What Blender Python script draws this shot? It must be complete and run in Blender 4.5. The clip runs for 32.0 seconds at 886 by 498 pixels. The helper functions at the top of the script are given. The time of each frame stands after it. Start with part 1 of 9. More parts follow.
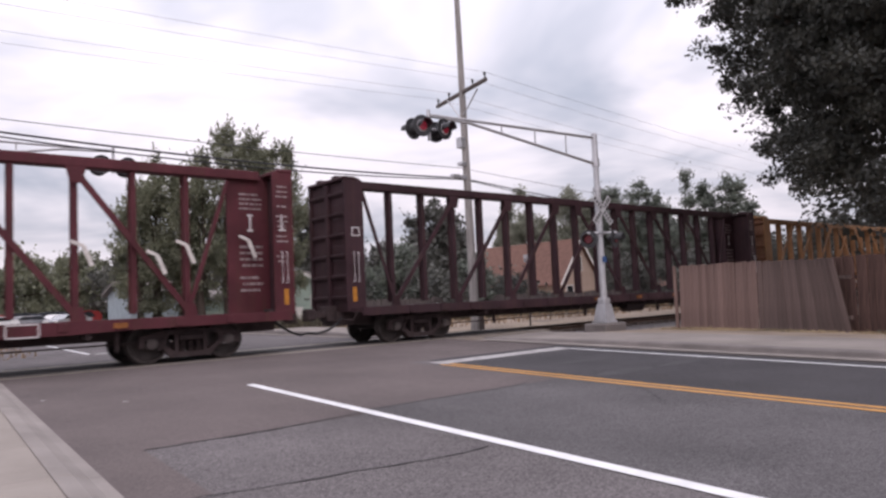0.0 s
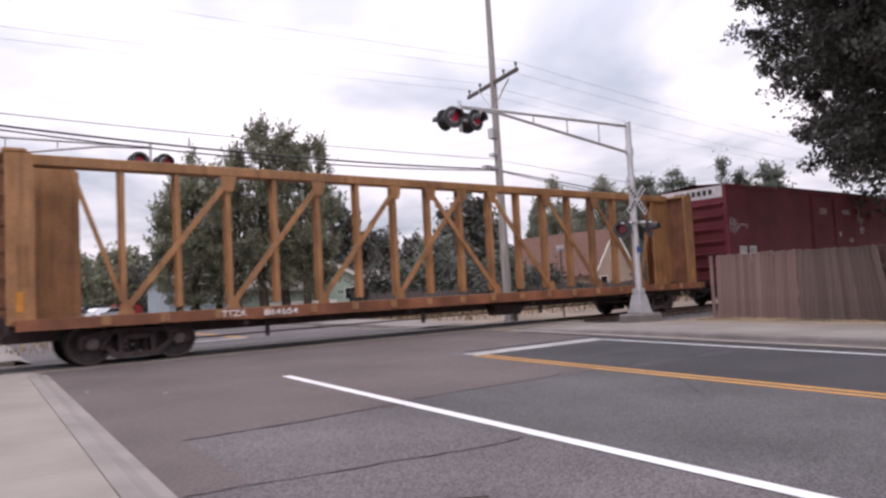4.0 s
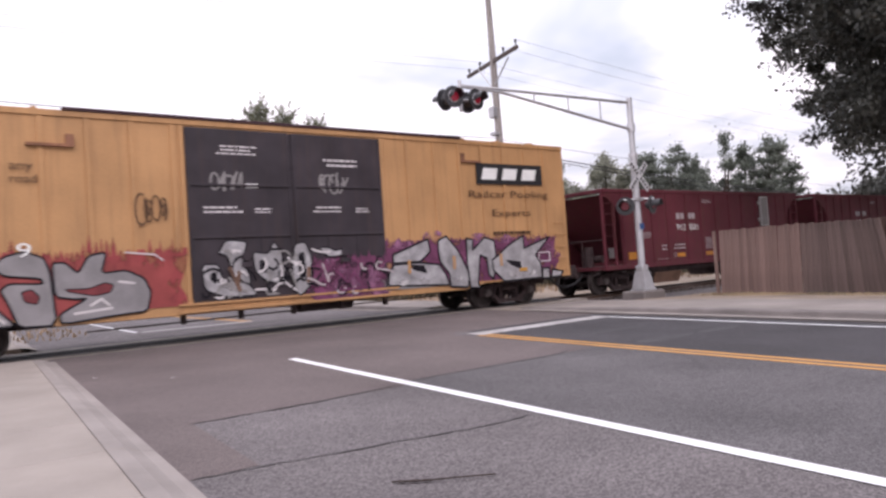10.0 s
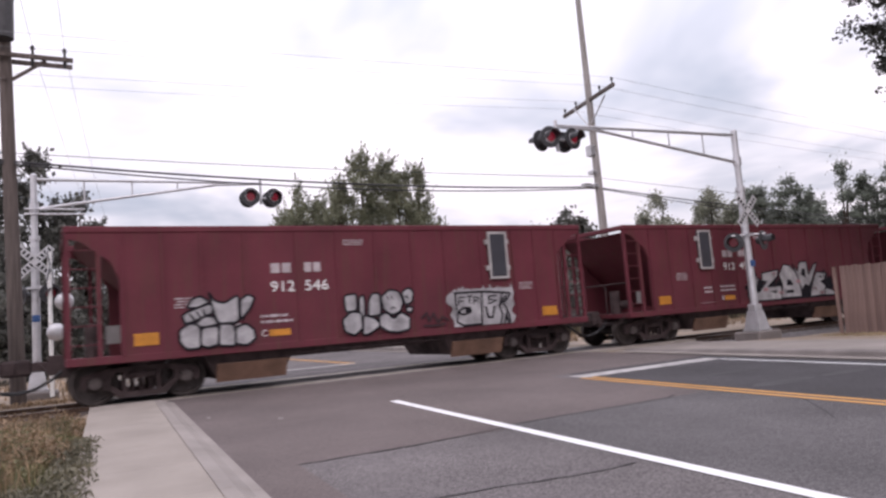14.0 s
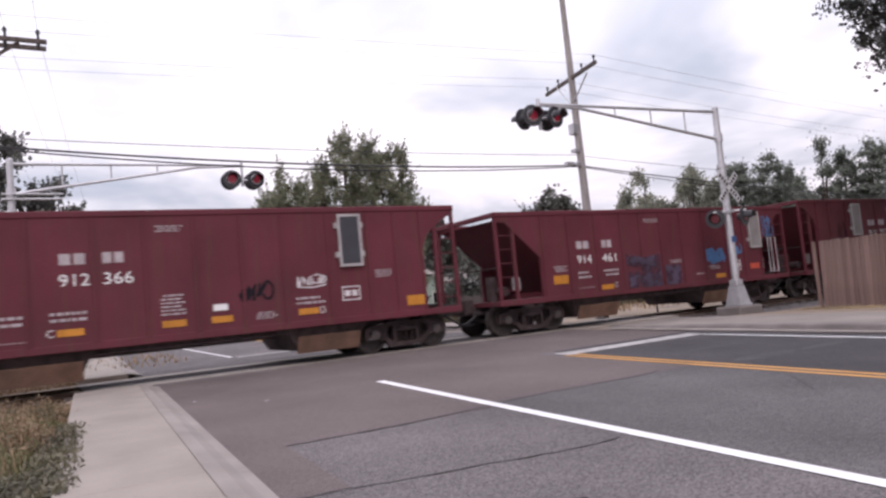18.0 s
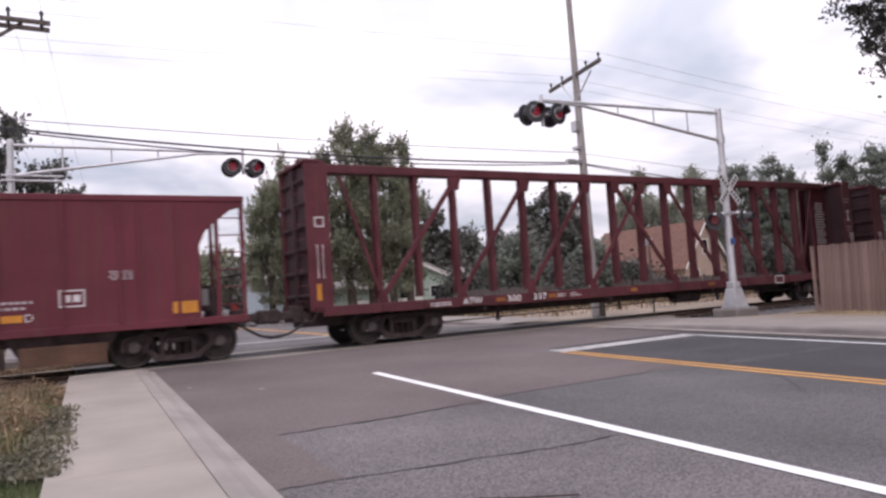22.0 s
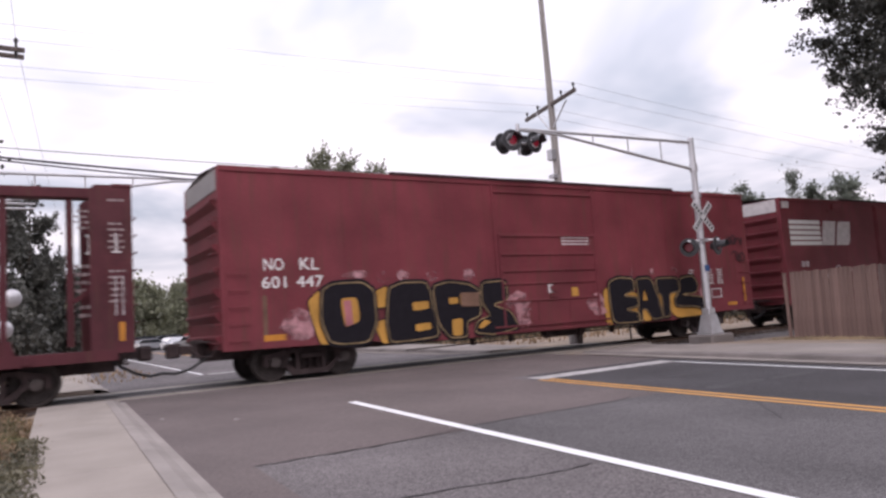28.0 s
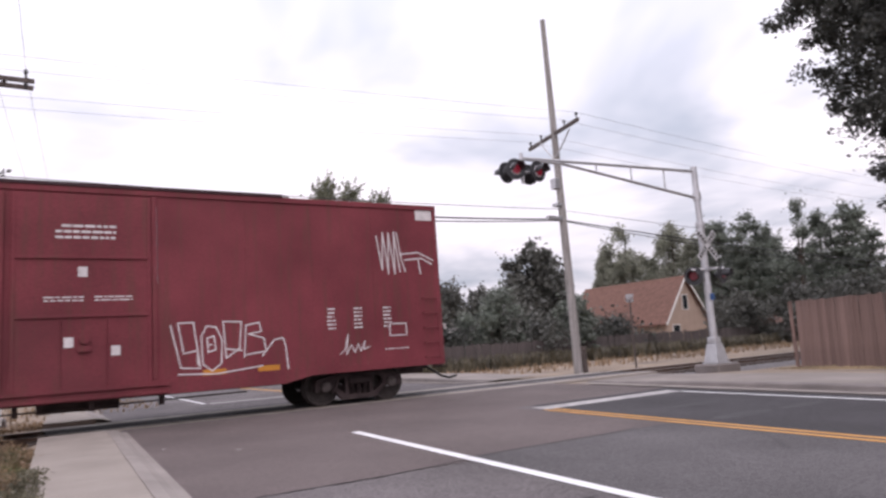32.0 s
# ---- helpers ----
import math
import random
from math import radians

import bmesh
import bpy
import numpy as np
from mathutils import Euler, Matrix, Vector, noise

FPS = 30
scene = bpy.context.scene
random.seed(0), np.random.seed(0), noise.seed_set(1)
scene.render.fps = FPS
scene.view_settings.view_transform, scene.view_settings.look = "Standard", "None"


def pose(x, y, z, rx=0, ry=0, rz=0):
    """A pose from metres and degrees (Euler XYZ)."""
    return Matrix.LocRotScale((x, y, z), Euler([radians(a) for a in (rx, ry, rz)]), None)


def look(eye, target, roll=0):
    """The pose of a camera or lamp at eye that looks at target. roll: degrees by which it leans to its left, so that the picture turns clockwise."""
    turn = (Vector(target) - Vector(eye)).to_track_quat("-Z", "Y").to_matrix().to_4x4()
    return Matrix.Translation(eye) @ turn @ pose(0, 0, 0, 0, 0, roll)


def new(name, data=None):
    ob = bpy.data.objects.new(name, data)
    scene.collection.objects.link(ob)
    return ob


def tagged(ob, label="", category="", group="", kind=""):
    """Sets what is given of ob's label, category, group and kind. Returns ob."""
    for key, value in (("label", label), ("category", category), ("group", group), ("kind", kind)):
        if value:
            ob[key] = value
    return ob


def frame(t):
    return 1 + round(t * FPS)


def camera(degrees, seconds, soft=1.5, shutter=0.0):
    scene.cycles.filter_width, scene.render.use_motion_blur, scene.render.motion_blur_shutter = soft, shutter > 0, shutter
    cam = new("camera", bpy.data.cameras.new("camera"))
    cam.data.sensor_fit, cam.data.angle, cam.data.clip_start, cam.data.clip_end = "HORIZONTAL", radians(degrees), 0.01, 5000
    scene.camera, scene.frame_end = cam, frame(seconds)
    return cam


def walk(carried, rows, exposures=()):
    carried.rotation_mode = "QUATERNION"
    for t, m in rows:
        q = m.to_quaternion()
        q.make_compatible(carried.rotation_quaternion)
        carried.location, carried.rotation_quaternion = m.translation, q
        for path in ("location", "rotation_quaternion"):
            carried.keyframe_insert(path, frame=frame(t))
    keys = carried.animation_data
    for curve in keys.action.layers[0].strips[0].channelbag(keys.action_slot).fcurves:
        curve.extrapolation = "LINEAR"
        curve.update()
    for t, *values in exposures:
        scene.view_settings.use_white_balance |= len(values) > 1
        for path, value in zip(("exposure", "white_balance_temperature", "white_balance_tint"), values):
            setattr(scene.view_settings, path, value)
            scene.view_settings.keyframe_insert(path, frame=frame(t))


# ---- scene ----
cam = camera(64.0, 32.0, soft=2.6, shutter=0.25)
EYE = (0.0, 0.0, 1.40)
PATH = [
    (0, 93.96, 2.54, -39.95), (0.5, 93.42, 2.41, -39.30), (1, 93.14, 2.53, -41.15),
    (1.5, 93.07, 2.57, -42.27), (2, 93.07, 2.60, -42.56), (2.5, 93.03, 2.81, -41.41),
    (3, 93.04, 3.13, -40.14), (3.5, 93.28, 3.12, -38.38), (4, 93.41, 2.93, -37.29),
    (4.5, 93.39, 3.25, -36.94), (6.5, 93.15, 3.62, -35.78), (7, 92.87, 3.68, -37.73),
    (7.5, 92.53, 3.77, -38.87), (8, 92.52, 3.91, -38.94), (8.5, 92.28, 3.42, -38.95),
    (9, 91.95, 3.78, -38.90), (9.5, 91.90, 4.11, -38.31), (10, 91.85, 3.97, -37.02),
    (10.5, 92.01, 3.81, -35.34), (11, 92.56, 5.14, -32.70), (11.5, 93.16, 4.59, -30.19),
    (12, 93.73, 5.37, -25.46), (12.5, 94.78, 4.00, -23.23), (13, 95.35, 4.08, -25.93),
    (13.5, 95.48, 4.39, -30.46), (14, 95.79, 4.45, -29.00), (14.5, 95.75, 4.26, -29.90),
    (15, 95.19, 4.93, -32.47), (15.5, 94.67, 4.93, -34.36), (17.5, 94.21, 5.37, -30.48),
    (18, 94.08, 5.34, -30.22), (18.5, 94.27, 5.44, -30.51), (19, 94.41, 5.23, -30.46),
    (19.5, 94.65, 5.31, -30.36), (20, 94.67, 5.30, -30.53), (20.5, 94.21, 4.96, -30.83),
    (21, 93.95, 4.72, -30.81), (21.5, 93.77, 4.64, -30.50), (22, 93.55, 3.70, -30.43),
    (22.5, 93.53, 4.26, -30.71), (23, 93.23, 4.06, -31.12), (23.5, 93.09, 3.70, -31.33),
    (24, 93.36, 3.75, -31.02), (24.5, 93.76, 3.79, -31.09), (25, 94.57, 4.10, -31.26),
    (25.5, 95.12, 3.99, -31.91), (27.5, 95.98, 4.15, -31.65), (28, 95.65, 3.96, -32.23),
    (28.5, 95.66, 4.27, -32.86), (29, 96.35, 4.04, -32.89), (29.5, 97.00, 4.14, -32.99),
    (30, 97.11, 3.53, -34.10), (30.5, 96.91, 3.79, -35.82), (31, 97.02, 3.05, -37.99),
    (31.5, 97.48, 3.58, -37.08), (32, 97.98, 3.92, -31.91),
]

EXPOSURE = [(t, 0.32 + e, 6500, 25.5) for t, e in ((0, -0.16), (4, -0.02), (7, 0.10), (9, 0.25), (12, 0.15), (14, 0.02), (23, 0.06), (28, 0.0), (32, 0.0))]
walk(cam, [(t, pose(*EYE, rx, ry, rz)) for t, rx, ry, rz in PATH], exposures=EXPOSURE)

# ---- light: bright overcast afternoon, thin cloud, weak wide sun behind the camera ----
world = bpy.data.worlds.new("sky")
scene.world = world
world.use_nodes = True


def build_sky():
    nt = world.node_tree
    n, l = nt.nodes, nt.links
    n.clear()
    out, bg = n.new("ShaderNodeOutputWorld"), n.new("ShaderNodeBackground")
    l.new(bg.outputs[0], out.inputs[0])
    tc = n.new("ShaderNodeTexCoord")
    sep = n.new("ShaderNodeSeparateXYZ")
    l.new(tc.outputs["Generated"], sep.inputs[0])
    zz = n.new("ShaderNodeMath"); zz.operation = "ABSOLUTE"
    l.new(sep.outputs[2], zz.inputs[0])
    add = n.new("ShaderNodeMath"); add.operation = "ADD"; add.inputs[1].default_value = 0.16
    l.new(zz.outputs[0], add.inputs[0])
    dx = n.new("ShaderNodeMath"); dx.operation = "DIVIDE"
    dy = n.new("ShaderNodeMath"); dy.operation = "DIVIDE"
    l.new(sep.outputs[0], dx.inputs[0]); l.new(add.outputs[0], dx.inputs[1])
    l.new(sep.outputs[1], dy.inputs[0]); l.new(add.outputs[0], dy.inputs[1])
    com = n.new("ShaderNodeCombineXYZ")
    l.new(dx.outputs[0], com.inputs[0]); l.new(dy.outputs[0], com.inputs[1])
    com.inputs[2].default_value = 2.7
    noi = n.new("ShaderNodeTexNoise")
    noi.inputs["Scale"].default_value, noi.inputs["Detail"].default_value = 0.95, 4.5
    noi.inputs["Roughness"].default_value, noi.inputs["Distortion"].default_value = 0.55, 0.35
    l.new(com.outputs[0], noi.inputs["Vector"])
    ramp = n.new("ShaderNodeValToRGB")
    el = ramp.color_ramp.elements
    el[0].position, el[0].color = 0.26, (0.0, 0.0, 0.0, 1)
    el[1].position, el[1].color = 0.63, (1.0, 1.0, 1.0, 1)
    ramp.color_ramp.interpolation = "EASE"
    l.new(noi.outputs["Fac"], ramp.inputs[0])
    sky = n.new("ShaderNodeTexSky")
    sky.sky_type, sky.sun_disc = "NISHITA", False
    sky.sun_elevation, sky.sun_rotation = radians(38), radians(200)
    dim = n.new("ShaderNodeMix"); dim.data_type = "RGBA"; dim.blend_type = "MULTIPLY"
    dim.inputs[0].default_value = 1.0
    l.new(sky.outputs[0], dim.inputs[6]); dim.inputs[7].default_value = (0.05, 0.05, 0.05, 1)
    grey = n.new("ShaderNodeMix"); grey.data_type = "RGBA"; grey.inputs[0].default_value = 0.86
    l.new(dim.outputs[2], grey.inputs[6]); grey.inputs[7].default_value = (0.505, 0.585, 0.65, 1)
    mix = n.new("ShaderNodeMix"); mix.data_type = "RGBA"
    l.new(ramp.outputs[0], mix.inputs[0])
    l.new(grey.outputs[2], mix.inputs[6]); mix.inputs[7].default_value = (1.0, 1.015, 1.03, 1)
    rise = n.new("ShaderNodeMapRange")
    rise.inputs[1].default_value, rise.inputs[2].default_value = 0.0, 1.0
    rise.inputs[3].default_value, rise.inputs[4].default_value = 0.66, 1.90
    l.new(zz.outputs[0], rise.inputs[0])
    l.new(mix.outputs[2], bg.inputs[0])
    l.new(rise.outputs[0], bg.inputs[1])


build_sky()
sun = new("sun", bpy.data.lights.new("sun", "SUN"))
sun.data.energy, sun.data.angle, sun.data.color = 0.75, radians(30), (1.0, 0.96, 0.9)
sun.matrix_world = look((0, 0, 60), (25, 55, 10))

# ---- materials ----


def material(name, base, rough=0.7, metal=0.0, vary=0.18, scale=6.0, fine=60.0, bump=0.15, other=None, spots=0.0, stretch=None, random_tone=0.0, streak=0.0, speckle=0.0, spec=0.3):
    """A surface with two scales of variation, a fine bump, and dirt spots, streaks or a tone by object where asked."""
    m = bpy.data.materials.new(name)
    m.use_nodes = True
    n, l = m.node_tree.nodes, m.node_tree.links
    bs = n["Principled BSDF"]
    tc = n.new("ShaderNodeTexCoord")
    src = tc.outputs["Object"]
    if stretch:
        mp = n.new("ShaderNodeMapping")
        mp.inputs["Scale"].default_value = stretch
        l.new(src, mp.inputs[0]); src = mp.outputs[0]
    big, small = n.new("ShaderNodeTexNoise"), n.new("ShaderNodeTexNoise")
    for t, s, d in ((big, scale, 5.0), (small, fine, 3.0)):
        t.inputs["Scale"].default_value, t.inputs["Detail"].default_value = s, d
        l.new(src, t.inputs["Vector"])
    r1 = n.new("ShaderNodeMapRange")
    r1.inputs[1].default_value, r1.inputs[2].default_value = 0.3, 0.7
    l.new(big.outputs["Fac"], r1.inputs[0])
    c2 = other or tuple(max(0.0, c * (1 - 2.2 * vary)) for c in base)
    mx = n.new("ShaderNodeMix"); mx.data_type = "RGBA"
    l.new(r1.outputs[0], mx.inputs[0])
    mx.inputs[6].default_value, mx.inputs[7].default_value = (*c2, 1), (*base, 1)
    last = mx.outputs[2]
    m2 = n.new("ShaderNodeMix"); m2.data_type = "RGBA"; m2.blend_type = "OVERLAY"
    m2.inputs[0].default_value = min(1.0, vary * 2.0)
    l.new(last, m2.inputs[6]); l.new(small.outputs["Fac"], m2.inputs[7])
    last = m2.outputs[2]
    if spots:
        sp = n.new("ShaderNodeTexNoise")
        sp.inputs["Scale"].default_value, sp.inputs["Detail"].default_value = scale * 0.45, 8.0
        l.new(src, sp.inputs["Vector"])
        rr = n.new("ShaderNodeMapRange")
        rr.inputs[1].default_value, rr.inputs[2].default_value = 0.52, 0.66
        rr.inputs[4].default_value = spots
        l.new(sp.outputs["Fac"], rr.inputs[0])
        m3 = n.new("ShaderNodeMix"); m3.data_type = "RGBA"
        l.new(rr.outputs[0], m3.inputs[0]); l.new(last, m3.inputs[6])
        m3.inputs[7].default_value = (*[c * 0.42 + 0.012 for c in base], 1)
        last = m3.outputs[2]
    if speckle:
        vo = n.new("ShaderNodeTexVoronoi")
        vo.inputs["Scale"].default_value = 75.0
        l.new(src, vo.inputs["Vector"])
        lum = n.new("ShaderNodeSeparateColor")
        l.new(vo.outputs["Color"], lum.inputs[0])
        ms = n.new("ShaderNodeMapRange")
        ms.inputs[3].default_value, ms.inputs[4].default_value = 1 - speckle, 1 + speckle
        l.new(lum.outputs[0], ms.inputs[0])
        vs = n.new("ShaderNodeVectorMath"); vs.operation = "SCALE"
        l.new(last, vs.inputs[0]); l.new(ms.outputs[0], vs.inputs["Scale"])
        last = vs.outputs[0]
    if streak:
        mp2 = n.new("ShaderNodeMapping")
        mp2.inputs["Scale"].default_value = (5.0, 5.0, 0.35)
        l.new(tc.outputs["Object"], mp2.inputs[0])
        sn = n.new("ShaderNodeTexNoise")
        sn.inputs["Scale"].default_value, sn.inputs["Detail"].default_value = 1.6, 6.0
        l.new(mp2.outputs[0], sn.inputs["Vector"])
        rs = n.new("ShaderNodeMapRange")
        rs.inputs[1].default_value, rs.inputs[2].default_value, rs.inputs[4].default_value = 0.5, 0.75, streak
        l.new(sn.outputs["Fac"], rs.inputs[0])
        m4 = n.new("ShaderNodeMix"); m4.data_type = "RGBA"
        l.new(rs.outputs[0], m4.inputs[0]); l.new(last, m4.inputs[6])
        m4.inputs[7].default_value = (0.09, 0.05, 0.035, 1)
        last = m4.outputs[2]
    if random_tone:
        oi = n.new("ShaderNodeObjectInfo")
        ra = n.new("ShaderNodeMapRange")
        ra.inputs[3].default_value, ra.inputs[4].default_value = 1 - random_tone, 1 + random_tone
        l.new(oi.outputs["Random"], ra.inputs[0])
        m5 = n.new("ShaderNodeVectorMath"); m5.operation = "SCALE"
        l.new(last, m5.inputs[0]); l.new(ra.outputs[0], m5.inputs["Scale"])
        last = m5.outputs[0]
    l.new(last, bs.inputs["Base Color"])
    bs.inputs["Metallic"].default_value = metal
    bs.inputs["Specular IOR Level"].default_value = spec
    rg = n.new("ShaderNodeMapRange")
    rg.inputs[3].default_value, rg.inputs[4].default_value = max(0.05, rough - 0.12), min(1.0, rough + 0.12)
    l.new(small.outputs["Fac"], rg.inputs[0]); l.new(rg.outputs[0], bs.inputs["Roughness"])
    if bump:
        b = n.new("ShaderNodeBump")
        b.inputs["Strength"].default_value, b.inputs["Distance"].default_value = bump, 0.02
        l.new(small.outputs["Fac"], b.inputs["Height"]); l.new(b.outputs[0], bs.inputs["Normal"])
    return m


def glow(name, colour, strength, light=None):
    m = bpy.data.materials.new(name)
    m.use_nodes = True
    bs = m.node_tree.nodes["Principled BSDF"]
    bs.inputs["Base Color"].default_value = (*colour, 1)
    bs.inputs["Emission Color"].default_value = (*(light or colour), 1)
    bs.inputs["Emission Strength"].default_value = strength
    bs.inputs["Roughness"].default_value = 0.3
    return m


ASPHALT = material("asphalt", (0.150, 0.134, 0.135), 0.9, vary=0.16, scale=0.5, fine=70, bump=0.5, spots=0.35, speckle=0.5)
ASPHALT_NEW = material("patched asphalt", (0.140, 0.114, 0.110), 0.9, vary=0.12, scale=0.5, fine=90, bump=0.3, spots=0.15, speckle=0.25)
TAR = material("crack sealer", (0.035, 0.030, 0.032), 0.6, vary=0.2, scale=4)
CONCRETE = material("concrete", (0.318, 0.280, 0.248), 0.85, vary=0.1, scale=1.2, fine=80, bump=0.25, spots=0.25)
GUTTER = material("gutter concrete", (0.30, 0.268, 0.248), 0.85, vary=0.12, scale=1.5, fine=80, bump=0.3, spots=0.3)
LINE_WHITE = material("white road paint", (0.80, 0.80, 0.80), 0.7, vary=0.08, scale=3, fine=90, spots=0.15)
LINE_OLD = material("worn white road paint", (0.50, 0.48, 0.47), 0.8, vary=0.2, scale=4, fine=90, spots=0.4)
LINE_YELLOW = material("yellow road paint", (0.66, 0.335, 0.095), 0.7, vary=0.1, scale=3, fine=90, spots=0.2)
EARTH = material("dry earth", (0.33, 0.26, 0.20), 0.95, vary=0.2, scale=0.6, fine=30, bump=0.5, spots=0.4)
GRAVEL = material("ballast", (0.215, 0.20, 0.20), 0.95, vary=0.3, scale=8, fine=22, bump=0.8)
STEEL_RAIL = material("rail steel", (0.36, 0.34, 0.33), 0.35, 0.8, vary=0.1)
RUST = material("rusted rail side", (0.12, 0.075, 0.055), 0.85, vary=0.2)
RUBBER = material("crossing panel", (0.085, 0.078, 0.08), 0.9, vary=0.15, scale=2)
GALV = material("galvanised steel", (0.58, 0.58, 0.60), 0.45, 0.6, vary=0.1, scale=4, fine=40, bump=0.05)
POLE_GREY = material("weathered pole", (0.37, 0.345, 0.33), 0.85, vary=0.2, scale=3, fine=60, stretch=(6, 6, 0.4))
POLE_DARK = material("brown pole", (0.13, 0.105, 0.095), 0.85, vary=0.2, scale=3, fine=60, stretch=(6, 6, 0.4))
FENCE_GREY = material("greyed cedar", (0.150, 0.106, 0.095), 0.9, vary=0.24, scale=1.3, fine=50, stretch=(6, 6, 0.5), random_tone=0.22, spots=0.45)
# Stained boards, darkened further: the overhanging tree's shade is in this colour.
FENCE_DARK = material("dark stained and shaded cedar", (0.105, 0.060, 0.050), 0.9, vary=0.25, scale=3, fine=50, stretch=(6, 6, 0.5), random_tone=0.14)
FENCE_WOOD = material("weathered cedar", (0.258, 0.172, 0.150), 0.9, vary=0.22, scale=1.3, fine=50, stretch=(6, 6, 0.5), random_tone=0.20, spots=0.45)
BLACK = material("black paint", (0.025, 0.024, 0.026), 0.5, vary=0.1)
WIRE = material("cable", (0.05, 0.05, 0.055), 0.6, vary=0.05, bump=0)
WIRE_BARE = material("bare wire", (0.22, 0.22, 0.23), 0.5, 0.4, vary=0.05, bump=0)
WHITE = material("white paint", (0.78, 0.78, 0.76), 0.6, vary=0.05, scale=5)
RED_CAR = material("oxide red paint", (0.205, 0.044, 0.055), 0.6, spec=0.2, vary=0.17, scale=0.7, fine=25, bump=0.06, spots=0.4, streak=0.5)
RED_HOP = material("mineral red paint", (0.140, 0.032, 0.044), 0.65, spec=0.2, vary=0.14, scale=0.8, fine=25, bump=0.08, spots=0.35, streak=0.5)
RED_BEAM = material("faded red paint", (0.116, 0.032, 0.040), 0.65, spec=0.2, vary=0.2, scale=1.2, fine=30, bump=0.08, spots=0.35, streak=0.4)
DARK_BEAM = material("grimy brown paint", (0.055, 0.025, 0.031), 0.7, vary=0.2, scale=1.2, fine=30, bump=0.08, spots=0.35, streak=0.3)
YELLOW_CAR = material("railcar yellow paint", (0.51, 0.28, 0.125), 0.55, vary=0.1, scale=0.8, fine=25, bump=0.05, spots=0.22, streak=0.25)
YELLOW_BEAM = material("dusty yellow paint", (0.37, 0.190, 0.085), 0.6, vary=0.2, scale=1.0, fine=30, bump=0.06, spots=0.45, streak=0.6)
RUSTY_SILL = material("rust-brown sill paint", (0.27, 0.105, 0.055), 0.75, vary=0.25, scale=1.4, fine=30, bump=0.1, spots=0.5, streak=0.4)
UNDER = material("grimy truck iron", (0.075, 0.052, 0.052), 0.8, vary=0.25, scale=4, fine=40, bump=0.3)
CHUTE = material("rusty chute", (0.20, 0.115, 0.08), 0.85, vary=0.2, scale=2, fine=30, spots=0.4)
WHEEL = material("wheel steel", (0.085, 0.070, 0.066), 0.6, 0.3, vary=0.2, scale=6)
YELLOW_END = material("rusty yellow paint", (0.33, 0.155, 0.092), 0.75, vary=0.25, scale=1.5, fine=25, bump=0.1, spots=0.6, streak=0.7)
ASPHALT_FAR = material("dark seal coat", (0.064, 0.060, 0.064), 0.9, vary=0.14, scale=0.6, fine=70, bump=0.4, spots=0.4, speckle=0.35)

GREY_BOARDS = material("weathered grey boards", (0.120, 0.100, 0.096), 0.9, vary=0.2, scale=4, fine=50, stretch=(6, 6, 0.5), random_tone=0.14)
OIL = material("oil-stained asphalt", (0.058, 0.055, 0.058), 0.75, vary=0.2, scale=1.5, fine=60, speckle=0.3)
HOUSING = material("dark signal housing", (0.05, 0.05, 0.054), 0.35, vary=0.1, scale=6)
BARK_DRY = material("dry twig", (0.05, 0.035, 0.03), 0.9, vary=0.2)
ASPHALT_MID = material("grey asphalt of the middle lane", (0.122, 0.113, 0.116), 0.9, vary=0.16, scale=0.5, fine=70, bump=0.5, spots=0.4, speckle=0.45)
# Darker concrete: the kerb face's shade is put into the colour; footings share it.
KERB_GREY = material("darker grey concrete", (0.215, 0.19, 0.18), 0.9, vary=0.16, scale=1.5, fine=70, bump=0.3, spots=0.4)
CONCRETE_FAR = material("dusty far concrete", (0.285, 0.250, 0.228), 0.9, vary=0.14, scale=0.8, fine=70, bump=0.25, spots=0.4)

# ---- mesh helpers ----


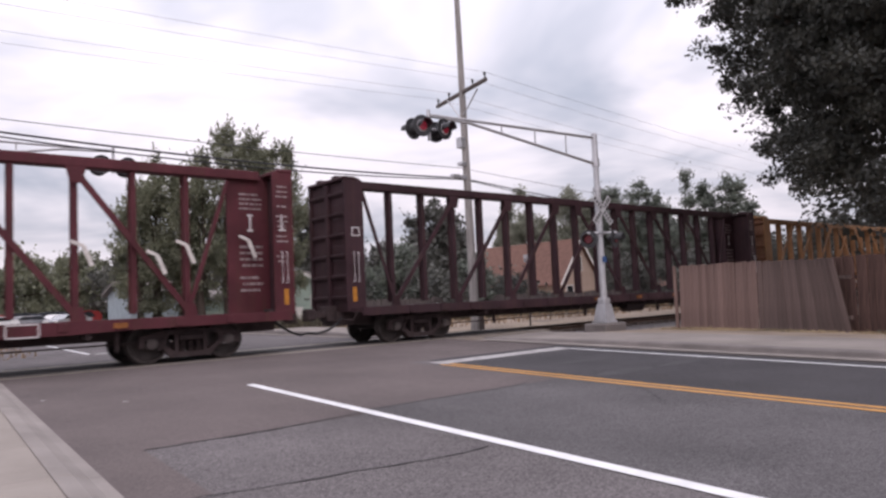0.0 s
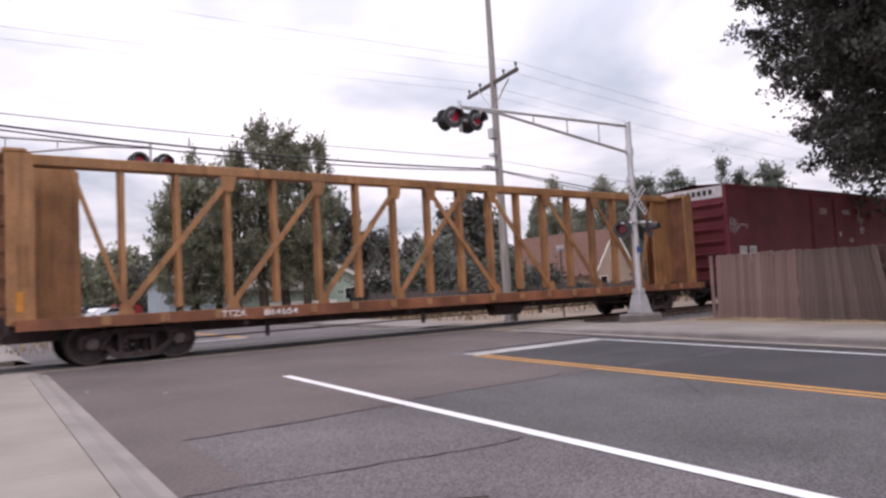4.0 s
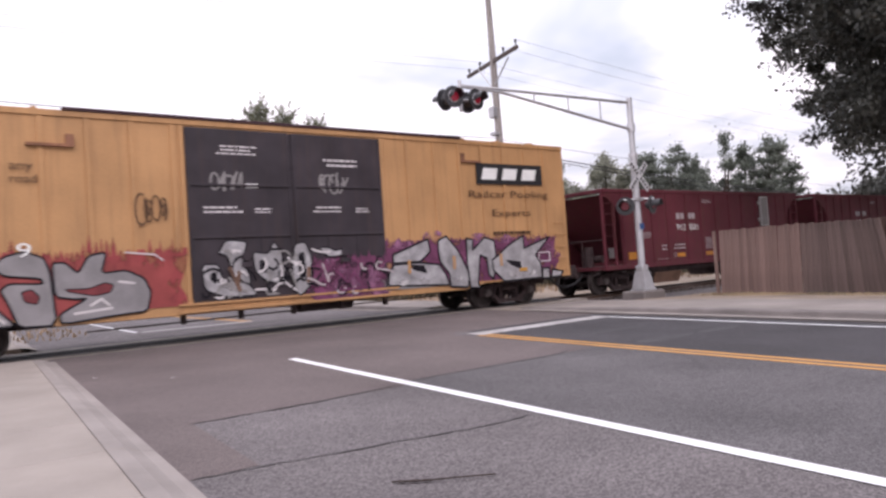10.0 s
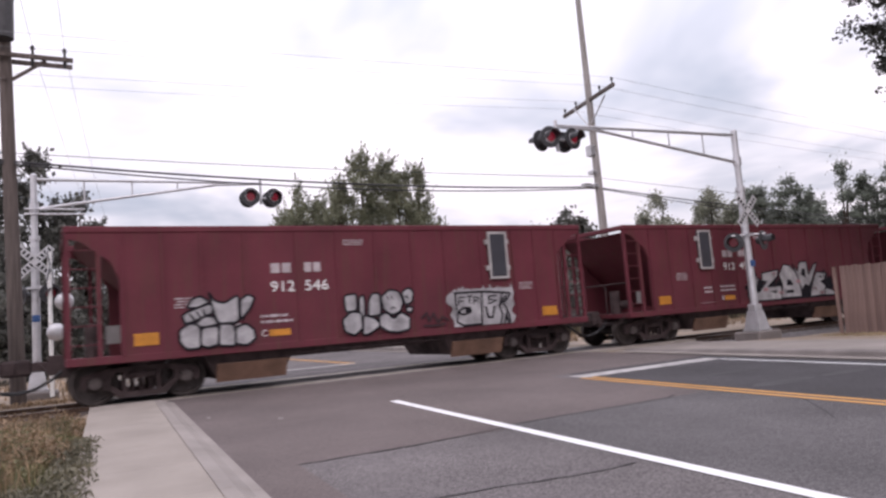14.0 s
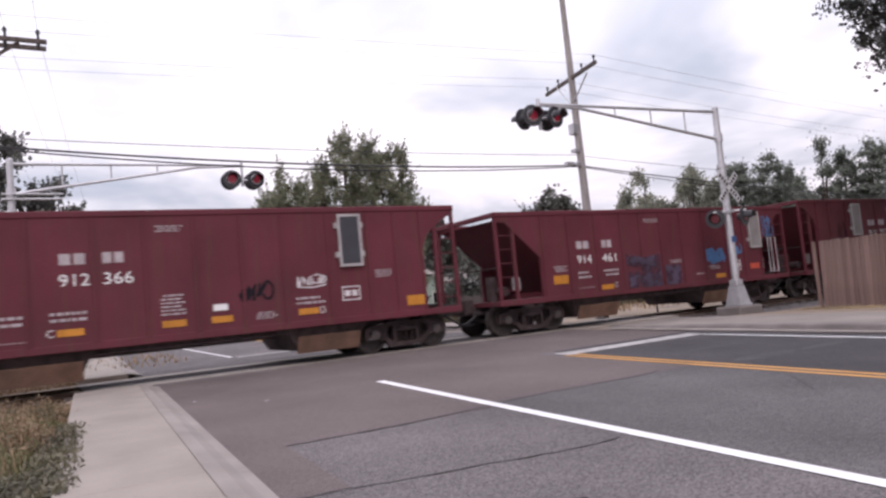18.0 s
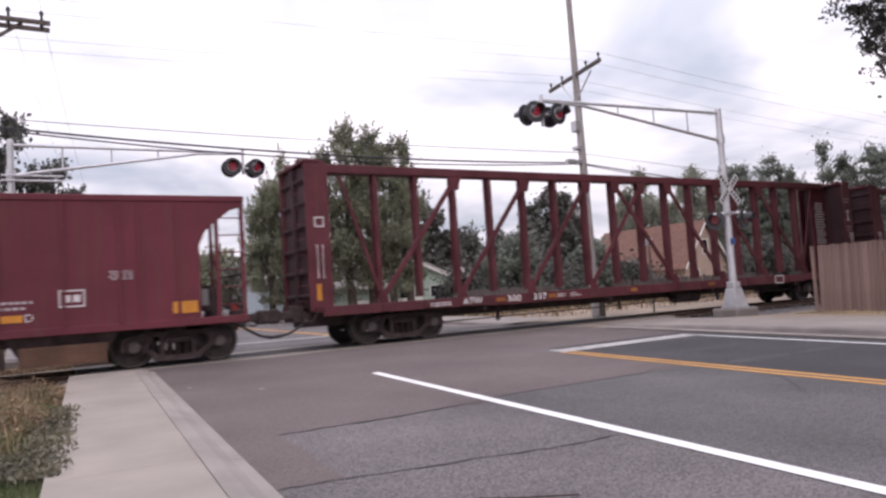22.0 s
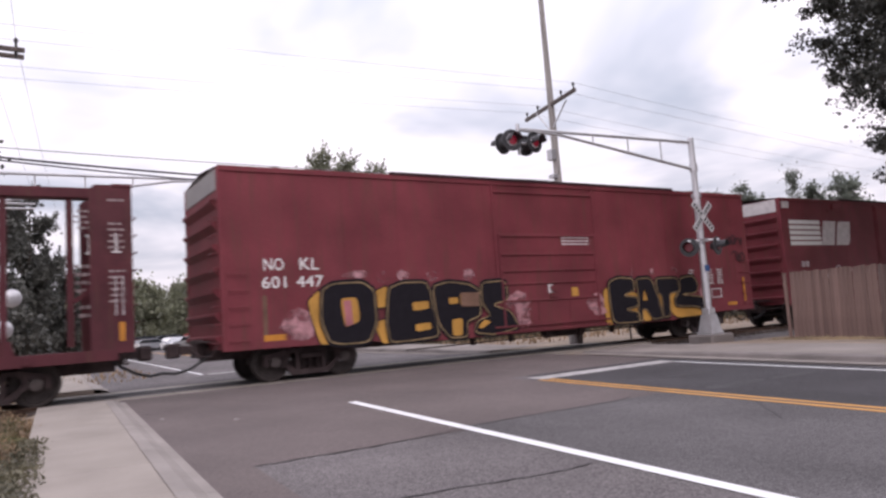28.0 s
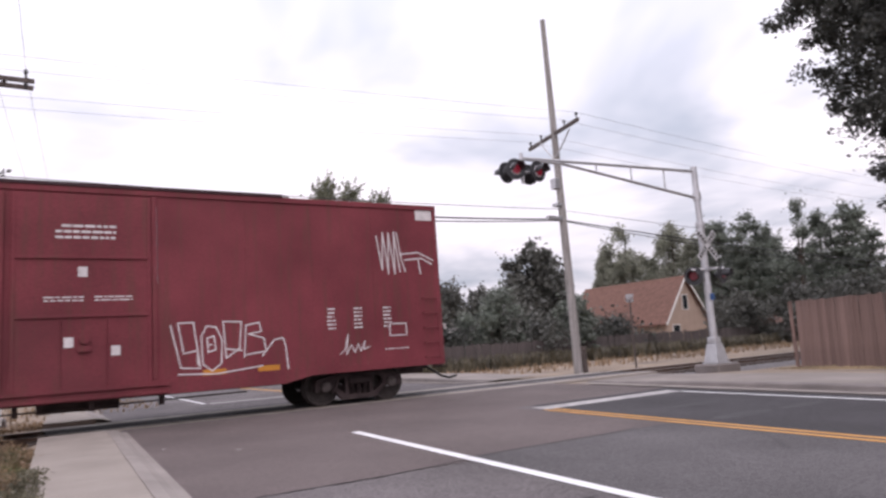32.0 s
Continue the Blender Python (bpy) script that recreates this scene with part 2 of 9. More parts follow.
class M:
    """Gathers faces for one mesh."""

    def __init__(self):
        self.v, self.f = [], []

    def add(self, pts, faces):
        k = len(self.v)
        self.v += [tuple(p) for p in pts]
        self.f += [tuple(k + i for i in fc) for fc in faces]
        return self

    def box(self, x0, x1, y0, y1, z0, z1, c=0.0):
        if c <= 0:
            return self.add([(x, y, z) for z in (z0, z1) for y in (y0, y1) for x in (x0, x1)],
                            [(0, 2, 3, 1), (4, 5, 7, 6), (0, 1, 5, 4), (2, 6, 7, 3), (0, 4, 6, 2), (1, 3, 7, 5)])
        pts, at = [], {}
        for sx in (0, 1):
            for sy in (0, 1):
                for sz in (0, 1):
                    p = (x1 if sx else x0, y1 if sy else y0, z1 if sz else z0)
                    d = (-c if sx else c, -c if sy else c, -c if sz else c)
                    for a in range(3):
                        at[sx, sy, sz, a] = len(pts)
                        pts.append(tuple(p[b] if b == a else p[b] + d[b] for b in range(3)))
        fs = []
        for a in range(3):
            b, e = (a + 1) % 3, (a + 2) % 3
            for s in (0, 1):
                key = []
                for i, j in ((0, 0), (1, 0), (1, 1), (0, 1)):
                    q = [0, 0, 0]
                    q[a], q[b], q[e] = s, i, j
                    key.append(at[(*q, a)])
                fs.append(tuple(key if s else key[::-1]))
            for i in (0, 1):
                for j in (0, 1):
                    q0, q1 = [0, 0, 0], [0, 0, 0]
                    q0[a], q1[a] = 0, 1
                    q0[b] = q1[b] = i
                    q0[e] = q1[e] = j
                    fs.append((at[(*q0, b)], at[(*q1, b)], at[(*q1, e)], at[(*q0, e)]))
        for s in ((x, y, z) for x in (0, 1) for y in (0, 1) for z in (0, 1)):
            fs.append(tuple(at[(*s, a)] for a in range(3)))
        return self.add(pts, fs)

    def cyl(self, p0, p1, r0, r1=None, n=12, caps=True):
        r1 = r0 if r1 is None else r1
        p0, p1 = Vector(p0), Vector(p1)
        q = (p1 - p0).to_track_quat("Z", "Y")
        ring = [q @ Vector((math.cos(2 * math.pi * i / n), math.sin(2 * math.pi * i / n), 0)) for i in range(n)]
        pts = [p0 + r0 * d for d in ring] + [p1 + r1 * d for d in ring]
        fs = [(i, (i + 1) % n, n + (i + 1) % n, n + i) for i in range(n)]
        if caps:
            fs += [tuple(range(n))[::-1], tuple(range(n, 2 * n))]
        return self.add(pts, fs)

    def tube(self, pts, r, n=6):
        pts = [Vector(p) for p in pts]
        vs, fs = [], []
        for i, p in enumerate(pts):
            d = pts[min(i + 1, len(pts) - 1)] - pts[max(i - 1, 0)]
            q = d.to_track_quat("Z", "Y")
            vs += [p + q @ Vector((r * math.cos(2 * math.pi * k / n), r * math.sin(2 * math.pi * k / n), 0)) for k in range(n)]
        for i in range(len(pts) - 1):
            fs += [(i * n + k, i * n + (k + 1) % n, (i + 1) * n + (k + 1) % n, (i + 1) * n + k) for k in range(n)]
        return self.add(vs, fs)

    def beam(self, p0, p1, w, h):
        """A bar of width w across the y axis and height h from p0 to p1."""
        p0, p1 = Vector(p0), Vector(p1)
        d = (p1 - p0).normalized()
        side = Vector((0, 1, 0)) if abs(d.y) < 0.9 else Vector((1, 0, 0))
        up = d.cross(side).normalized()
        side = up.cross(d).normalized()
        pts = [p + side * (a * w / 2) + up * (b * h / 2) for p in (p0, p1) for a, b in ((-1, -1), (1, -1), (1, 1), (-1, 1))]
        return self.add(pts, [(0, 1, 2, 3), (7, 6, 5, 4), (0, 4, 5, 1), (1, 5, 6, 2), (2, 6, 7, 3), (3, 7, 4, 0)])

    def prism(self, poly, y0, y1):
        """A polygon of (x, z) made thick from y0 to y1."""
        n = len(poly)
        pts = [(x, y0, z) for x, z in poly] + [(x, y1, z) for x, z in poly]
        return self.add(pts, [tuple(range(n)), tuple(range(n, 2 * n))[::-1]] + [(i, n + i, n + (i + 1) % n, (i + 1) % n) for i in range(n)])

    def mesh(self, name, smooth=False):
        me = bpy.data.meshes.new(name)
        me.from_pydata(self.v, [], self.f)
        bm = bmesh.new()
        bm.from_mesh(me)
        bmesh.ops.recalc_face_normals(bm, faces=bm.faces)
        bm.to_mesh(me)
        bm.free()
        if smooth:
            me.shade_smooth()
        me.update()
        return me


def part(name, m, mat, parent, label="", at=None, smooth=False):
    """One mesh object under a thing or a part."""
    me = m.mesh(name, smooth) if isinstance(m, M) else m
    if not me.materials:
        me.materials.append(mat)
    ob = new(name, me)
    ob.parent = parent
    if at is not None:
        ob.matrix_basis = at
    return tagged(ob, label)


def thing(name, label, category, at=None, group="", kind=""):
    ob = new(name)
    ob.empty_display_size = 0.2
    if at is not None:
        ob.matrix_basis = at
    return tagged(ob, label, category, group, kind)


def solid(name, m, mat, label, category="", group="", kind="", at=None, smooth=False):
    ob = part(name, m, mat, None, label, at, smooth)
    return tagged(ob, "", category, group, kind)


# ---- the plan: the track runs along x, the road crosses it at a small skew ----
SKEW = 0.066
RAIL_TOP, TRACK_Y = 0.213, 17.42
NEAR, FAR = TRACK_Y - 2.2, TRACK_Y + 1.9


def gz(y):
    """Height of the road and ground along y."""
    knots = ((-400, -0.6), (-40, -0.45), (0, 0.0), (NEAR, 0.198), (FAR, 0.2), (FAR + 3.0, 0.11), (2000, 0.11))
    for (a, za), (b, zb) in zip(knots, knots[1:]):
        if y <= b:
            return za + (zb - za) * (y - a) / (b - a)
    return 0.11


def rx(xr, y):
    return xr + SKEW * y


def strip(xr0, xr1, y0, y1, lift=0.0, step=2.0, m=None, lift1=None, thick=0.0):
    """A ribbon along the road, from xr0 to xr1 across it."""
    m = m or M()
    ys = sorted({y0, y1, *[k for k in (0, NEAR, FAR, FAR + 3.0) if y0 < k < y1], *[y0 + i * step for i in range(1, int((y1 - y0) / step) + 1) if y0 + i * step < y1]})
    lift1 = lift if lift1 is None else lift1
    pts, fs = [], []
    for y in ys:
        pts += [(rx(xr0, y), y, gz(y) + lift), (rx(xr1, y), y, gz(y) + lift1)]
    n = len(ys)
    fs = [(2 * i, 2 * i + 1, 2 * i + 3, 2 * i + 2) for i in range(n - 1)]
    if thick:
        pts += [(x, y, z - thick) for x, y, z in pts]
        k = 2 * n
        fs += [(k + 2 * i, k + 2 * i + 2, k + 2 * i + 3, k + 2 * i + 1) for i in range(n - 1)]
        fs += [(2 * i, 2 * i + 2, k + 2 * i + 2, k + 2 * i) for i in range(n - 1)] + [(2 * i + 1, k + 2 * i + 1, k + 2 * i + 3, 2 * i + 3) for i in range(n - 1)]
        fs += [(0, k, k + 1, 1), (2 * n - 2, 2 * n - 1, k + 2 * n - 1, k + 2 * n - 2)]
    return m.add(pts, fs)


def build_ground():
    m = M()
    # the ground dips along the track, where the ballast lies, on both sides of the road
    ys = (-400, -40, 0, 13.5, 14.3, NEAR, FAR, 20.4, 21.0, FAR + 3.0, 2000)
    xs = (-2000, -60, 0.2, 0.8, 16.6, 17.2, 60, 2000)
    dip = lambda x, y: 0.17 if 14 < y < 20.6 and not 0.3 < x < 17 else 0.0
    pts = [(x, y, gz(y) - 0.06 - dip(x, y)) for y in ys for x in xs]
    n = len(xs)
    m.add(pts, [(j * n + i, j * n + i + 1, (j + 1) * n + i + 1, (j + 1) * n + i) for j in range(len(ys) - 1) for i in range(n - 1)])
    tagged(solid("ground", m, EARTH, "dry bare earth on both sides of the track"), kind="structure")
    tagged(solid("road", strip(1.10, 12.4, -60, 150, 0.0), ASPHALT, "weathered grey asphalt road with sealed cracks over the track"), kind="structure")
    for x0, x1, y0, y1 in ((1.165, 1.69, 5.1, 7.06), (1.165, 4.3, 7.06, NEAR + 0.9), (4.3, 7.85, 7.3, NEAR + 0.9), (7.85, 12.3, 11.4, NEAR + 0.9)):
        tagged(solid("road_patch", strip(x0, x1, y0, y1, 0.004), ASPHALT_NEW, "smoother brown-grey asphalt resurfaced beside the track"), kind="structure")
    tagged(solid("road_patch", strip(4.35, 8.3, -60, 7.3, 0.003), ASPHALT_MID, "grey weathered asphalt of the middle lane"), kind="structure")
    tagged(solid("road_patch", strip(8.3, 12.3, -60, 11.4, 0.004), ASPHALT_FAR, "darker sealed asphalt of the far lane"), kind="structure")
    # markings
    tagged(solid("lane_line", strip(4.2, 4.35, -40, 10.9, 0.009), LINE_WHITE, "solid white lane line on the asphalt", "road marking"), kind="structure")
    for a in (7.92, 8.13):
        tagged(solid("centre_line", strip(a, a + 0.10, -40, 10.5, 0.009), LINE_YELLOW, "double yellow centre line on the asphalt", "road marking"), kind="structure")
        tagged(solid("centre_line", strip(a, a + 0.11, 24.6, 120, 0.009), LINE_YELLOW, "double yellow centre line beyond the track", "road marking"), kind="structure")
    tagged(solid("edge_line", strip(11.72, 11.83, -40, 10.5, 0.009), LINE_WHITE, "white edge line along the far lane", "road marking"), kind="structure")
    tagged(solid("stop_bar", strip(8.0, 11.83, 10.45, 10.95, 0.012, step=0.3), LINE_OLD, "worn white stop bar before the track", "road marking"), kind="structure")
    tagged(solid("stop_bar", strip(4.4, 8.1, 24.1, 24.6, 0.012), LINE_OLD, "worn white stop bar beyond the track", "road marking"), kind="structure")
    tagged(solid("lane_line", strip(4.2, 4.32, 24.6, 120, 0.009), LINE_WHITE, "white edge line beyond the track", "road marking"), kind="structure")
    # sealed cracks wander over the near lanes
    rnd = random.Random(4)
    for knots, w in ((((1.69, 7.07), (2.93, 7.0), (4.08, 7.12), (4.77, 7.28), (5.8, 7.28), (7.07, 7.3), (7.6, 7.6)), 0.038), (((1.21, 5.13), (1.79, 5.03), (2.62, 4.9), (3.42, 4.75), (4.21, 4.7)), 0.036),
                     (((8.2, 6.1), (7.5, 5.3), (6.8, 4.55)), 0.02), (((6.8, 4.7), (7.1, 4.0), (7.4, 3.6), (7.3, 2.6)), 0.025)):
        m = M()
        off, pts = 0.0, []
        for (xa, ya), (xb, yb) in zip(knots, knots[1:]):
            k = max(4, int(math.hypot(xb - xa, yb - ya) / 0.12))
            for i in range(k):
                f = i / k
                off = off * 0.8 + rnd.uniform(-0.018, 0.018)
                pts.append((xa + (xb - xa) * f + off * 0.5, ya + (yb - ya) * f + off, w * rnd.uniform(0.35, 1.0)))
        n = len(pts) - 1
        v = []
        for x, y, ww in pts:
            v += [(rx(x, y - ww / 2) + ww * 0.2, y - ww / 2, gz(y) + 0.007), (rx(x, y + ww / 2) - ww * 0.2, y + ww / 2, gz(y) + 0.007)]
        m.add(v, [(2 * i, 2 * i + 2, 2 * i + 3, 2 * i + 1) for i in range(n)])
        tagged(solid("sealed_crack", m, TAR, "dark tar-sealed crack in the asphalt", "crack"), kind="structure")
    for cx, cy, a, b in ((9.2, 7.0, 0.75, 0.22), (10.7, 6.95, 0.65, 0.16), (9.9, 8.6, 0.8, 0.16)):
        v = []
        for i in range(28):
            q = 2 * math.pi * i / 28
            r = rnd.uniform(0.75, 1.1)
            v.append((rx(cx + a * r * math.cos(q), cy), cy + b * r * math.sin(q), gz(cy + b * r * math.sin(q)) + 0.0065))
        tagged(solid("oil_stain", M().add(v, [tuple(range(28))]), OIL, "dark oil stain on the asphalt", "stain"), kind="structure")
    tw = thing("twig", "thin dark fallen twig on the asphalt", "twig", pose(2.69, 3.75, gz(3.75) + 0.012, 0, 0, -40))
    part("stem", M().tube([(-0.32, 0.03, 0), (-0.1, 0.0, 0.005), (0.12, 0.02, 0.01), (0.36, 0.08, 0.0)], 0.006, 5), BARK_DRY, tw)
    for k in (-0.28, -0.2, -0.12):
        part("leaf", M().add([(k, 0.0, 0.004), (k + 0.05, -0.02, 0.012), (k + 0.07, 0.03, 0.006), (k + 0.01, 0.03, 0.01)], [(0, 1, 2, 3)]), BARK_DRY, tw)


def kerb_rise(y):
    """The far kerb's height: full along the road, ramped down to the crossing."""
    return float(np.interp(y, (9.5, 14.2), (0.125, 0.035))) if y < 17 else float(np.interp(y, (20.0, 24.0), (0.035, 0.15)))


def bench(xr0, xr1, y0, y1, a0, b0, a1, b1, m=None):
    """A ribbon whose edges stand a + b times the kerb's height over the road."""
    m = m or M()
    n = max(1, int((y1 - y0) / 0.8))
    pts = []
    for i in range(n + 1):
        y = y0 + (y1 - y0) * i / n
        r = kerb_rise(y)
        pts += [(rx(xr0, y), y, gz(y) + a0 + b0 * r), (rx(xr1, y), y, gz(y) + a1 + b1 * r)]
    return m.add(pts, [(2 * i, 2 * i + 1, 2 * i + 3, 2 * i + 2) for i in range(n)])


def build_kerbs():
    """Both pavements: slabs with open joints, a kerb and its gutter pan."""
    for side, spans in (("near", ((-12, 15.35), (19.6, 60))), ("far", ((-12, 14.9), (19.8, 60)))):
        for y0, y1 in spans:
            near = side == "near"
            base = thing("pavement", "pale concrete pavement with slab joints and a rolled kerb" if near else "dusty concrete pavement behind a raised kerb", "pavement", kind="structure")
            a, b = (-0.33, 0.80) if near else (13.12, 15.5)
            y = y0
            while y < y1 - 0.05:
                e = min(y1, y + 1.52)
                if near:
                    part("slab", strip(a, b, y + 0.003, e - 0.003, 0.085, 3.0, thick=0.12), CONCRETE, base)
                else:
                    m = bench(a, b, y + 0.004, e - 0.004, 0.0, 1.0, 0.01, 1.0)
                    bench(a, a, y + 0.004, e - 0.004, -0.1, 0.0, 0.0, 1.0, m)
                    part("slab", m, CONCRETE_FAR, base)
                y = e
            y = y0
            while y < y1 - 0.05:
                e = min(y1, y + 3.04)
                if near:
                    m = strip(b + 0.006, b + 0.15, y + 0.005, e - 0.005, 0.085, 3.1, lift1=0.072)
                    strip(b + 0.15, b + 0.27, y + 0.005, e - 0.005, 0.072, 3.1, m, lift1=0.022)
                    strip(b + 0.27, b + 0.372, y + 0.005, e - 0.005, 0.022, 3.1, m, lift1=0.008)
                    part("kerb", m, GUTTER, base)
                else:
                    m = bench(a - 0.16, a - 0.006, y + 0.005, e - 0.005, -0.004, 1.0, 0.0, 1.0)
                    bench(a - 0.19, a - 0.16, y + 0.005, e - 0.005, -0.03, 1.0, -0.004, 1.0, m)
                    bench(a - 0.21, a - 0.19, y + 0.005, e - 0.005, 0.012, 0.0, -0.03, 1.0, m)
                    part("kerb", m, KERB_GREY, base, "concrete kerb with its shade in the colour")
                    part("gutter", bench(a - 0.62, a - 0.215, y + 0.005, e - 0.005, 0.010, 0.0, 0.012, 0.0), CONCRETE_FAR, base)
                y = e
    tagged(solid("dust_verge", bench(15.5, 20.2, -12, 13.3, -0.008, 1.0, -0.10, 0.1), EARTH, "dusty bare verge between the far pavement and the fence"), kind="structure")


def build_track():
    prof = [(-0.075, -0.17), (0.075, -0.17), (0.075, -0.15), (0.012, -0.13), (0.012, -0.045), (0.036, -0.035), (0.036, -0.004), (0.028, 0.0), (-0.028, 0.0), (-0.036, -0.004), (-0.036, -0.035), (-0.012, -0.045), (-0.012, -0.13), (-0.075, -0.15)]
    track = thing("railway_track", "steel rails on ties, flush in the road at the crossing", "railway track", kind="structure")
    for s in (-0.753, 0.753):
        m = M()
        n = len(prof)
        pts = [(x, TRACK_Y + s + a, RAIL_TOP + b) for x in (-150, 400) for a, b in prof]
        m.add(pts, [(i, (i + 1) % n, n + (i + 1) % n, n + i) for i in range(n)] + [tuple(range(n)), tuple(range(n, 2 * n))])
        ob = part("rail", m, STEEL_RAIL, track)
        ob.data.materials.append(RUST)
        for p in ob.data.polygons:
            p.material_index = 0 if p.center.z > RAIL_TOP - 0.006 else 1
    tie = M().box(-0.11, 0.11, -1.3, 1.3, -0.2, 0.0, 0.01).mesh("tie")
    for i in range(150):
        x = -34 + 0.55 * i
        if 1.0 < x - SKEW * TRACK_Y < 15.6:
            continue
        part("tie", tie, POLE_DARK, track, at=pose(x, TRACK_Y, RAIL_TOP - 0.09))
    # panels between and beside the rails inside the road
    x = 0.9
    while x < 16.6:
        for y0, y1 in ((-1.45, -0.83), (-0.68, -0.02), (0.02, 0.68), (0.83, 1.45)):
            part("crossing_panel", M().box(x + 0.008, x + 2.43, TRACK_Y + y0, TRACK_Y + y1, RAIL_TOP - 0.2, RAIL_TOP - 0.006, 0.01), RUBBER if abs(y0 + y1) < 1.5 else CONCRETE, track)
        x += 2.44
    bed = M()
    for x0, x1 in ((-150, 0.85), (16.4, 400)):
        prof2 = [(-3.1, -0.235), (-1.35, -0.165), (1.35, -0.165), (3.1, -0.235)]
        pts = [(x, TRACK_Y + a, RAIL_TOP + b) for x in (x0, x1) for a, b in prof2]
        bed.add(pts, [(i, i + 1, 5 + i, 4 + i) for i in range(3)])
    tagged(solid("ballast_bed", bed, GRAVEL, "grey crushed-stone ballast under the track"), kind="structure")


def build_litter():
    """A few pale scraps on the near lane."""
    rnd = random.Random(8)
    for x, y in ((3.0, 10.6), (2.2, 11.8)):
        a = rnd.uniform(0, 3)
        m = M().add([(x + 0.05 * math.cos(a + k * 1.25) * rnd.uniform(0.6, 1.2), y + 0.05 * math.sin(a + k * 1.25) * rnd.uniform(0.6, 1.2), gz(y) + 0.012 + 0.01 * (k % 2)) for k in range(5)], [(0, 1, 2, 3, 4)])
        solid("paper_scrap", m, LINE_OLD, "small pale scrap lying on the asphalt", "litter")


build_ground()
build_litter()
build_kerbs()
build_track()

# ---- signals, poles and wires ----
LENS = glow("lit red lens", (0.18, 0.012, 0.022), 0.075, (1.0, 0.05, 0.12))
LENS_DIM = glow("dim red lens", (0.10, 0.01, 0.02), 0.03, (1.0, 0.06, 0.11))


def lamp_head(parent, x, y, z, face, lit, name="signal_lamp", turn=0, rim=None):
    """A round flashing lamp with its dark backboard and hood; face is -1 or 1 along y."""
    m = M().cyl((0, 0.03 * face * -1, 0), (0, 0.0, 0), 0.30, n=24)
    m.cyl((0, -0.22 * face, 0), (0, -0.03 * face, 0), 0.10, 0.17, n=16)
    board = part(name, m, HOUSING, parent, "black round backboard with a hooded lamp", pose(x, y, z, 0, 0, turn))
    part("lens", M().cyl((0, 0.0, 0), (0, 0.03 * face, 0), 0.14, 0.13, n=20), LENS if lit else LENS_DIM, board, "red glass lens", smooth=False)
    # Upper rims are pale metal, to put their bright reflection into the material.
    ring = M()
    for i in range(24):
        a0, a1 = 2 * math.pi * i / 24, 2 * math.pi * (i + 1) / 24
        ring.add([(r * math.cos(a), d * face, r * math.sin(a)) for a in (a0, a1) for r, d in ((0.14, 0.035), (0.172, 0.012))], [(0, 1, 3, 2)])
    part("lens_ring", ring, rim or GALV, board, "metal rim round the lens")
    hood, n, seg = M(), 14, []
    for i in range(n + 1):
        a = math.pi * (-0.12 + 1.24 * i / n)
        seg.append((0.165 * math.cos(a), 0.165 * math.sin(a)))
    pts = [(a, 0.01 * face, b) for a, b in seg] + [(a, (0.30 if 0 < i < n else 0.08) * face, b) for i, (a, b) in enumerate(seg)]
    hood.add(pts, [(i, i + 1, n + 2 + i, n + 1 + i) for i in range(n)])
    part("hood", hood, HOUSING, board)
    return board


BOARD_WHITE = material("dulled reflective sheeting", (0.52, 0.52, 0.53), 0.6, vary=0.1, scale=5)


def crossbuck(parent, x, y, z, turn=0):
    m = M()
    for a in (0.78, -0.78):
        d = Vector((math.cos(a), 0, math.sin(a))) * 0.62
        off = 0.0 if a > 0 else -0.02
        m.beam(Vector((0, off, 0)) - d, Vector((0, off, 0)) + d, 0.015, 0.22)
    board = part("crossbuck", m, BOARD_WHITE, parent, "white reflective cross boards with dark lettering bars", pose(x, y, z, 0, 0, turn))
    b = M()
    for a in (0.78, -0.78):
        off = -0.012 if a > 0 else -0.032
        for k in range(-4, 5):
            if abs(k) == 0 and a < 0:
                continue
            c = Vector((math.cos(a), 0, math.sin(a))) * (0.13 * k)
            d = Vector((math.cos(a), 0, math.sin(a))) * 0.035
            b.beam(Vector((0, off, 0)) + c - d, Vector((0, off, 0)) + c + d, 0.004, 0.12)
    part("lettering", b, BLACK, board)
    return board


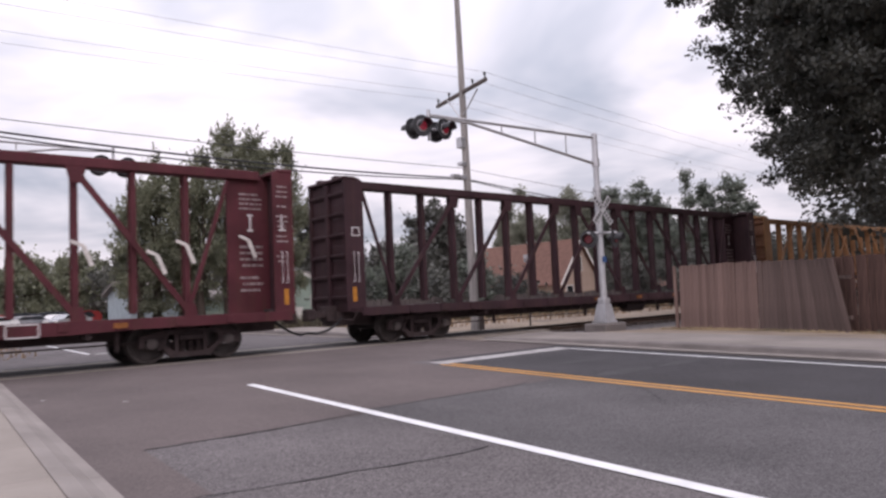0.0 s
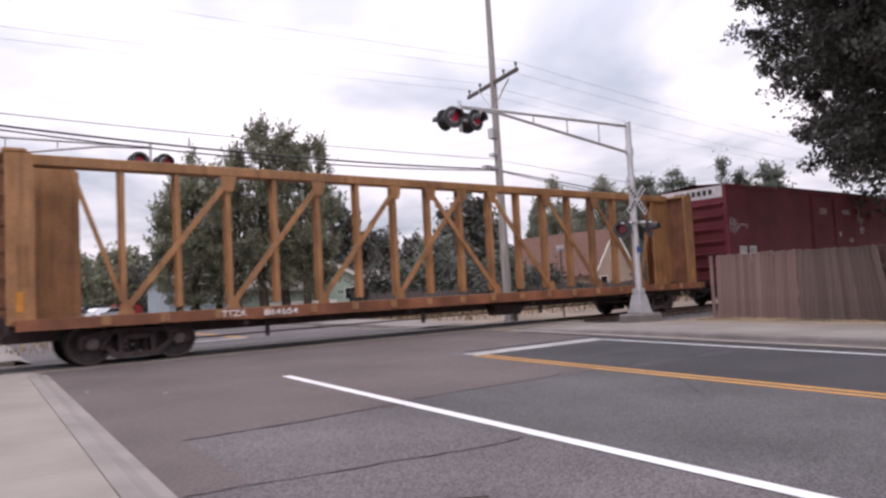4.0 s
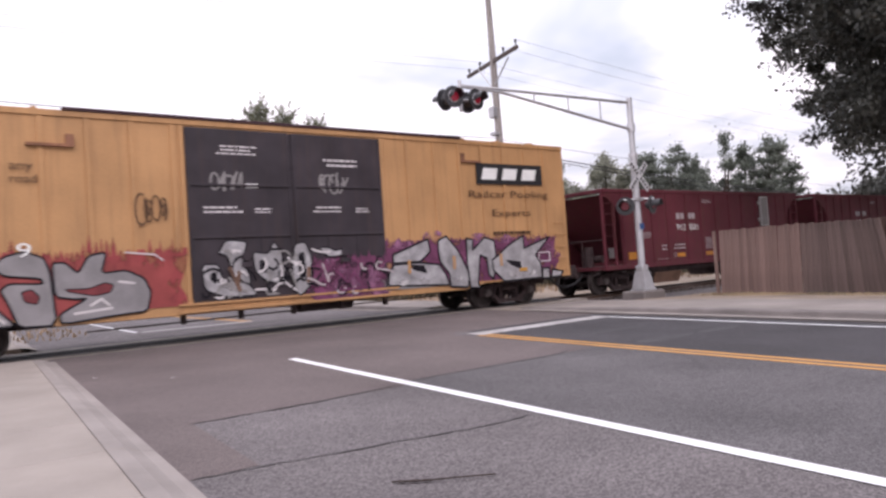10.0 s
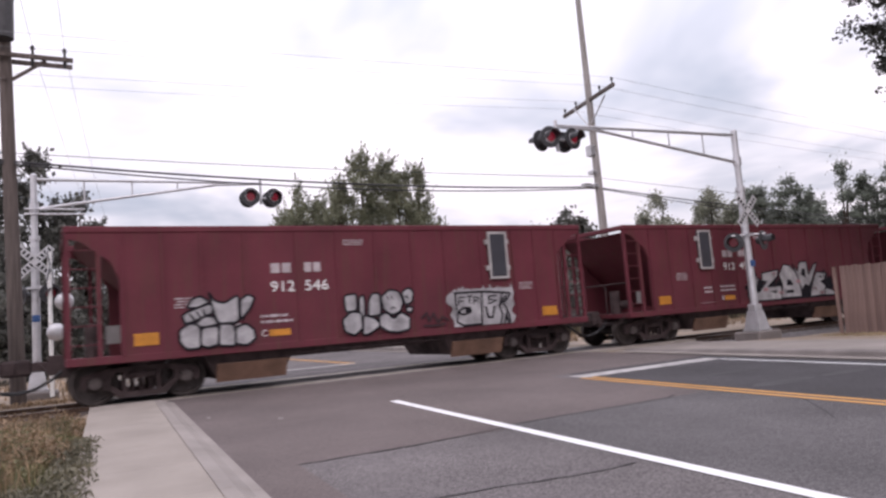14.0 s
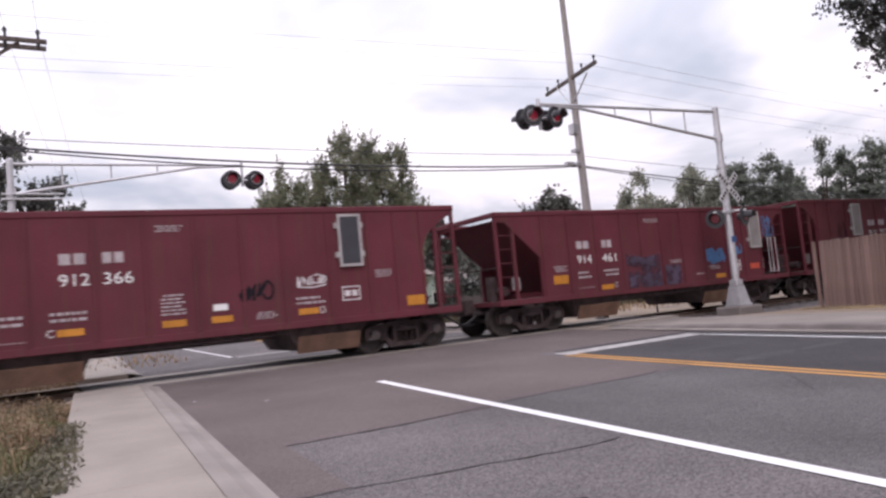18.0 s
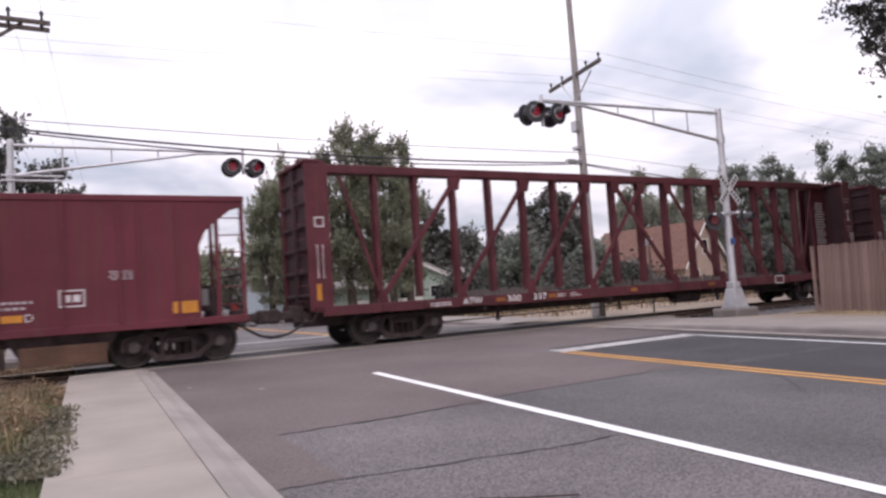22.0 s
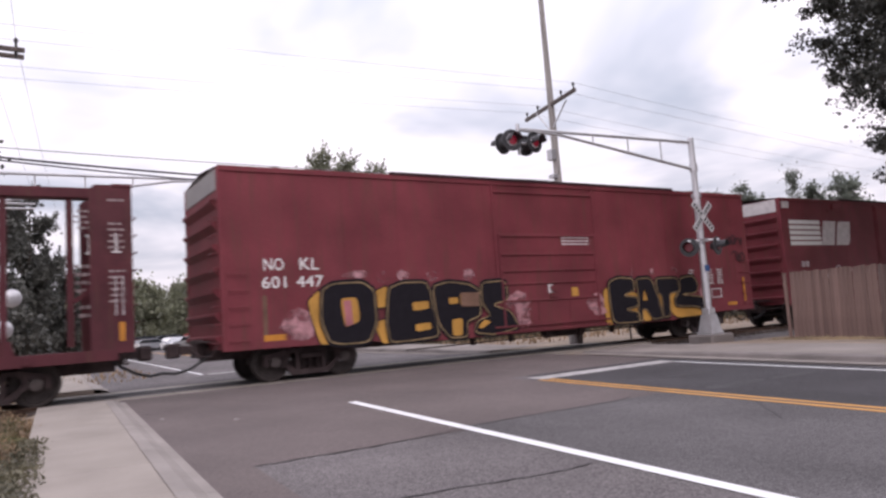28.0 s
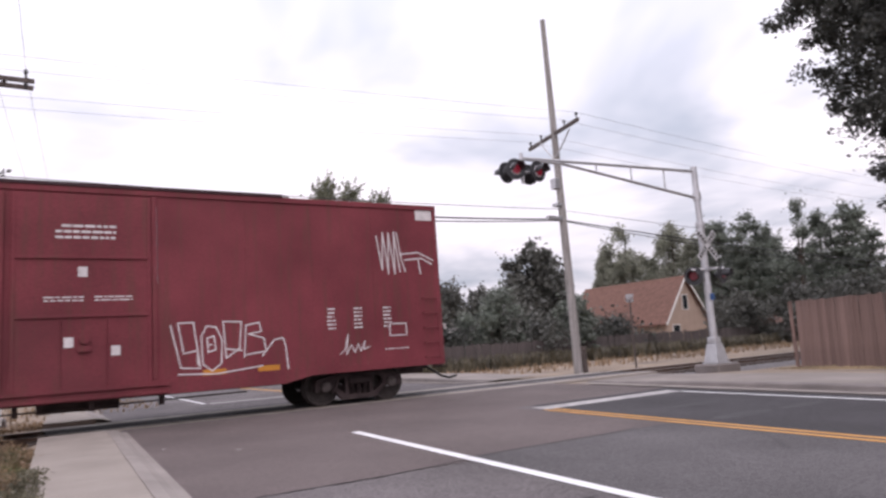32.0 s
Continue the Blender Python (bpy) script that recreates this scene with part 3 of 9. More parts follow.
def cantilever(x, y, top, reach, face, label, lit, drop=0.42):
    """A signal mast with a truss arm of the given reach along x; its lamps face -y or y."""
    g = gz(y) + 0.02
    t = thing("crossing_signal", label, "railway signal", pose(x, y, g))
    h = top - g
    part("base", M().box(-0.55, 0.55, -0.46, 0.46, -0.4, 0.14, 0.05), KERB_GREY, t, "concrete footing")
    m = M()
    m.box(-0.29, 0.29, -0.29, 0.29, 0.14, 0.2)
    m.box(-0.15, 0.15, -0.15, 0.15, 0.76, 0.96, 0.02)
    pts = [(s * 0.26, q * 0.26, 0.2) for s, q in ((-1, -1), (1, -1), (1, 1), (-1, 1))] + [(s * 0.165, q * 0.165, 0.76) for s, q in ((-1, -1), (1, -1), (1, 1), (-1, 1))]
    m.add(pts, [(0, 1, 5, 4), (1, 2, 6, 5), (2, 3, 7, 6), (3, 0, 4, 7), (4, 5, 6, 7)])
    part("foot", m, GALV, t, "flared junction base")
    m = M().cyl((0, 0, 0.6), (0, 0, h * 0.70), 0.115, n=16)
    m.cyl((0, 0, h * 0.70), (0, 0, h * 0.72), 0.15, n=16)
    m.cyl((0, 0, h * 0.72), (0, 0, h), 0.095, n=16)
    m.cyl((0, 0, h), (0, 0, h + 0.06), 0.11, 0.05, n=16)
    m.cyl((0, 0, h * 0.83), (0, 0, h * 0.87), 0.13, n=16)
    part("mast", m, GALV, t, "galvanised tubular mast", smooth=False)
    s = 1 if reach > 0 else -1
    a = abs(reach)
    skew = -SKEW
    P = lambda u, z: (s * u, skew * s * u, z)
    zt, zb = h - 0.12, h * 0.845
    arm = M().cyl(P(0.08, zt), P(a, zt - 0.02), 0.05, 0.042, n=10)
    arm.cyl(P(0.08, zb), P(a * 0.78, zt - 0.10), 0.05, 0.042, n=10)
    arm.cyl(P(a * 0.78, zt - 0.10), P(a, zt - 0.05), 0.04, n=10)
    for u in (0.2, 0.4, 0.6):
        arm.cyl(P(a * u, zt), P(a * u, zb + (zt - 0.1 - zb) * u / 0.78), 0.025, n=8)
    part("arm", arm, GALV, t, "galvanised truss arm over the lane")
    hang = M().cyl(P(a - 0.05, zt + 0.12), P(a - 0.05, zt - 0.75), 0.05, n=10)
    hang.cyl((s * (a - 0.05) - 0.42, skew * s * a, zt - drop), (s * (a - 0.05) + 0.42, skew * s * a, zt - drop), 0.035, n=8)
    part("lamp_bracket", hang, GALV, t)
    for i, dx in enumerate((-0.40, 0.40)):
        for fc in (-1, 1):
            lamp_head(t, s * (a - 0.05) + dx, skew * s * a + 0.22 * fc, zt - drop, fc, lit[i] and fc == face, turn=(-9 if dx < 0 else 9) * -fc)
    # lower pair on a bracket turned to the side street
    zl = h * 0.452
    part("lamp_bracket", M().cyl((-0.42, 0.2, zl + 0.2), (0.42, -0.36, zl + 0.2), 0.035, n=8).box(-0.12, 0.12, -0.2, 0.12, zl + 0.15, zl + 0.25), GALV, t)
    for dx, dy, tn in ((-0.38, 0.18, -62), (0.38, -0.33, 12)):
        part("lamp_hanger", M().cyl((dx, dy, zl), (dx, dy, zl + 0.22), 0.03, n=8), GALV, t)
        lamp_head(t, dx, dy, zl, -1, False, turn=tn, rim=HOUSING)
    crossbuck(t, 0.0, -0.15, h * 0.60)
    part("name_plate", M().box(-0.10, 0.10, -0.14, -0.12, h * 0.33, h * 0.36), material("blue plate", (0.05, 0.12, 0.3), 0.5), t, "small blue plate on the mast")
    return t


def build_signals():
    cantilever(19.20, 14.64, 6.67, -6.85, -1, "galvanised cantilever crossing signal with red lamps on a concrete footing", (True, True))
    far = cantilever(-0.27, 24.2, 6.7, 6.77, -1, "galvanised cantilever crossing signal beyond the track", (True, True), 0.54)
    g = gz(24.2) + 0.02
    for z in (5.51, 5.66):
        part("side_bracket", M().cyl((-0.25, -0.12, z - g), (1.36, -0.12, z - g), 0.03, n=8), GALV, far, "short double bracket on the mast")
    # gate-side post with a bell and two lower round targets beside the far mast
    t = thing("signal_post", "pale post with a crossbuck and round white bells", "signal post", pose(0.1, 23.7, gz(24)))
    part("post", M().cyl((0, 0, 0), (0, 0, 4.2), 0.06, n=12), WHITE, t)
    crossbuck(t, 0, -0.1, 3.75, 78)
    for dx, z in ((0.36, 2.72), (0.14, 1.84)):
        m = M()
        for k in range(6):
            a0, a1 = math.pi / 2 * k / 6, math.pi / 2 * (k + 1) / 6
            m.cyl((dx, -0.12 - 0.12 * math.sin(a0), z), (dx, -0.12 - 0.12 * math.sin(a1), z), 0.26 * math.cos(a0), max(0.01, 0.26 * math.cos(a1)), n=18, caps=False)
        part("bell", m, GALV, t, "round pale dome", smooth=True)


def sag(p0, p1, drop, n=24):
    p0, p1 = Vector(p0), Vector(p1)
    return [p0.lerp(p1, i / n) - Vector((0, 0, drop * 4 * (i / n) * (1 - i / n))) for i in range(n + 1)]


def build_poles():
    # tall pole beyond the track
    px, py = 18.5, 20.35
    g = gz(py)
    t = thing("utility_pole", "tall weathered grey wooden utility pole with one crossarm", "utility pole", pose(px, py, g - 0.3))
    part("shaft", M().cyl((0.10, -0.03, 0), (-0.10, -0.03, 14.3), 0.18, 0.10, n=18), POLE_GREY, t, smooth=False)
    za = 9.42 - g + 0.3
    m = M().beam((0.4, 2.05, za), (-0.45, -1.85, za), 0.1, 0.13)
    part("crossarm", m, POLE_DARK, t)
    m = M()
    for s in (-1, 1):
        m.beam((-0.02, 0.9 * s, za - 0.05), (-0.1, 0.05 * s, za - 1.0), 0.03, 0.05)
    part("arm_brace", m, GALV, t)
    pins = [(0.4, 1.95), (0.18, 1.0), (-0.22, -0.85), (-0.43, -1.75)]
    for dx, dy in pins:
        part("insulator_pin", M().cyl((dx, dy, za + 0.06), (dx, dy, za + 0.2), 0.025, n=8), BLACK, t)
        part("insulator", M().cyl((dx, dy, za + 0.2), (dx, dy, za + 0.3), 0.06, 0.04, n=10), BLACK, t)
    part("ground_guard", M().box(0.16, 0.26, -0.3, 0.1, 0.3, 1.1).cyl((0.3, -0.1, 0.2), (0.3, -0.1, 1.25), 0.16, n=12), POLE_DARK, t, "dark stub post beside the pole")
    zl = 6.02 - g + 0.3
    part("bracket", M().beam((0, 0, zl), (-0.9, -0.6, zl - 0.05), 0.04, 0.05).box(-1.35, -1.0, -0.8, -0.6, zl - 0.18, zl - 0.05), GALV, t, "small lamp bracket")
    for za0, za1 in ((0.5, 0.62), (-0.05, 0.1), (1.2, 1.6)):
        part("cable_clamp", M().box(-0.3, -0.05, -0.15, 0.15, zl + za0, zl + za1), GALV, t)
    for dx, dy in pins:
        for x1, dr in ((-70, 1.3), (110, 1.6)):
            m = M().tube(sag((px + dx, py + dy, g - 0.3 + za + 0.3), (x1, py + dy * 1.1, 9.8), dr), 0.0052, 5)
            solid("power_wire", m, WIRE_BARE, "thin dark overhead power wire along the track", "wire")
    for z0, z1, r, dr in ((6.42, 6.58, 0.012, 0.1), (6.03, 6.36, 0.03, 0.25), (5.99, 6.30, 0.022, 0.36)):
        solid("telephone_cable", M().tube(sag((px, py, z0), (-0.75, 21.0, z1), dr), r, 6), WIRE, "black telephone cable strung between poles", "cable")
        solid("telephone_cable", M().tube(sag((-0.75, 21.0, z1), (-45, 21.5, z1 + 0.2), dr), r, 6), WIRE, "black telephone cable strung between poles", "cable")
        solid("telephone_cable", M().tube(sag((px, py, z0 - 0.03), (75, 26, z0 - 0.75), dr * 2.5, 30), r * 0.8, 6), WIRE, "black telephone cable strung between poles", "cable")
    # pole beyond the track at the road's left
    t = thing("utility_pole", "brown wooden utility pole with a transformer and double crossarm", "utility pole", pose(-0.75, 21.1, gz(21) - 0.3))
    part("shaft", M().cyl((0.10, 0, 0), (-0.14, 0, 12.5), 0.19, 0.14, n=18), POLE_DARK, t)
    for dy in (-0.26, 0.26):
        part("crossarm", M().box(-1.5, 1.5, dy - 0.045, dy + 0.045, 9.26, 9.37), POLE_DARK, t)
    m = M()
    for s in (-1, 1):
        m.beam((0.85 * s, -0.2, 9.26), (0.08 * s, -0.2, 8.67), 0.05, 0.085)
    part("arm_brace", m, POLE_DARK, t)
    part("transformer", M().cyl((-0.1, -0.45, 9.66), (-0.1, -0.45, 10.75), 0.25, n=18).cyl((-0.1, -0.45, 10.75), (-0.1, -0.45, 10.85), 0.27, 0.18, n=18), material("dark transformer grey", (0.06, 0.058, 0.062), 0.5), t, "dark can transformer")
    for dx in (-1.3, -0.62, 0.55, 1.3):
        part("insulator_pin", M().cyl((dx, -0.26, 9.37), (dx, -0.26, 9.52), 0.03, n=8), BLACK, t)
        part("insulator", M().cyl((dx, -0.26, 9.52), (dx, -0.26, 9.62), 0.06, 0.04, n=10), BLACK, t)
        part("insulator", M().cyl((dx, -0.26, 9.26), (dx, -0.26, 9.07), 0.05, 0.03, n=8), BLACK, t)
        zt = gz(21) - 0.3 + 9.60
        solid("power_wire", M().tube(sag((-0.75 + dx, 20.84, zt), (-0.75 + dx - 3, -30, zt + 0.6), 0.8), 0.0055, 5), WIRE_BARE, "thin overhead power wire along the road", "wire")
        solid("power_wire", M().tube(sag((-0.75 + dx, 20.84, zt), (-0.75 + dx + 6, 75, zt), 1.2), 0.0055, 5), WIRE_BARE, "thin overhead power wire along the road", "wire")
    # close pole with a metal guard, beside the pavement
    t = thing("utility_pole", "close weathered grey pole with a pale metal guard and conduit", "utility pole", pose(-1.57, 10.9, gz(10.9) - 0.2))
    part("shaft", M().cyl((0, 0, 0), (0, 0, 11.5), 0.26, 0.17, n=24), POLE_GREY, t)
    m, n = M(), 10
    pts = []
    for z in (0.15, 3.0):
        for i in range(n + 1):
            a = math.pi * (0.95 + 0.75 * i / n)
            pts.append((0.278 * math.cos(a), 0.278 * math.sin(a), z))
    m.add(pts, [(i, i + 1, n + 2 + i, n + 1 + i) for i in range(n)])
    part("metal_guard", m, GALV, t, "pale sheet-metal guard")
    part("conduit", M().tube([(0.05, -0.285, 0.1), (0.04, -0.28, 1.0), (0.0, -0.275, 2.2), (0.0, -0.27, 5.0)], 0.014, 6), BLACK, t)
    # street-name sign
    t = thing("street_sign", "thin dark post with small pale street-name blades", "street sign", pose(22.3, 20.9, gz(21)))
    part("post", M().cyl((0, 0, -0.2), (0, 0, 2.75), 0.04, n=8), POLE_DARK, t)
    part("sign_blade", M().box(-0.2, 0.2, -0.012, 0.012, 2.62, 2.78), GALV, t)
    part("sign_blade", M().box(-0.012, 0.012, -0.2, 0.2, 2.80, 2.95), GALV, t)


def build_fences():
    """Cedar board fence beyond the road; each board a piece."""
    rnd = random.Random(11)
    board = M()
    pts = [(-0.0722, 0, 0), (0.0722, 0, 0), (0.0722, 0, 2.045), (0.066, 0, 2.05), (-0.066, 0, 2.05), (-0.0722, 0, 2.045)]
    board.prism([(x, z) for x, _, z in pts], -0.011, 0.011)
    made = {}
    for (x0, y0), (x1, y1), lean, sag_, wood, lab in (((20.66, 12.75), (20.2, 9.95), -2.2, 0.0, FENCE_WOOD, "weathered pinkish brown cedar"), ((20.2, 9.93), (19.75, 7.3), -3.5, -12.0, FENCE_GREY, "greyed cedar"), ((20.15, 7.85), (19.75, 4.4), -1.0, 2.0, FENCE_DARK, "dark stained and shaded cedar"), ((19.7, 4.4), (19.2, 0.0), 0.5, 0.0, FENCE_DARK, "dark stained and shaded cedar"), ((19.2, 0.0), (18.6, -6.0), 0.0, 0.0, FENCE_DARK, "dark stained and shaded cedar")):
        g0, g1 = gz(y0) - 0.11, gz(y1) - 0.11
        if wood.name not in made:
            made[wood.name] = board.mesh("board")
        me = made[wood.name]
        f = thing("fence", lab + " board fence leaning over dry grass", "fence", pose(x0, y0, g0))
        d = Vector((x1 - x0, y1 - y0, 0))
        ang = math.degrees(math.atan2(d.y, d.x))
        n = int(d.length / 0.146)
        for i in range(n):
            s = (i + 0.5) / n
            at = pose(d.x * s, d.y * s, (g1 - g0) * s + rnd.uniform(-0.022, 0.022), lean + rnd.uniform(-0.9, 0.9), rnd.uniform(-0.6, 0.6) + sag_ * s, ang)
            part("board", me, wood, f, at=at)
        for z in (0.45, 1.5):
            nrm = Vector((-d.y, d.x, 0)).normalized() * (0.045 - z * math.sin(radians(lean)))
            part("rail", M().beam(nrm + Vector((0, 0, z)), d + nrm + Vector((0, 0, z + g1 - g0)), 0.04, 0.09), wood, f)
        for s in (0.04, 0.5):
            q = d * s + Vector((-d.y, d.x, 0)).normalized() * 0.2
            part("post", M().box(q.x - 0.045, q.x + 0.045, q.y - 0.045, q.y + 0.045, -0.1, 1.80, 0.006), wood, f)

    t = thing("fence_post", "weathered brown wooden post at the fence end", "post", pose(20.72, 12.9, gz(12.9) - 0.1))
    part("post", M().box(-0.045, 0.045, -0.045, 0.045, 0, 2.0, 0.008), FENCE_WOOD, t)
    part("post_cap", M().box(-0.055, 0.055, -0.055, 0.055, 2.0, 2.03, 0.01), FENCE_WOOD, t)


build_signals()
build_poles()
build_fences()

# ---- the train: each railcar is a thing; its x runs from its leading end, z from the rail top ----
ORANGE = material("orange reflector", (0.57, 0.235, 0.032), 0.5, vary=0.15, scale=4)
AMBER = material("grimy amber reflector", (0.34, 0.125, 0.035), 0.6, vary=0.25, scale=4, spots=0.3)
SILVER = material("silver spray paint", (0.285, 0.27, 0.275), 0.5, vary=0.15, scale=2)
SPRAY_GREY = material("dull grey spray paint", (0.205, 0.19, 0.20), 0.6, vary=0.3, scale=3)
SPRAY_CREAM = material("cream spray paint", (0.34, 0.235, 0.12), 0.6, vary=0.3, scale=3)
SPRAY_RED = material("red spray paint", (0.34, 0.07, 0.065), 0.6, vary=0.15, scale=2)
SPRAY_PINK = material("pink spray paint", (0.50, 0.18, 0.20), 0.6, vary=0.2, scale=2)
SPRAY_PURPLE = material("purple spray paint", (0.22, 0.06, 0.14), 0.6, vary=0.2, scale=2)
SPRAY_BLUE = material("blue spray paint", (0.09, 0.21, 0.42), 0.6, vary=0.15, scale=2)
SPRAY_YELLOW = material("yellow spray paint", (0.56, 0.29, 0.06), 0.6, vary=0.15, scale=2)
SPRAY_GREEN = material("pale green spray paint", (0.42, 0.45, 0.36), 0.6, vary=0.15, scale=2)
SPRAY_BLACK = material("black spray paint", (0.017, 0.015, 0.019), 0.85, vary=0.1, spec=0.1)
LOGO_RED = material("red emblem paint", (0.56, 0.09, 0.05), 0.6, vary=0.1)
LOGO_BLUE = material("blue emblem paint", (0.12, 0.19, 0.33), 0.6, vary=0.1)
BROWN_TEXT = material("dark brown stencil", (0.07, 0.035, 0.02), 0.6, vary=0.1)


def mist(name, base, cover):
    """Spray paint that covers in blotches and thins out to the paint beneath."""
    m = material(name, base, 0.6, vary=0.2, scale=2)
    n, l = m.node_tree.nodes, m.node_tree.links
    tc, no, mr = n.new("ShaderNodeTexCoord"), n.new("ShaderNodeTexNoise"), n.new("ShaderNodeMapRange")
    no.inputs["Scale"].default_value, no.inputs["Detail"].default_value = 3.5, 7.0
    mr.inputs[1].default_value, mr.inputs[2].default_value = 0.62 - 0.45 * cover, 0.86 - 0.45 * cover
    l.new(tc.outputs["Object"], no.inputs["Vector"]); l.new(no.outputs["Fac"], mr.inputs[0])
    l.new(mr.outputs[0], n["Principled BSDF"].inputs["Alpha"])
    return m


MIST_RED = mist("blotched red spray", (0.33, 0.062, 0.062), 0.75)
MIST_PURPLE = mist("blotched purple spray", (0.19, 0.055, 0.12), 0.85)
MIST_MAUVE = mist("blotched mauve spray", (0.33, 0.14, 0.24), 0.45)
MIST_PINK = mist("blotched pink spray", (0.50, 0.25, 0.27), 0.62)
MIST_PALE = mist("thin pale pink spray", (0.50, 0.27, 0.29), 0.42)
MIST_WHITE = mist("thin white spray", (0.60, 0.57, 0.57), 0.5)
MIST_BLUE = mist("thin blue-grey repaint", (0.085, 0.06, 0.095), 0.7)
DOOR_BLACK = material("black door paint", (0.045, 0.036, 0.043), 0.55, vary=0.2, scale=1.5, spots=0.2, streak=0.2)
PATCH_GREY = material("grey test panel", (0.26, 0.245, 0.24), 0.5, vary=0.1, scale=3)
PANEL_EDGE = material("pale panel edge", (0.42, 0.40, 0.39), 0.5, vary=0.1, scale=4)
PATCH_DARK = material("dark solar panel", (0.05, 0.05, 0.06), 0.35, vary=0.1, scale=3)
TAPE = material("torn plastic strap", (0.70, 0.66, 0.62), 0.6, vary=0.1)
STENCIL_DULL = material("dulled white stencil", (0.47, 0.41, 0.42), 0.65, vary=0.15, scale=5)
SPRAY_CHALK = material("chalky white spray paint", (0.43, 0.415, 0.425), 0.65, vary=0.25, scale=3, spots=0.35)
STENCIL = material("white stencil", (0.66, 0.62, 0.62), 0.65, vary=0.12, scale=5)
FACE = -1.6


def lettering(parent, body, x, z, height, mat, name="lettering", label="", width=None, y=None, offset=0.0, shear=0.0):
    """Built-in font, standing on the near side, its lower left corner at x, z."""
    cu = bpy.data.curves.new(name, "FONT")
    cu.body, cu.size, cu.offset, cu.shear, cu.resolution_u, cu.extrude = body, 1.0, offset, shear, 3, 0.0
    tmp = bpy.data.objects.new(name, cu)
    scene.collection.objects.link(tmp)
    bpy.context.view_layer.update()
    me = bpy.data.meshes.new_from_object(tmp)
    bpy.data.objects.remove(tmp)
    bpy.data.curves.remove(cu)
    co = np.array([v.co[:] for v in me.vertices])
    lo, hi = co.min(0), co.max(0)
    sz = height / (hi[1] - lo[1])
    sx = width / (hi[0] - lo[0]) if width else sz
    for v in me.vertices:
        a, b = v.co.x, v.co.y
        v.co = ((a - lo[0]) * sx, 0.0, (b - lo[1]) * sz)
    me.materials.clear()
    me.update()
    return part(name, me, mat, parent, label, pose(x, (FACE - 0.012) if y is None else y, z))


def plate(parent, x0, x1, z0, z1, mat, name="plate", label="", y=FACE, thick=0.008):
    return part(name, M().box(x0, x1, y - thick, y + 0.01, z0, z1), mat, parent, label)


def stencils(parent, x0, x1, z0, z1, rows, seed, mat=None, y=FACE - 0.006, duty=0.44, skip=0.0):
    """Small lettering too fine to read: broken rows of bars."""
    rnd, m = random.Random(seed), M()
    pitch = (z1 - z0) / rows
    for r in range(rows):
        x = x0 + rnd.choice((0, 0, 0.1)) * (x1 - x0)
        end = x1 - rnd.choice((0, 0, 0.15)) * (x1 - x0)
        z = z0 + pitch * r
        if rnd.random() < skip:
            continue
        while x < end:
            e = min(end, x + rnd.uniform(0.05, 0.2))
            m.box(x, e, y - 0.003, y, z + pitch * 0.2, z + pitch * (0.2 + duty))
            x = e + 0.03
    return tagged(part("stencil", m, mat or STENCIL, parent), kind="stuff")


def strokes(m, lines, width, y, step=0.0004, seed=0, n=8):
    """Flat rounded strokes in the xz plane, each a hair nearer than the last."""
    for line in lines:
        for (xa, za), (xb, zb) in zip(line, line[1:]):
            d = math.hypot(xb - xa, zb - za) or 1e-6
            ux, uz = (xb - xa) / d, (zb - za) / d
            a0 = math.atan2(uz, ux)
            pts = [(xb + width / 2 * math.cos(a0 - math.pi / 2 + math.pi * k / n), y, zb + width / 2 * math.sin(a0 - math.pi / 2 + math.pi * k / n)) for k in range(n + 1)]
            pts += [(xa + width / 2 * math.cos(a0 + math.pi / 2 + math.pi * k / n), y, za + width / 2 * math.sin(a0 + math.pi / 2 + math.pi * k / n)) for k in range(n + 1)]
            m.add(pts, [tuple(range(len(pts)))])
            y -= step
    return y


def rounded(ring, times=2):
    """Cuts the corners of a closed ring, so that its edges run in curves."""
    for _ in range(times):
        out = []
        for (xa, za), (xb, zb) in zip(ring, ring[1:] + ring[:1]):
            out += [(xa * 0.86 + xb * 0.14, za * 0.86 + zb * 0.14), (xa * 0.14 + xb * 0.86, za * 0.14 + zb * 0.86)]
        ring = out
    return ring


def patch_of(parent, ring, mat, y, name="sprayed_patch", label="", curve=1):
    """One flat area of paint with the given outline, facing the road."""
    ring = rounded([tuple(p) for p in ring], curve)
    return part(name, M().add([(a, y, b) for a, b in ring], [tuple(range(len(ring)))]), mat, parent, label)


def letter(parent, ring, fill, edge, y, line=0.05, holes=(), hole=None, curve=1, shine=None, name="sprayed_letter", label="large sprayed graffiti letter"):
    """A swollen letter: its fill, a sprayed line round it, and the holes inside it. Returns the next layer."""
    ob = patch_of(parent, ring, fill, y, name, label, curve)
    m = M()
    loop = rounded([tuple(p) for p in ring], curve)
    strokes(m, [loop + loop[:1]], line, y - 0.0012, 0.00002, n=4)
    part("sprayed_outline", m, edge, ob, "sprayed outline")
    if shine:
        mid = (sum(p[0] for p in loop) / len(loop), sum(p[1] for p in loop) / len(loop))
        inner = [(mid[0] + (a - mid[0]) * 0.87, mid[1] + (b - mid[1]) * 0.87) for a, b in loop]
        m = M()
        strokes(m, [inner[len(inner) // 2 - 2:] + inner[:3]], line * 0.35, y - 0.0016, 0.00002, n=3)
        part("sprayed_shine", m, shine, ob, "thin sprayed highlight line")
    for h in holes:
        patch_of(ob, h, hole, y - 0.003, "letter_hole", "", curve)
        m = M()
        loop = rounded([tuple(p) for p in h], curve)
        strokes(m, [loop + loop[:1]], line * 0.6, y - 0.0036, 0.00002, n=3)
        part("sprayed_outline", m, edge, ob)
    return y - 0.005


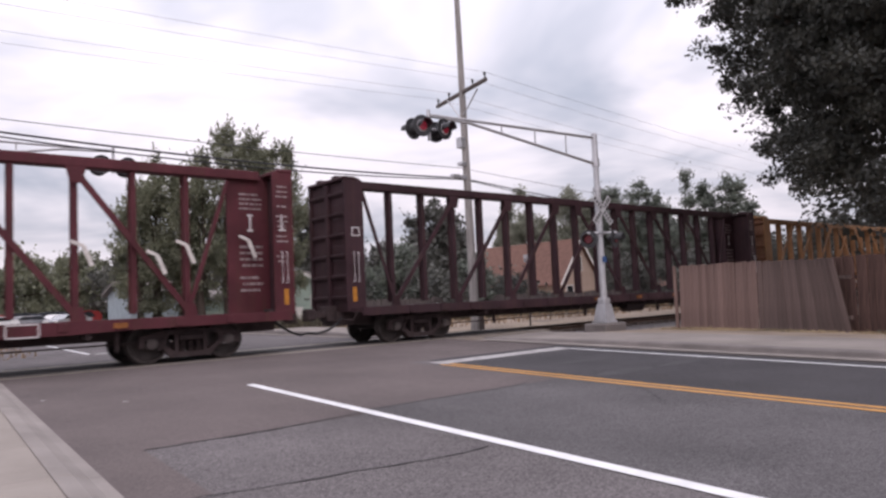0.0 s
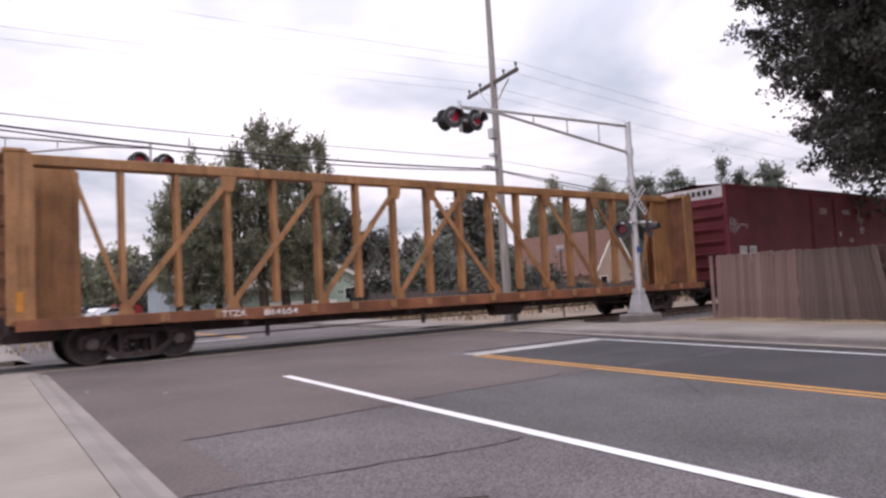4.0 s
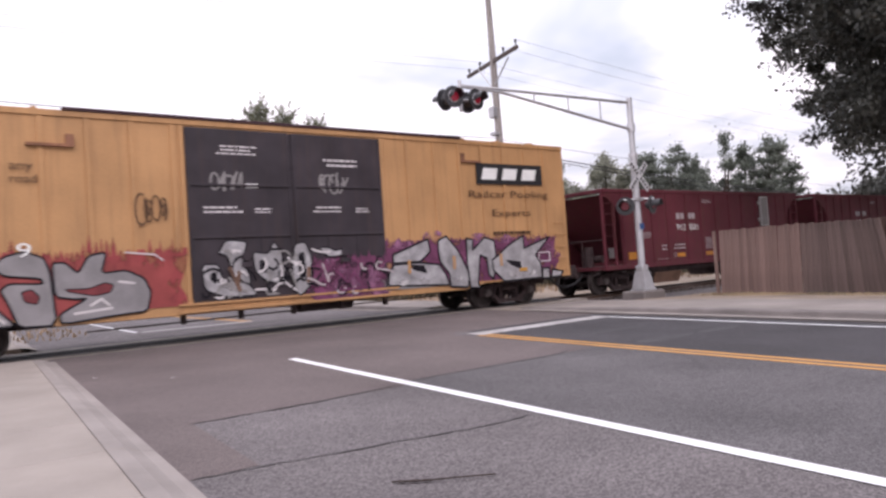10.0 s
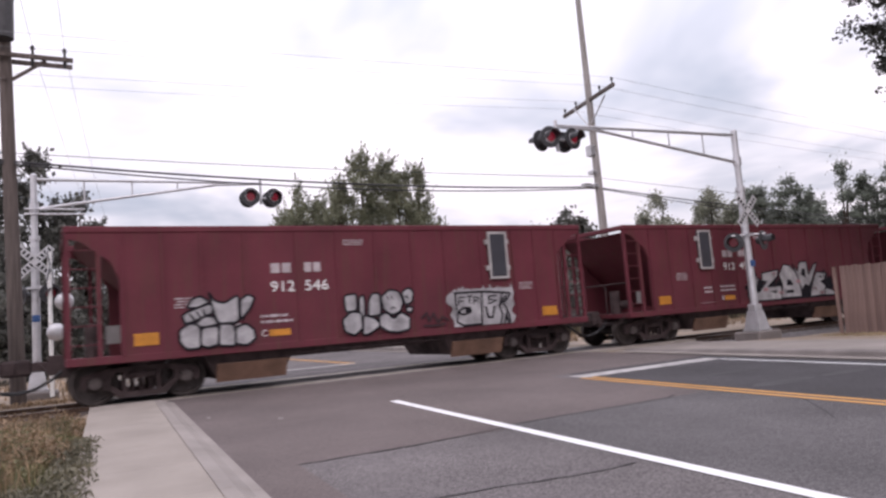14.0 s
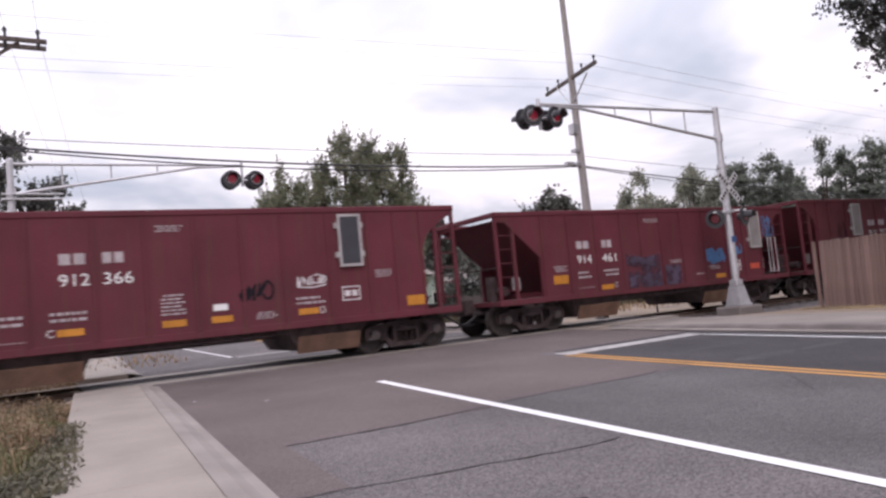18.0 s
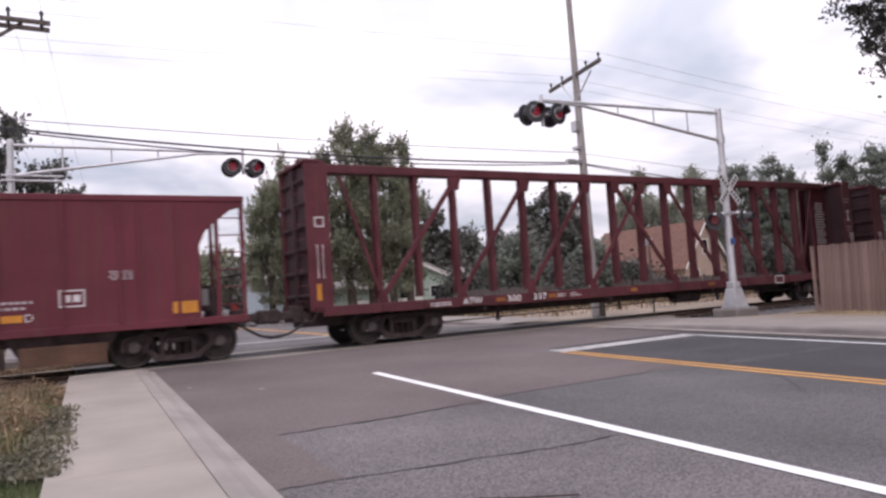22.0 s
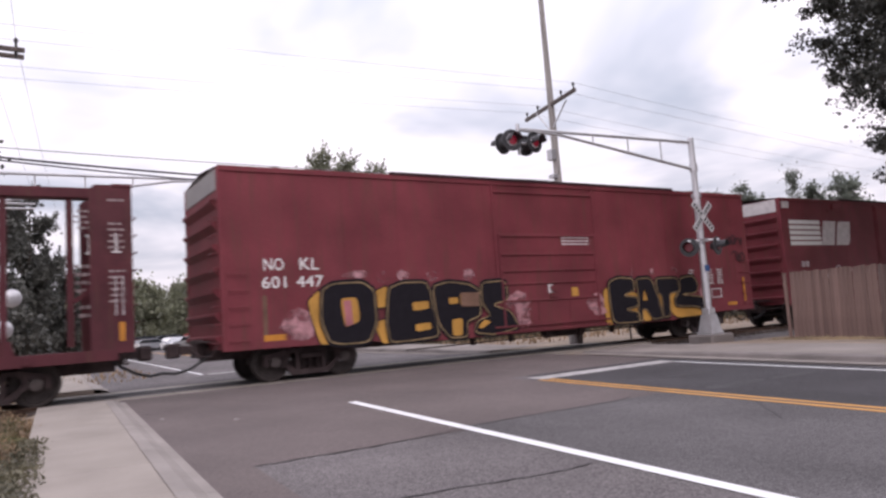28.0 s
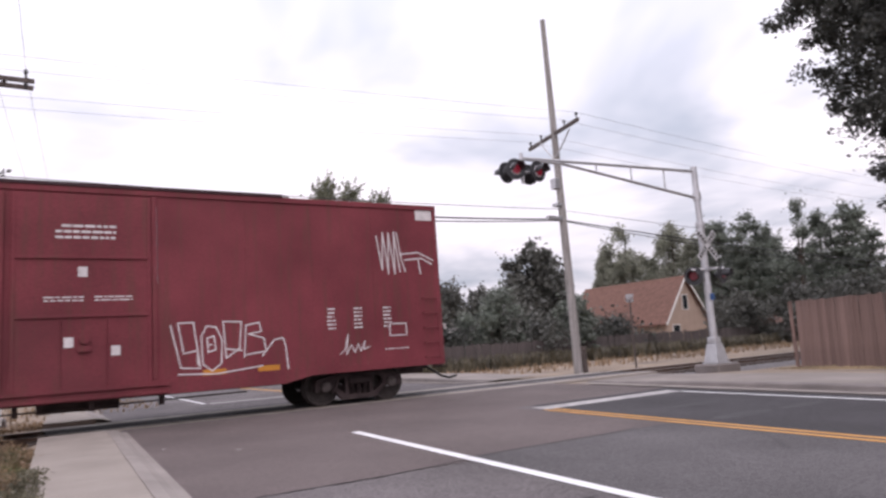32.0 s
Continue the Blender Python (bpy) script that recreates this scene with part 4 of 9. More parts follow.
def flames(parent, x0, x1, z0, z1, mat, seed, y, rough=0.22, tall=0.35, label="ragged sprayed background with drawn-out tips"):
    """A sprayed ground whose upper edge runs out in thin tips."""
    rnd, top, x = random.Random(seed), [], x0
    while x < x1:
        w = rnd.uniform(0.05, 0.16)
        top += [(x, z1 - rnd.uniform(0.0, rough)), (x + w * 0.5, z1 + (rnd.uniform(0, tall) if rnd.random() < 0.5 else 0.0))]
        x += w
    ring = [(x0, z0)] + [(x0 - rnd.uniform(0, 0.25), z0 + (z1 - z0) * k / 6) for k in range(1, 6)] + top + [(x1 + rnd.uniform(-0.2, 0.1), z0 + (z1 - z0) * k / 6) for k in range(5, 0, -1)] + [(x1, z0)]
    return part("sprayed_ground", M().add([(a, y, b) for a, b in ring], [tuple(range(len(ring)))]), mat, parent, label)


def puff(parent, x, z, a, b, mat, y, seed=0):
    """A soft dab of spray."""
    rnd = random.Random(seed)
    ring = [(x + a * rnd.uniform(0.75, 1.1) * math.cos(math.pi * k / 8), z + b * rnd.uniform(0.75, 1.1) * math.sin(math.pi * k / 8)) for k in range(16)]
    return patch_of(parent, ring, mat, y, "spray_mist", "soft dab of spray paint", 1)


def drawn(parent, lines, mat, width=0.035, y=FACE - 0.008, label="thin hand-sprayed tag"):
    """A tag drawn in single strokes."""
    m = M()
    strokes(m, lines, width, y, 0.0002, n=4)
    return part("sprayed_tag", m, mat, parent, label)


def flourish(parent, x0, x1, z0, z1, mats, count, seed, y, width=0.05):
    """Short bent strokes that crowd the inside of a piece, one coat a colour."""
    rnd = random.Random(seed)
    for mat in mats:
        lines = []
        for _ in range(count):
            x, z, a = rnd.uniform(x0, x1), rnd.uniform(z0, z1), rnd.uniform(0, 6.3)
            d, bend = rnd.uniform(0.1, 0.26), rnd.uniform(-1.2, 1.2)
            line = [(x, z)]
            for k in range(4):
                x, z, a = x + d * 0.5 * math.cos(a), min(z1, max(z0, z + d * 0.5 * math.sin(a))), a + bend
                line.append((x, z))
            lines.append(line)
        m = M()
        strokes(m, lines, width, y, 0.00002, n=3)
        tagged(part("stroke_coat", m, mat, parent, "short bent spray strokes"), kind="stuff")
        y -= 0.002
    return y


def star(x, z, r):
    return [(x + r * (1 if k % 2 == 0 else 0.42) * math.cos(1.4 + math.pi * k / 5), z + r * (1 if k % 2 == 0 else 0.42) * math.sin(1.4 + math.pi * k / 5)) for k in range(10)]


def scribble(parent, x0, x1, z0, z1, mat, seed, width=0.035, loops=7, base=FACE):
    """A quick tag: loops, hooks and zigzags run into one another, with an underline."""
    rnd, m, y = random.Random(seed), M(), base - 0.006
    lines, w, h = [], (x1 - x0) / loops, z1 - z0
    for k in range(loops):
        cx, cz = x0 + w * (k + 0.5), (z0 + z1) / 2 + h * rnd.uniform(-0.08, 0.08)
        a, b = w * rnd.uniform(0.5, 0.95), h * rnd.uniform(0.28, 0.5)
        kind = rnd.randrange(4)
        if kind == 0:
            lines.append([(cx + rnd.uniform(-a, a), cz + b * (1 if i % 2 else -1) * rnd.uniform(0.5, 1)) for i in range(5)])
        elif kind == 1:
            ph = rnd.uniform(0, 6.3)
            lines.append([(cx + a * (1 - i / 22) * math.cos(ph + 0.62 * i), cz + b * (1 - i / 22) * math.sin(ph + 0.62 * i)) for i in range(18)])
        else:
            ph, turn = rnd.uniform(0, 6.3), rnd.uniform(3.5, 7.0)
            lines.append([(cx + a * math.cos(ph + turn * i / 10), cz + b * math.sin(ph + turn * i / 10)) for i in range(11)])
    if rnd.random() < 0.5:
        lines.append([(x0, z0 + 0.1 * h), (x0 + 0.5 * (x1 - x0), z0), (x1, z0 + 0.14 * h)])
    strokes(m, lines, width, y, 0.0002, n=3)
    tagged(part("sprayed_tag", m, mat, parent, "thin sprayed tag"), kind="stuff")


def truck_meshes():
    """The bogie's meshes, shared by every car."""
    frames = []
    for s in (-1, 1):
        m = M()
        y0, y1 = s * 1.0 - 0.075, s * 1.0 + 0.075
        # compression member over the windows, and the tension member under them
        m.prism([(-1.16, 0.53), (-1.13, 0.63), (-0.62, 0.74), (0.62, 0.74), (1.13, 0.63), (1.16, 0.53), (0.78, 0.56), (0.5, 0.64), (-0.5, 0.64), (-0.78, 0.56)], y0, y1)
        m.prism([(-0.78, 0.46), (-0.64, 0.44), (-0.36, 0.235), (0.36, 0.235), (0.64, 0.44), (0.78, 0.46), (0.46, 0.12), (-0.46, 0.12)], y0, y1)
        for k in (-1, 1):
            m.prism([(k * 0.64, 0.42), (k * 0.64, 0.64), (k * 0.77, 0.62), (k * 0.77, 0.37), (k * 0.72, 0.36)], y0, y1)
            m.prism([(k * 1.03, 0.37), (k * 1.03, 0.58), (k * 1.16, 0.56), (k * 1.15, 0.36)], y0, y1)
            m.box(k * 0.33 - 0.045, k * 0.33 + 0.045, y0, y1, 0.2, 0.68)
            m.box(k * 0.89 - 0.15, k * 0.89 + 0.15, y0 - 0.015, y1 + 0.015, 0.555, 0.62, 0.01)
        m.beam((-0.52, s * 1.12, 0.70), (-0.74, s * 1.12, 0.30), 0.035, 0.06)
        frames.append(m.mesh("side_frame"))
    coil, n = M(), 10
    turns = [(0.045 if q % 2 else 0.075, 0.236 + 0.024 * (q // 2 + (q % 2) * 0.5) * 1.6) for q in range(13)]
    coil.add([(r * math.cos(2 * math.pi * i / n), r * math.sin(2 * math.pi * i / n), z) for r, z in turns for i in range(n)], [(q * n + i, q * n + (i + 1) % n, (q + 1) * n + (i + 1) % n, (q + 1) * n + i) for q in range(12) for i in range(n)])
    cap = M().cyl((0, -0.07, 0), (0, 0.07, 0), 0.122, n=16).cyl((0, -0.085, 0), (0, 0.085, 0), 0.075, n=12)
    for q in range(3):
        a = 2.1 * q + 0.5
        cap.cyl((0.05 * math.cos(a), -0.1, 0.05 * math.sin(a)), (0.05 * math.cos(a), 0.1, 0.05 * math.sin(a)), 0.018, n=6)
    bol = M().box(-0.27, 0.27, -1.13, 1.13, 0.49, 0.635, 0.03).box(-0.22, 0.22, -0.9, 0.9, 0.6, 0.82, 0.03).box(-0.5, 0.5, -0.2, 0.2, 0.72, 0.92)
    for k in (-0.40, 0.40):
        bol.box(k - 0.05, k + 0.05, -0.85, 0.85, 0.32, 0.46)
    ws = M()
    for s in (-1, 1):
        ring = [(0.0, 0.12), (0.02, 0.12), (0.05, 0.2), (0.04, 0.36), (0.0, 0.38), (0.0, 0.45), (0.02, 0.457), (0.11, 0.457), (0.13, 0.485), (0.15, 0.485)]
        n = 28
        pts = [(r * math.cos(2 * math.pi * i / n), s * (0.82 - d), r * math.sin(2 * math.pi * i / n)) for d, r in ring for i in range(n)]
        ws.add(pts, [(q * n + i, q * n + (i + 1) % n, (q + 1) * n + (i + 1) % n, (q + 1) * n + i) for q in range(len(ring) - 1) for i in range(n)])
    ws.cyl((0, -1.0, 0), (0, 1.0, 0), 0.085, n=12)
    return bol.mesh("truck"), frames, coil.mesh("spring"), cap.mesh("bearing_cap"), ws.mesh("wheelset")


TRUCK, FRAMES, SPRING, CAP, WHEELSET = truck_meshes()
CAP_STEEL = material("dusty bearing cap", (0.15, 0.125, 0.12), 0.7, 0.2, vary=0.2, scale=6)
WHEELSETS = []


def running_gear(car, length, centre, coupler_z=0.88, cushion=0.0):
    """Two bogies with turning wheelsets, and couplers and hoses at both ends."""
    for cx in (centre, length - centre):
        tr = part("truck", TRUCK, UNDER, car, "grimy iron bogie", pose(cx, 0, 0))
        for me in FRAMES:
            part("side_frame", me, UNDER, tr)
        for k in (-0.18, 0.0, 0.18):
            for y in (-1.02, 1.02):
                part("spring", SPRING, UNDER, tr, at=pose(k, y, 0))
        for k in (-0.89, 0.89):
            for y in (-1.06, 1.06):
                part("bearing_cap", CAP, CAP_STEEL, tr, at=pose(k, y, 0.457))
        for k in (-0.89, 0.89):
            w = part("wheelset", WHEELSET, WHEEL, tr, at=pose(k, 0, 0.457))
            WHEELSETS.append((w, car, k, cx))
    for s, x in ((-1, 0.0), (1, length)):
        g = 0.85
        m = M().box(min(x, x + s * g), max(x, x + s * g), -0.11, 0.11, coupler_z - 0.1, coupler_z + 0.1, 0.02)
        m.box(min(x + s * (g - 0.25), x + s * (g + 0.06)), max(x + s * (g - 0.25), x + s * (g + 0.06)), -0.17, 0.13, coupler_z - 0.17, coupler_z + 0.17, 0.05)
        m.box(min(x, x + s * 0.3), max(x, x + s * 0.3), -0.24, 0.24, coupler_z - 0.2, coupler_z + 0.22, 0.02)
        part("coupler", m, UNDER, car)
        hose = [(x + s * 0.05, -0.55, coupler_z - 0.12), (x + s * 0.22, -0.6, coupler_z - 0.26), (x + s * 0.5, -0.58, coupler_z - 0.42), (x + s * 0.8, -0.5, coupler_z - 0.50), (x + s * 1.08, -0.45, coupler_z - 0.46)]
        part("air_hose", M().tube(hose, 0.034, 7), BLACK, car)
        part("uncoupling_lever", M().tube([(x + s * 0.1, -1.45, 0.95), (x + s * 0.22, -1.4, 0.72), (x + s * 0.25, -0.6, 0.7), (x + s * 0.5, -0.1, 1.0)], 0.016, 5), UNDER, car)


def ladder(car, x, z0, z1, mat, w=0.42, y=FACE):
    n = max(2, int((z1 - z0) / 0.36))
    me = M().tube([(0, 0, 0), (0, -0.08, 0), (w, -0.08, 0), (w, 0, 0)], 0.014, 5).mesh("grab_iron")
    for i in range(n + 1):
        part("grab_iron", me, mat, car, at=pose(x, y, z0 + (z1 - z0) * i / n))


def end_wall(car, x, s, z0, z1, mat, cap=None):
    """A corrugated end: deep horizontal ribs between corner posts."""
    m = M().box(min(x, x + 0.05 * s), max(x, x + 0.05 * s), -1.52, 1.52, z0, z1)
    n, ribs = 8, []
    for i in range(n - 1 if cap else n):
        z = z0 + (z1 - z0) * (i + 0.5) / n
        prof = [(0.0, -0.17), (-0.13 * s, -0.015), (-0.13 * s, 0.03), (0.0, 0.06)]
        pts = [(x + a, y, z + b) for y in (-1.42, 1.42) for a, b in prof]
        ribs.append(M().add(pts, [(0, 1, 5, 4), (1, 2, 6, 5), (2, 3, 7, 6), (0, 3, 2, 1), (4, 5, 6, 7)]))
    w = part("end_wall", m, mat, car, "corrugated end wall")
    for r in ribs:
        part("end_rib", r, mat, w)
    if cap:
        part("end_cap", M().box(min(x - 0.02 * s, x), max(x - 0.02 * s, x), -1.45, 1.45, z1 - 0.5, z1 - 0.02), cap, car, "pale upper end panel")
    me = M().tube([(0, -1.45, 0), (-0.13 * s, -1.45, 0), (-0.13 * s, -1.0, 0), (0, -1.0, 0)], 0.014, 5).mesh("ladder_rung")
    for i in range(9):
        part("ladder_rung", me, mat, car, at=pose(x, 0, 1.0 + i * 0.4))
    part("brake_platform", M().box(min(x, x - 0.32 * s), max(x, x - 0.32 * s), -0.8, 0.8, 1.02, 1.06), UNDER, car)


def boxcar(at, length, paint, label, ribs, doors, door_paint, tall=4.94, flush=False, roof_walk=(0.23, 0.8), seams=(), end_paint=None, cap=None, door_ribs=(0.37, 0.67), header=None):
    car = thing("boxcar", label, "boxcar", at, "railcars of the passing train")
    z0 = 0.80
    part("side_wall", M().box(0.0, length, FACE, FACE + 0.08, z0 + 0.12, tall, 0.012), paint, car, "sheet-steel near side")
    part("side_wall", M().box(0.0, length, 1.52, 1.6, z0 + 0.12, tall, 0.012), paint, car)
    part("top_chord", M().box(-0.01, length + 0.01, FACE - 0.035, FACE + 0.03, tall - 0.10, tall + 0.03, 0.008), paint, car)
    sill = M().prism([(0.0, z0 + 0.16), (0.0, z0), (1.0, z0), (3.6, z0 - 0.02), (4.3, z0 - 0.16), (length - 4.3, z0 - 0.16), (length - 3.6, z0 - 0.02), (length - 1.0, z0), (length, z0), (length, z0 + 0.16)], FACE - 0.03, FACE + 0.05)
    part("side_sill", sill, paint, car)
    part("floor", M().box(0.05, length - 0.05, -1.5, 1.5, 0.88, 1.02), UNDER, car)
    part("centre_sill", M().box(-0.1, length + 0.1, -0.3, 0.3, 0.58, 0.92), UNDER, car)
    for x in ribs:
        part("side_post", M().prism([(x - 0.05, z0 + 0.16), (x + 0.05, z0 + 0.16), (x + 0.05, tall - 0.11), (x - 0.05, tall - 0.11)], FACE - 0.035, FACE + 0.01), paint, car)
    for x in seams:
        part("panel_seam", M().box(x - 0.02, x + 0.02, FACE - 0.005, FACE + 0.01, z0 + 0.16, tall - 0.11), paint, car)
    n = 14
    pts = [(x, y, z) for x in (0.01, length - 0.01) for y, z in ((-1.6, tall + 0.03), (0, tall + 0.17), (1.6, tall + 0.03))]
    roof = part("roof", M().add(pts, [(0, 1, 4, 3), (1, 2, 5, 4)]), PATCH_GREY if flush else paint, car, "ribbed steel roof")
    pr = [(-1.62, 0.035), (0, 0.175), (1.62, 0.035), (1.62, 0.075), (0, 0.215), (-1.62, 0.075)]
    me = M().add([(x, y, tall + z) for x in (-0.05, 0.05) for y, z in pr], [(i, (i + 1) % 6, 6 + (i + 1) % 6, 6 + i) for i in range(6)] + [tuple(range(6)), tuple(range(6, 12))]).mesh("roof_rib")
    for i in range(1, n):
        part("roof_rib", me, PATCH_GREY if flush else paint, roof, at=pose(length * i / n, 0, 0))
    a, b = roof_walk
    part("door_track_cover", M().box(length * a, length * b, FACE - 0.06, FACE + 0.05, tall + 0.02, tall + 0.1, 0.01), DARK_BEAM, car, "dark weather strip along the roof edge")
    for x, s in ((0.0, 1), (length, -1)):
        end_wall(car, x, s, 0.85, tall, end_paint or paint, cap)
        part("corner_post", M().box(min(x - 0.02 * s, x + 0.12 * s), max(x - 0.02 * s, x + 0.12 * s), FACE - 0.012, FACE + 0.14, z0, tall, 0.012), paint, car)
        part("corner_post", M().box(min(x - 0.02 * s, x + 0.12 * s), max(x - 0.02 * s, x + 0.12 * s), 1.46, 1.612, z0, tall, 0.012), paint, car)
    for x0, x1, d0, d1 in doors:
        d = part("door", M().box(x0 + 0.02, x1 - 0.02, FACE - 0.05, FACE + 0.02, d0, d1, 0.01), door_paint, car, "sliding plug door")
        for k in door_ribs:
            z = d0 + (d1 - d0) * k
            part("door_rib", M().box(x0 + 0.1, x1 - 0.1, FACE - 0.088, FACE - 0.04, z - 0.025, z + 0.025, 0.006), door_paint, d)
        for fx in (0.34, 0.66):
            x = x0 + (x1 - x0) * fx
            part("lock_rod", M().cyl((x, FACE - 0.062, d0 + 0.1), (x, FACE - 0.062, d0 + (d1 - d0) * door_ribs[0]), 0.011, n=8), door_paint, d)
        for x in (x0 + 0.03, x1 - 0.1):
            part("door_edge", M().box(x, x + 0.07, FACE - 0.066, FACE - 0.04, d0 + 0.02, d1 - 0.02, 0.005), door_paint, d)
        part("door_handle", M().box((x0 + x1) / 2 - 0.12, (x0 + x1) / 2 + 0.12, FACE - 0.12, FACE - 0.05, d0 + 0.75, d0 + 0.86).cyl(((x0 + x1) / 2, FACE - 0.13, d0 + 1.0), ((x0 + x1) / 2, FACE - 0.05, d0 + 1.0), 0.1, n=12), door_paint, d)
    if doors:
        lo, hi = min(d[0] for d in doors) - 0.3, max(d[1] for d in doors) + 0.3
        for z in (0.70, 0.86):
            part("door_track", M().box(lo, hi, FACE - 0.09, FACE + 0.02, z - 0.03, z + 0.02), paint, car)
        for x in (min(d[0] for d in doors) - 0.1, max(d[1] for d in doors) - 0.01):
            part("door_post", M().box(x, x + 0.1, FACE - 0.045, FACE + 0.01, z0 + 0.16, tall - 0.11, 0.008), paint, car)
        if header:
            part("door_header", M().box(lo + 0.25, hi - 0.25, FACE - 0.05, FACE + 0.01, header - 0.03, header + 0.03, 0.006), paint, car)
    ladder(car, 0.14, 1.0, 2.5, paint)
    ladder(car, length - 0.56, 1.0, 2.5, paint)
    for k in range(5):
        x = length * (0.36 + 0.07 * k)
        part("underframe_hanger", M().box(x - 0.05, x + 0.05, -1.3, -1.18, 0.42, 0.75), UNDER, car)
    part("brake_rod", M().cyl((length * 0.26, -0.9, 0.44), (length * 0.74, -0.9, 0.52), 0.02, n=6), UNDER, car)
    part("air_reservoir", M().cyl((length * 0.52, -0.7, 0.6), (length * 0.60, -0.7, 0.6), 0.19, n=14), UNDER, car)
    running_gear(car, length, 2.2)
    return car


def hopper(at, length, label, end_letter, number, text_x, patch_x, patch, slope, seed, marks=(3, 4, 5, 6, 7)):
    """A ballast hopper: slanting end cages, ribbed sides, chutes below."""
    car = thing("hopper_car", label, "hopper car", at, "railcars of the passing train")
    top, bot, a = 3.34 if slope else 3.55, 0.98, 1.0
    cut = 1.5 if slope else 1.0
    if slope:
        poly = [(0.05, top), (0.05, top - 0.16), (0.35, top - 0.2), (cut, 2.1), (cut, bot), (length - cut, bot), (length - cut, 2.1), (length - 0.35, top - 0.2), (length - 0.05, top - 0.16), (length - 0.05, top)]
    else:
        poly = [(0.05, top), (0.05, top - 0.16), (0.3, top - 0.22), (0.85, 2.9), (cut, 2.55), (cut, bot), (length - cut, bot), (length - cut, 2.55), (length - 0.85, 2.9), (length - 0.3, top - 0.22), (length - 0.05, top - 0.16), (length - 0.05, top)]
    part("side_wall", M().prism(poly, FACE + 0.004, FACE + 0.09), RED_HOP, car, "ribbed near side")
    part("side_wall", M().prism(poly, 1.48, 1.54), RED_HOP, car)
    part("top_rail", M().box(0.0, length, FACE - 0.02, FACE + 0.14, top - 0.05, top + 0.09, 0.02), RED_HOP, car, "rolled top rail")
    part("top_rail", M().box(0.0, length, 1.46, 1.62, top - 0.05, top + 0.09, 0.02), RED_HOP, car)
    for x in (0.0, length - 0.12):
        part("end_rail", M().box(x, x + 0.12, FACE + 0.1, 1.5, top - 0.05, top + 0.09, 0.02), RED_HOP, car)
    part("side_sill", M().box(0.0, length, FACE - 0.01, FACE + 0.14, 0.84, 1.0, 0.012), RED_HOP, car)
    posts = (1.06, 1.85, 2.6, 3.52, 4.71, 5.68, 6.68, 7.68, 8.62, 9.72, 10.75, 11.5, 12.25)
    if slope:
        posts = (1.6, 2.55, 3.6, 4.65, 5.45, 6.35, 7.3, 8.35, 9.45, 10.35, 11.25)
    else:
        posts = tuple(p + (text_x - 4.1 if 2.0 < p < 11.0 else 0.0) for p in posts)
    for x in posts:
        part("side_post", M().prism([(x - 0.032, 1.0), (x + 0.032, 1.0), (x + 0.032, top - 0.05), (x - 0.032, top - 0.05)], FACE - 0.028, FACE + 0.08), RED_HOP, car)
    # slanting end sheets and the open cage before them
    for s, x in ((1, 0.0), (-1, length)):
        X = lambda d: x + s * d
        m = M().add([(X(0.25), -1.5, top - 0.1), (X(0.25), 1.5, top - 0.1), (X(2.6), 1.5, 1.15), (X(2.6), -1.5, 1.15), (X(0.32), -1.5, top - 0.1), (X(0.32), 1.5, top - 0.1), (X(2.67), 1.5, 1.15), (X(2.67), -1.5, 1.15)], [(0, 1, 2, 3), (7, 6, 5, 4), (0, 3, 7, 4), (1, 5, 6, 2)])
        part("end_slope_sheet", m, RED_HOP, car, "slanting end sheet")
        for y in (FACE + 0.05, 1.55):
            for d in (0.06, 0.62):
                part("end_post", M().box(X(d) - 0.04, X(d) + 0.04, y - 0.04, y + 0.04, 0.9, top - 0.05), RED_HOP, car)
        part("end_platform", M().box(min(X(0.0), X(1.2)), max(X(0.0), X(1.2)), -1.5, 1.5, 0.86, 0.98), RED_HOP, car)
        me = M().cyl((X(0.06), FACE + 0.02, 0), (X(0.62), FACE + 0.02, 0), 0.014, n=6).mesh("ladder_rung")
        for k in range(6):
            part("ladder_rung", me, RED_HOP, car, at=pose(0, 0, 1.25 + 0.38 * k))
        m = M().cyl((X(0.1), -1.5, 1.9), (X(0.1), 1.5, 1.9), 0.02, n=6).cyl((X(0.1), -0.5, 0.95), (X(0.1), -0.5, 1.9), 0.02, n=6).cyl((X(0.1), 0.5, 0.95), (X(0.1), 0.5, 1.9), 0.02, n=6)
        m.cyl((X(0.55), -0.4, 0.98), (X(0.55), -0.4, 1.7), 0.16, n=12).cyl((X(0.7), -0.9, 1.25), (X(0.7), -0.3, 1.25), 0.13, n=12)
        part("brake_gear", m, UNDER, car, "handrail and brake cylinder on the end platform")
        part("bracing_plate", M().box(X(0.9) - 0.14, X(0.9) + 0.14, -1.15, -1.12, 1.25, 1.62), PATCH_GREY, car, "small grey data plate")
    part("centre_sill", M().box(-0.1, length + 0.1, -0.28, 0.28, 0.62, 0.95), UNDER, car)
    for x0 in (2.75, length - 4.55):
        part("hopper_pocket", M().add([(x0 - 0.15, -1.45, 0.95), (x0 + 1.95, -1.45, 0.95), (x0 + 1.95, 1.45, 0.95), (x0 - 0.15, 1.45, 0.95), (x0 + 0.2, -1.2, 0.3), (x0 + 1.65, -1.2, 0.3), (x0 + 1.65, 1.2, 0.3), (x0 + 0.2, 1.2, 0.3)],
                                           [(0, 1, 5, 4), (1, 2, 6, 5), (2, 3, 7, 6), (3, 0, 4, 7), (4, 5, 6, 7)]), UNDER, car, "dark hopper pocket")
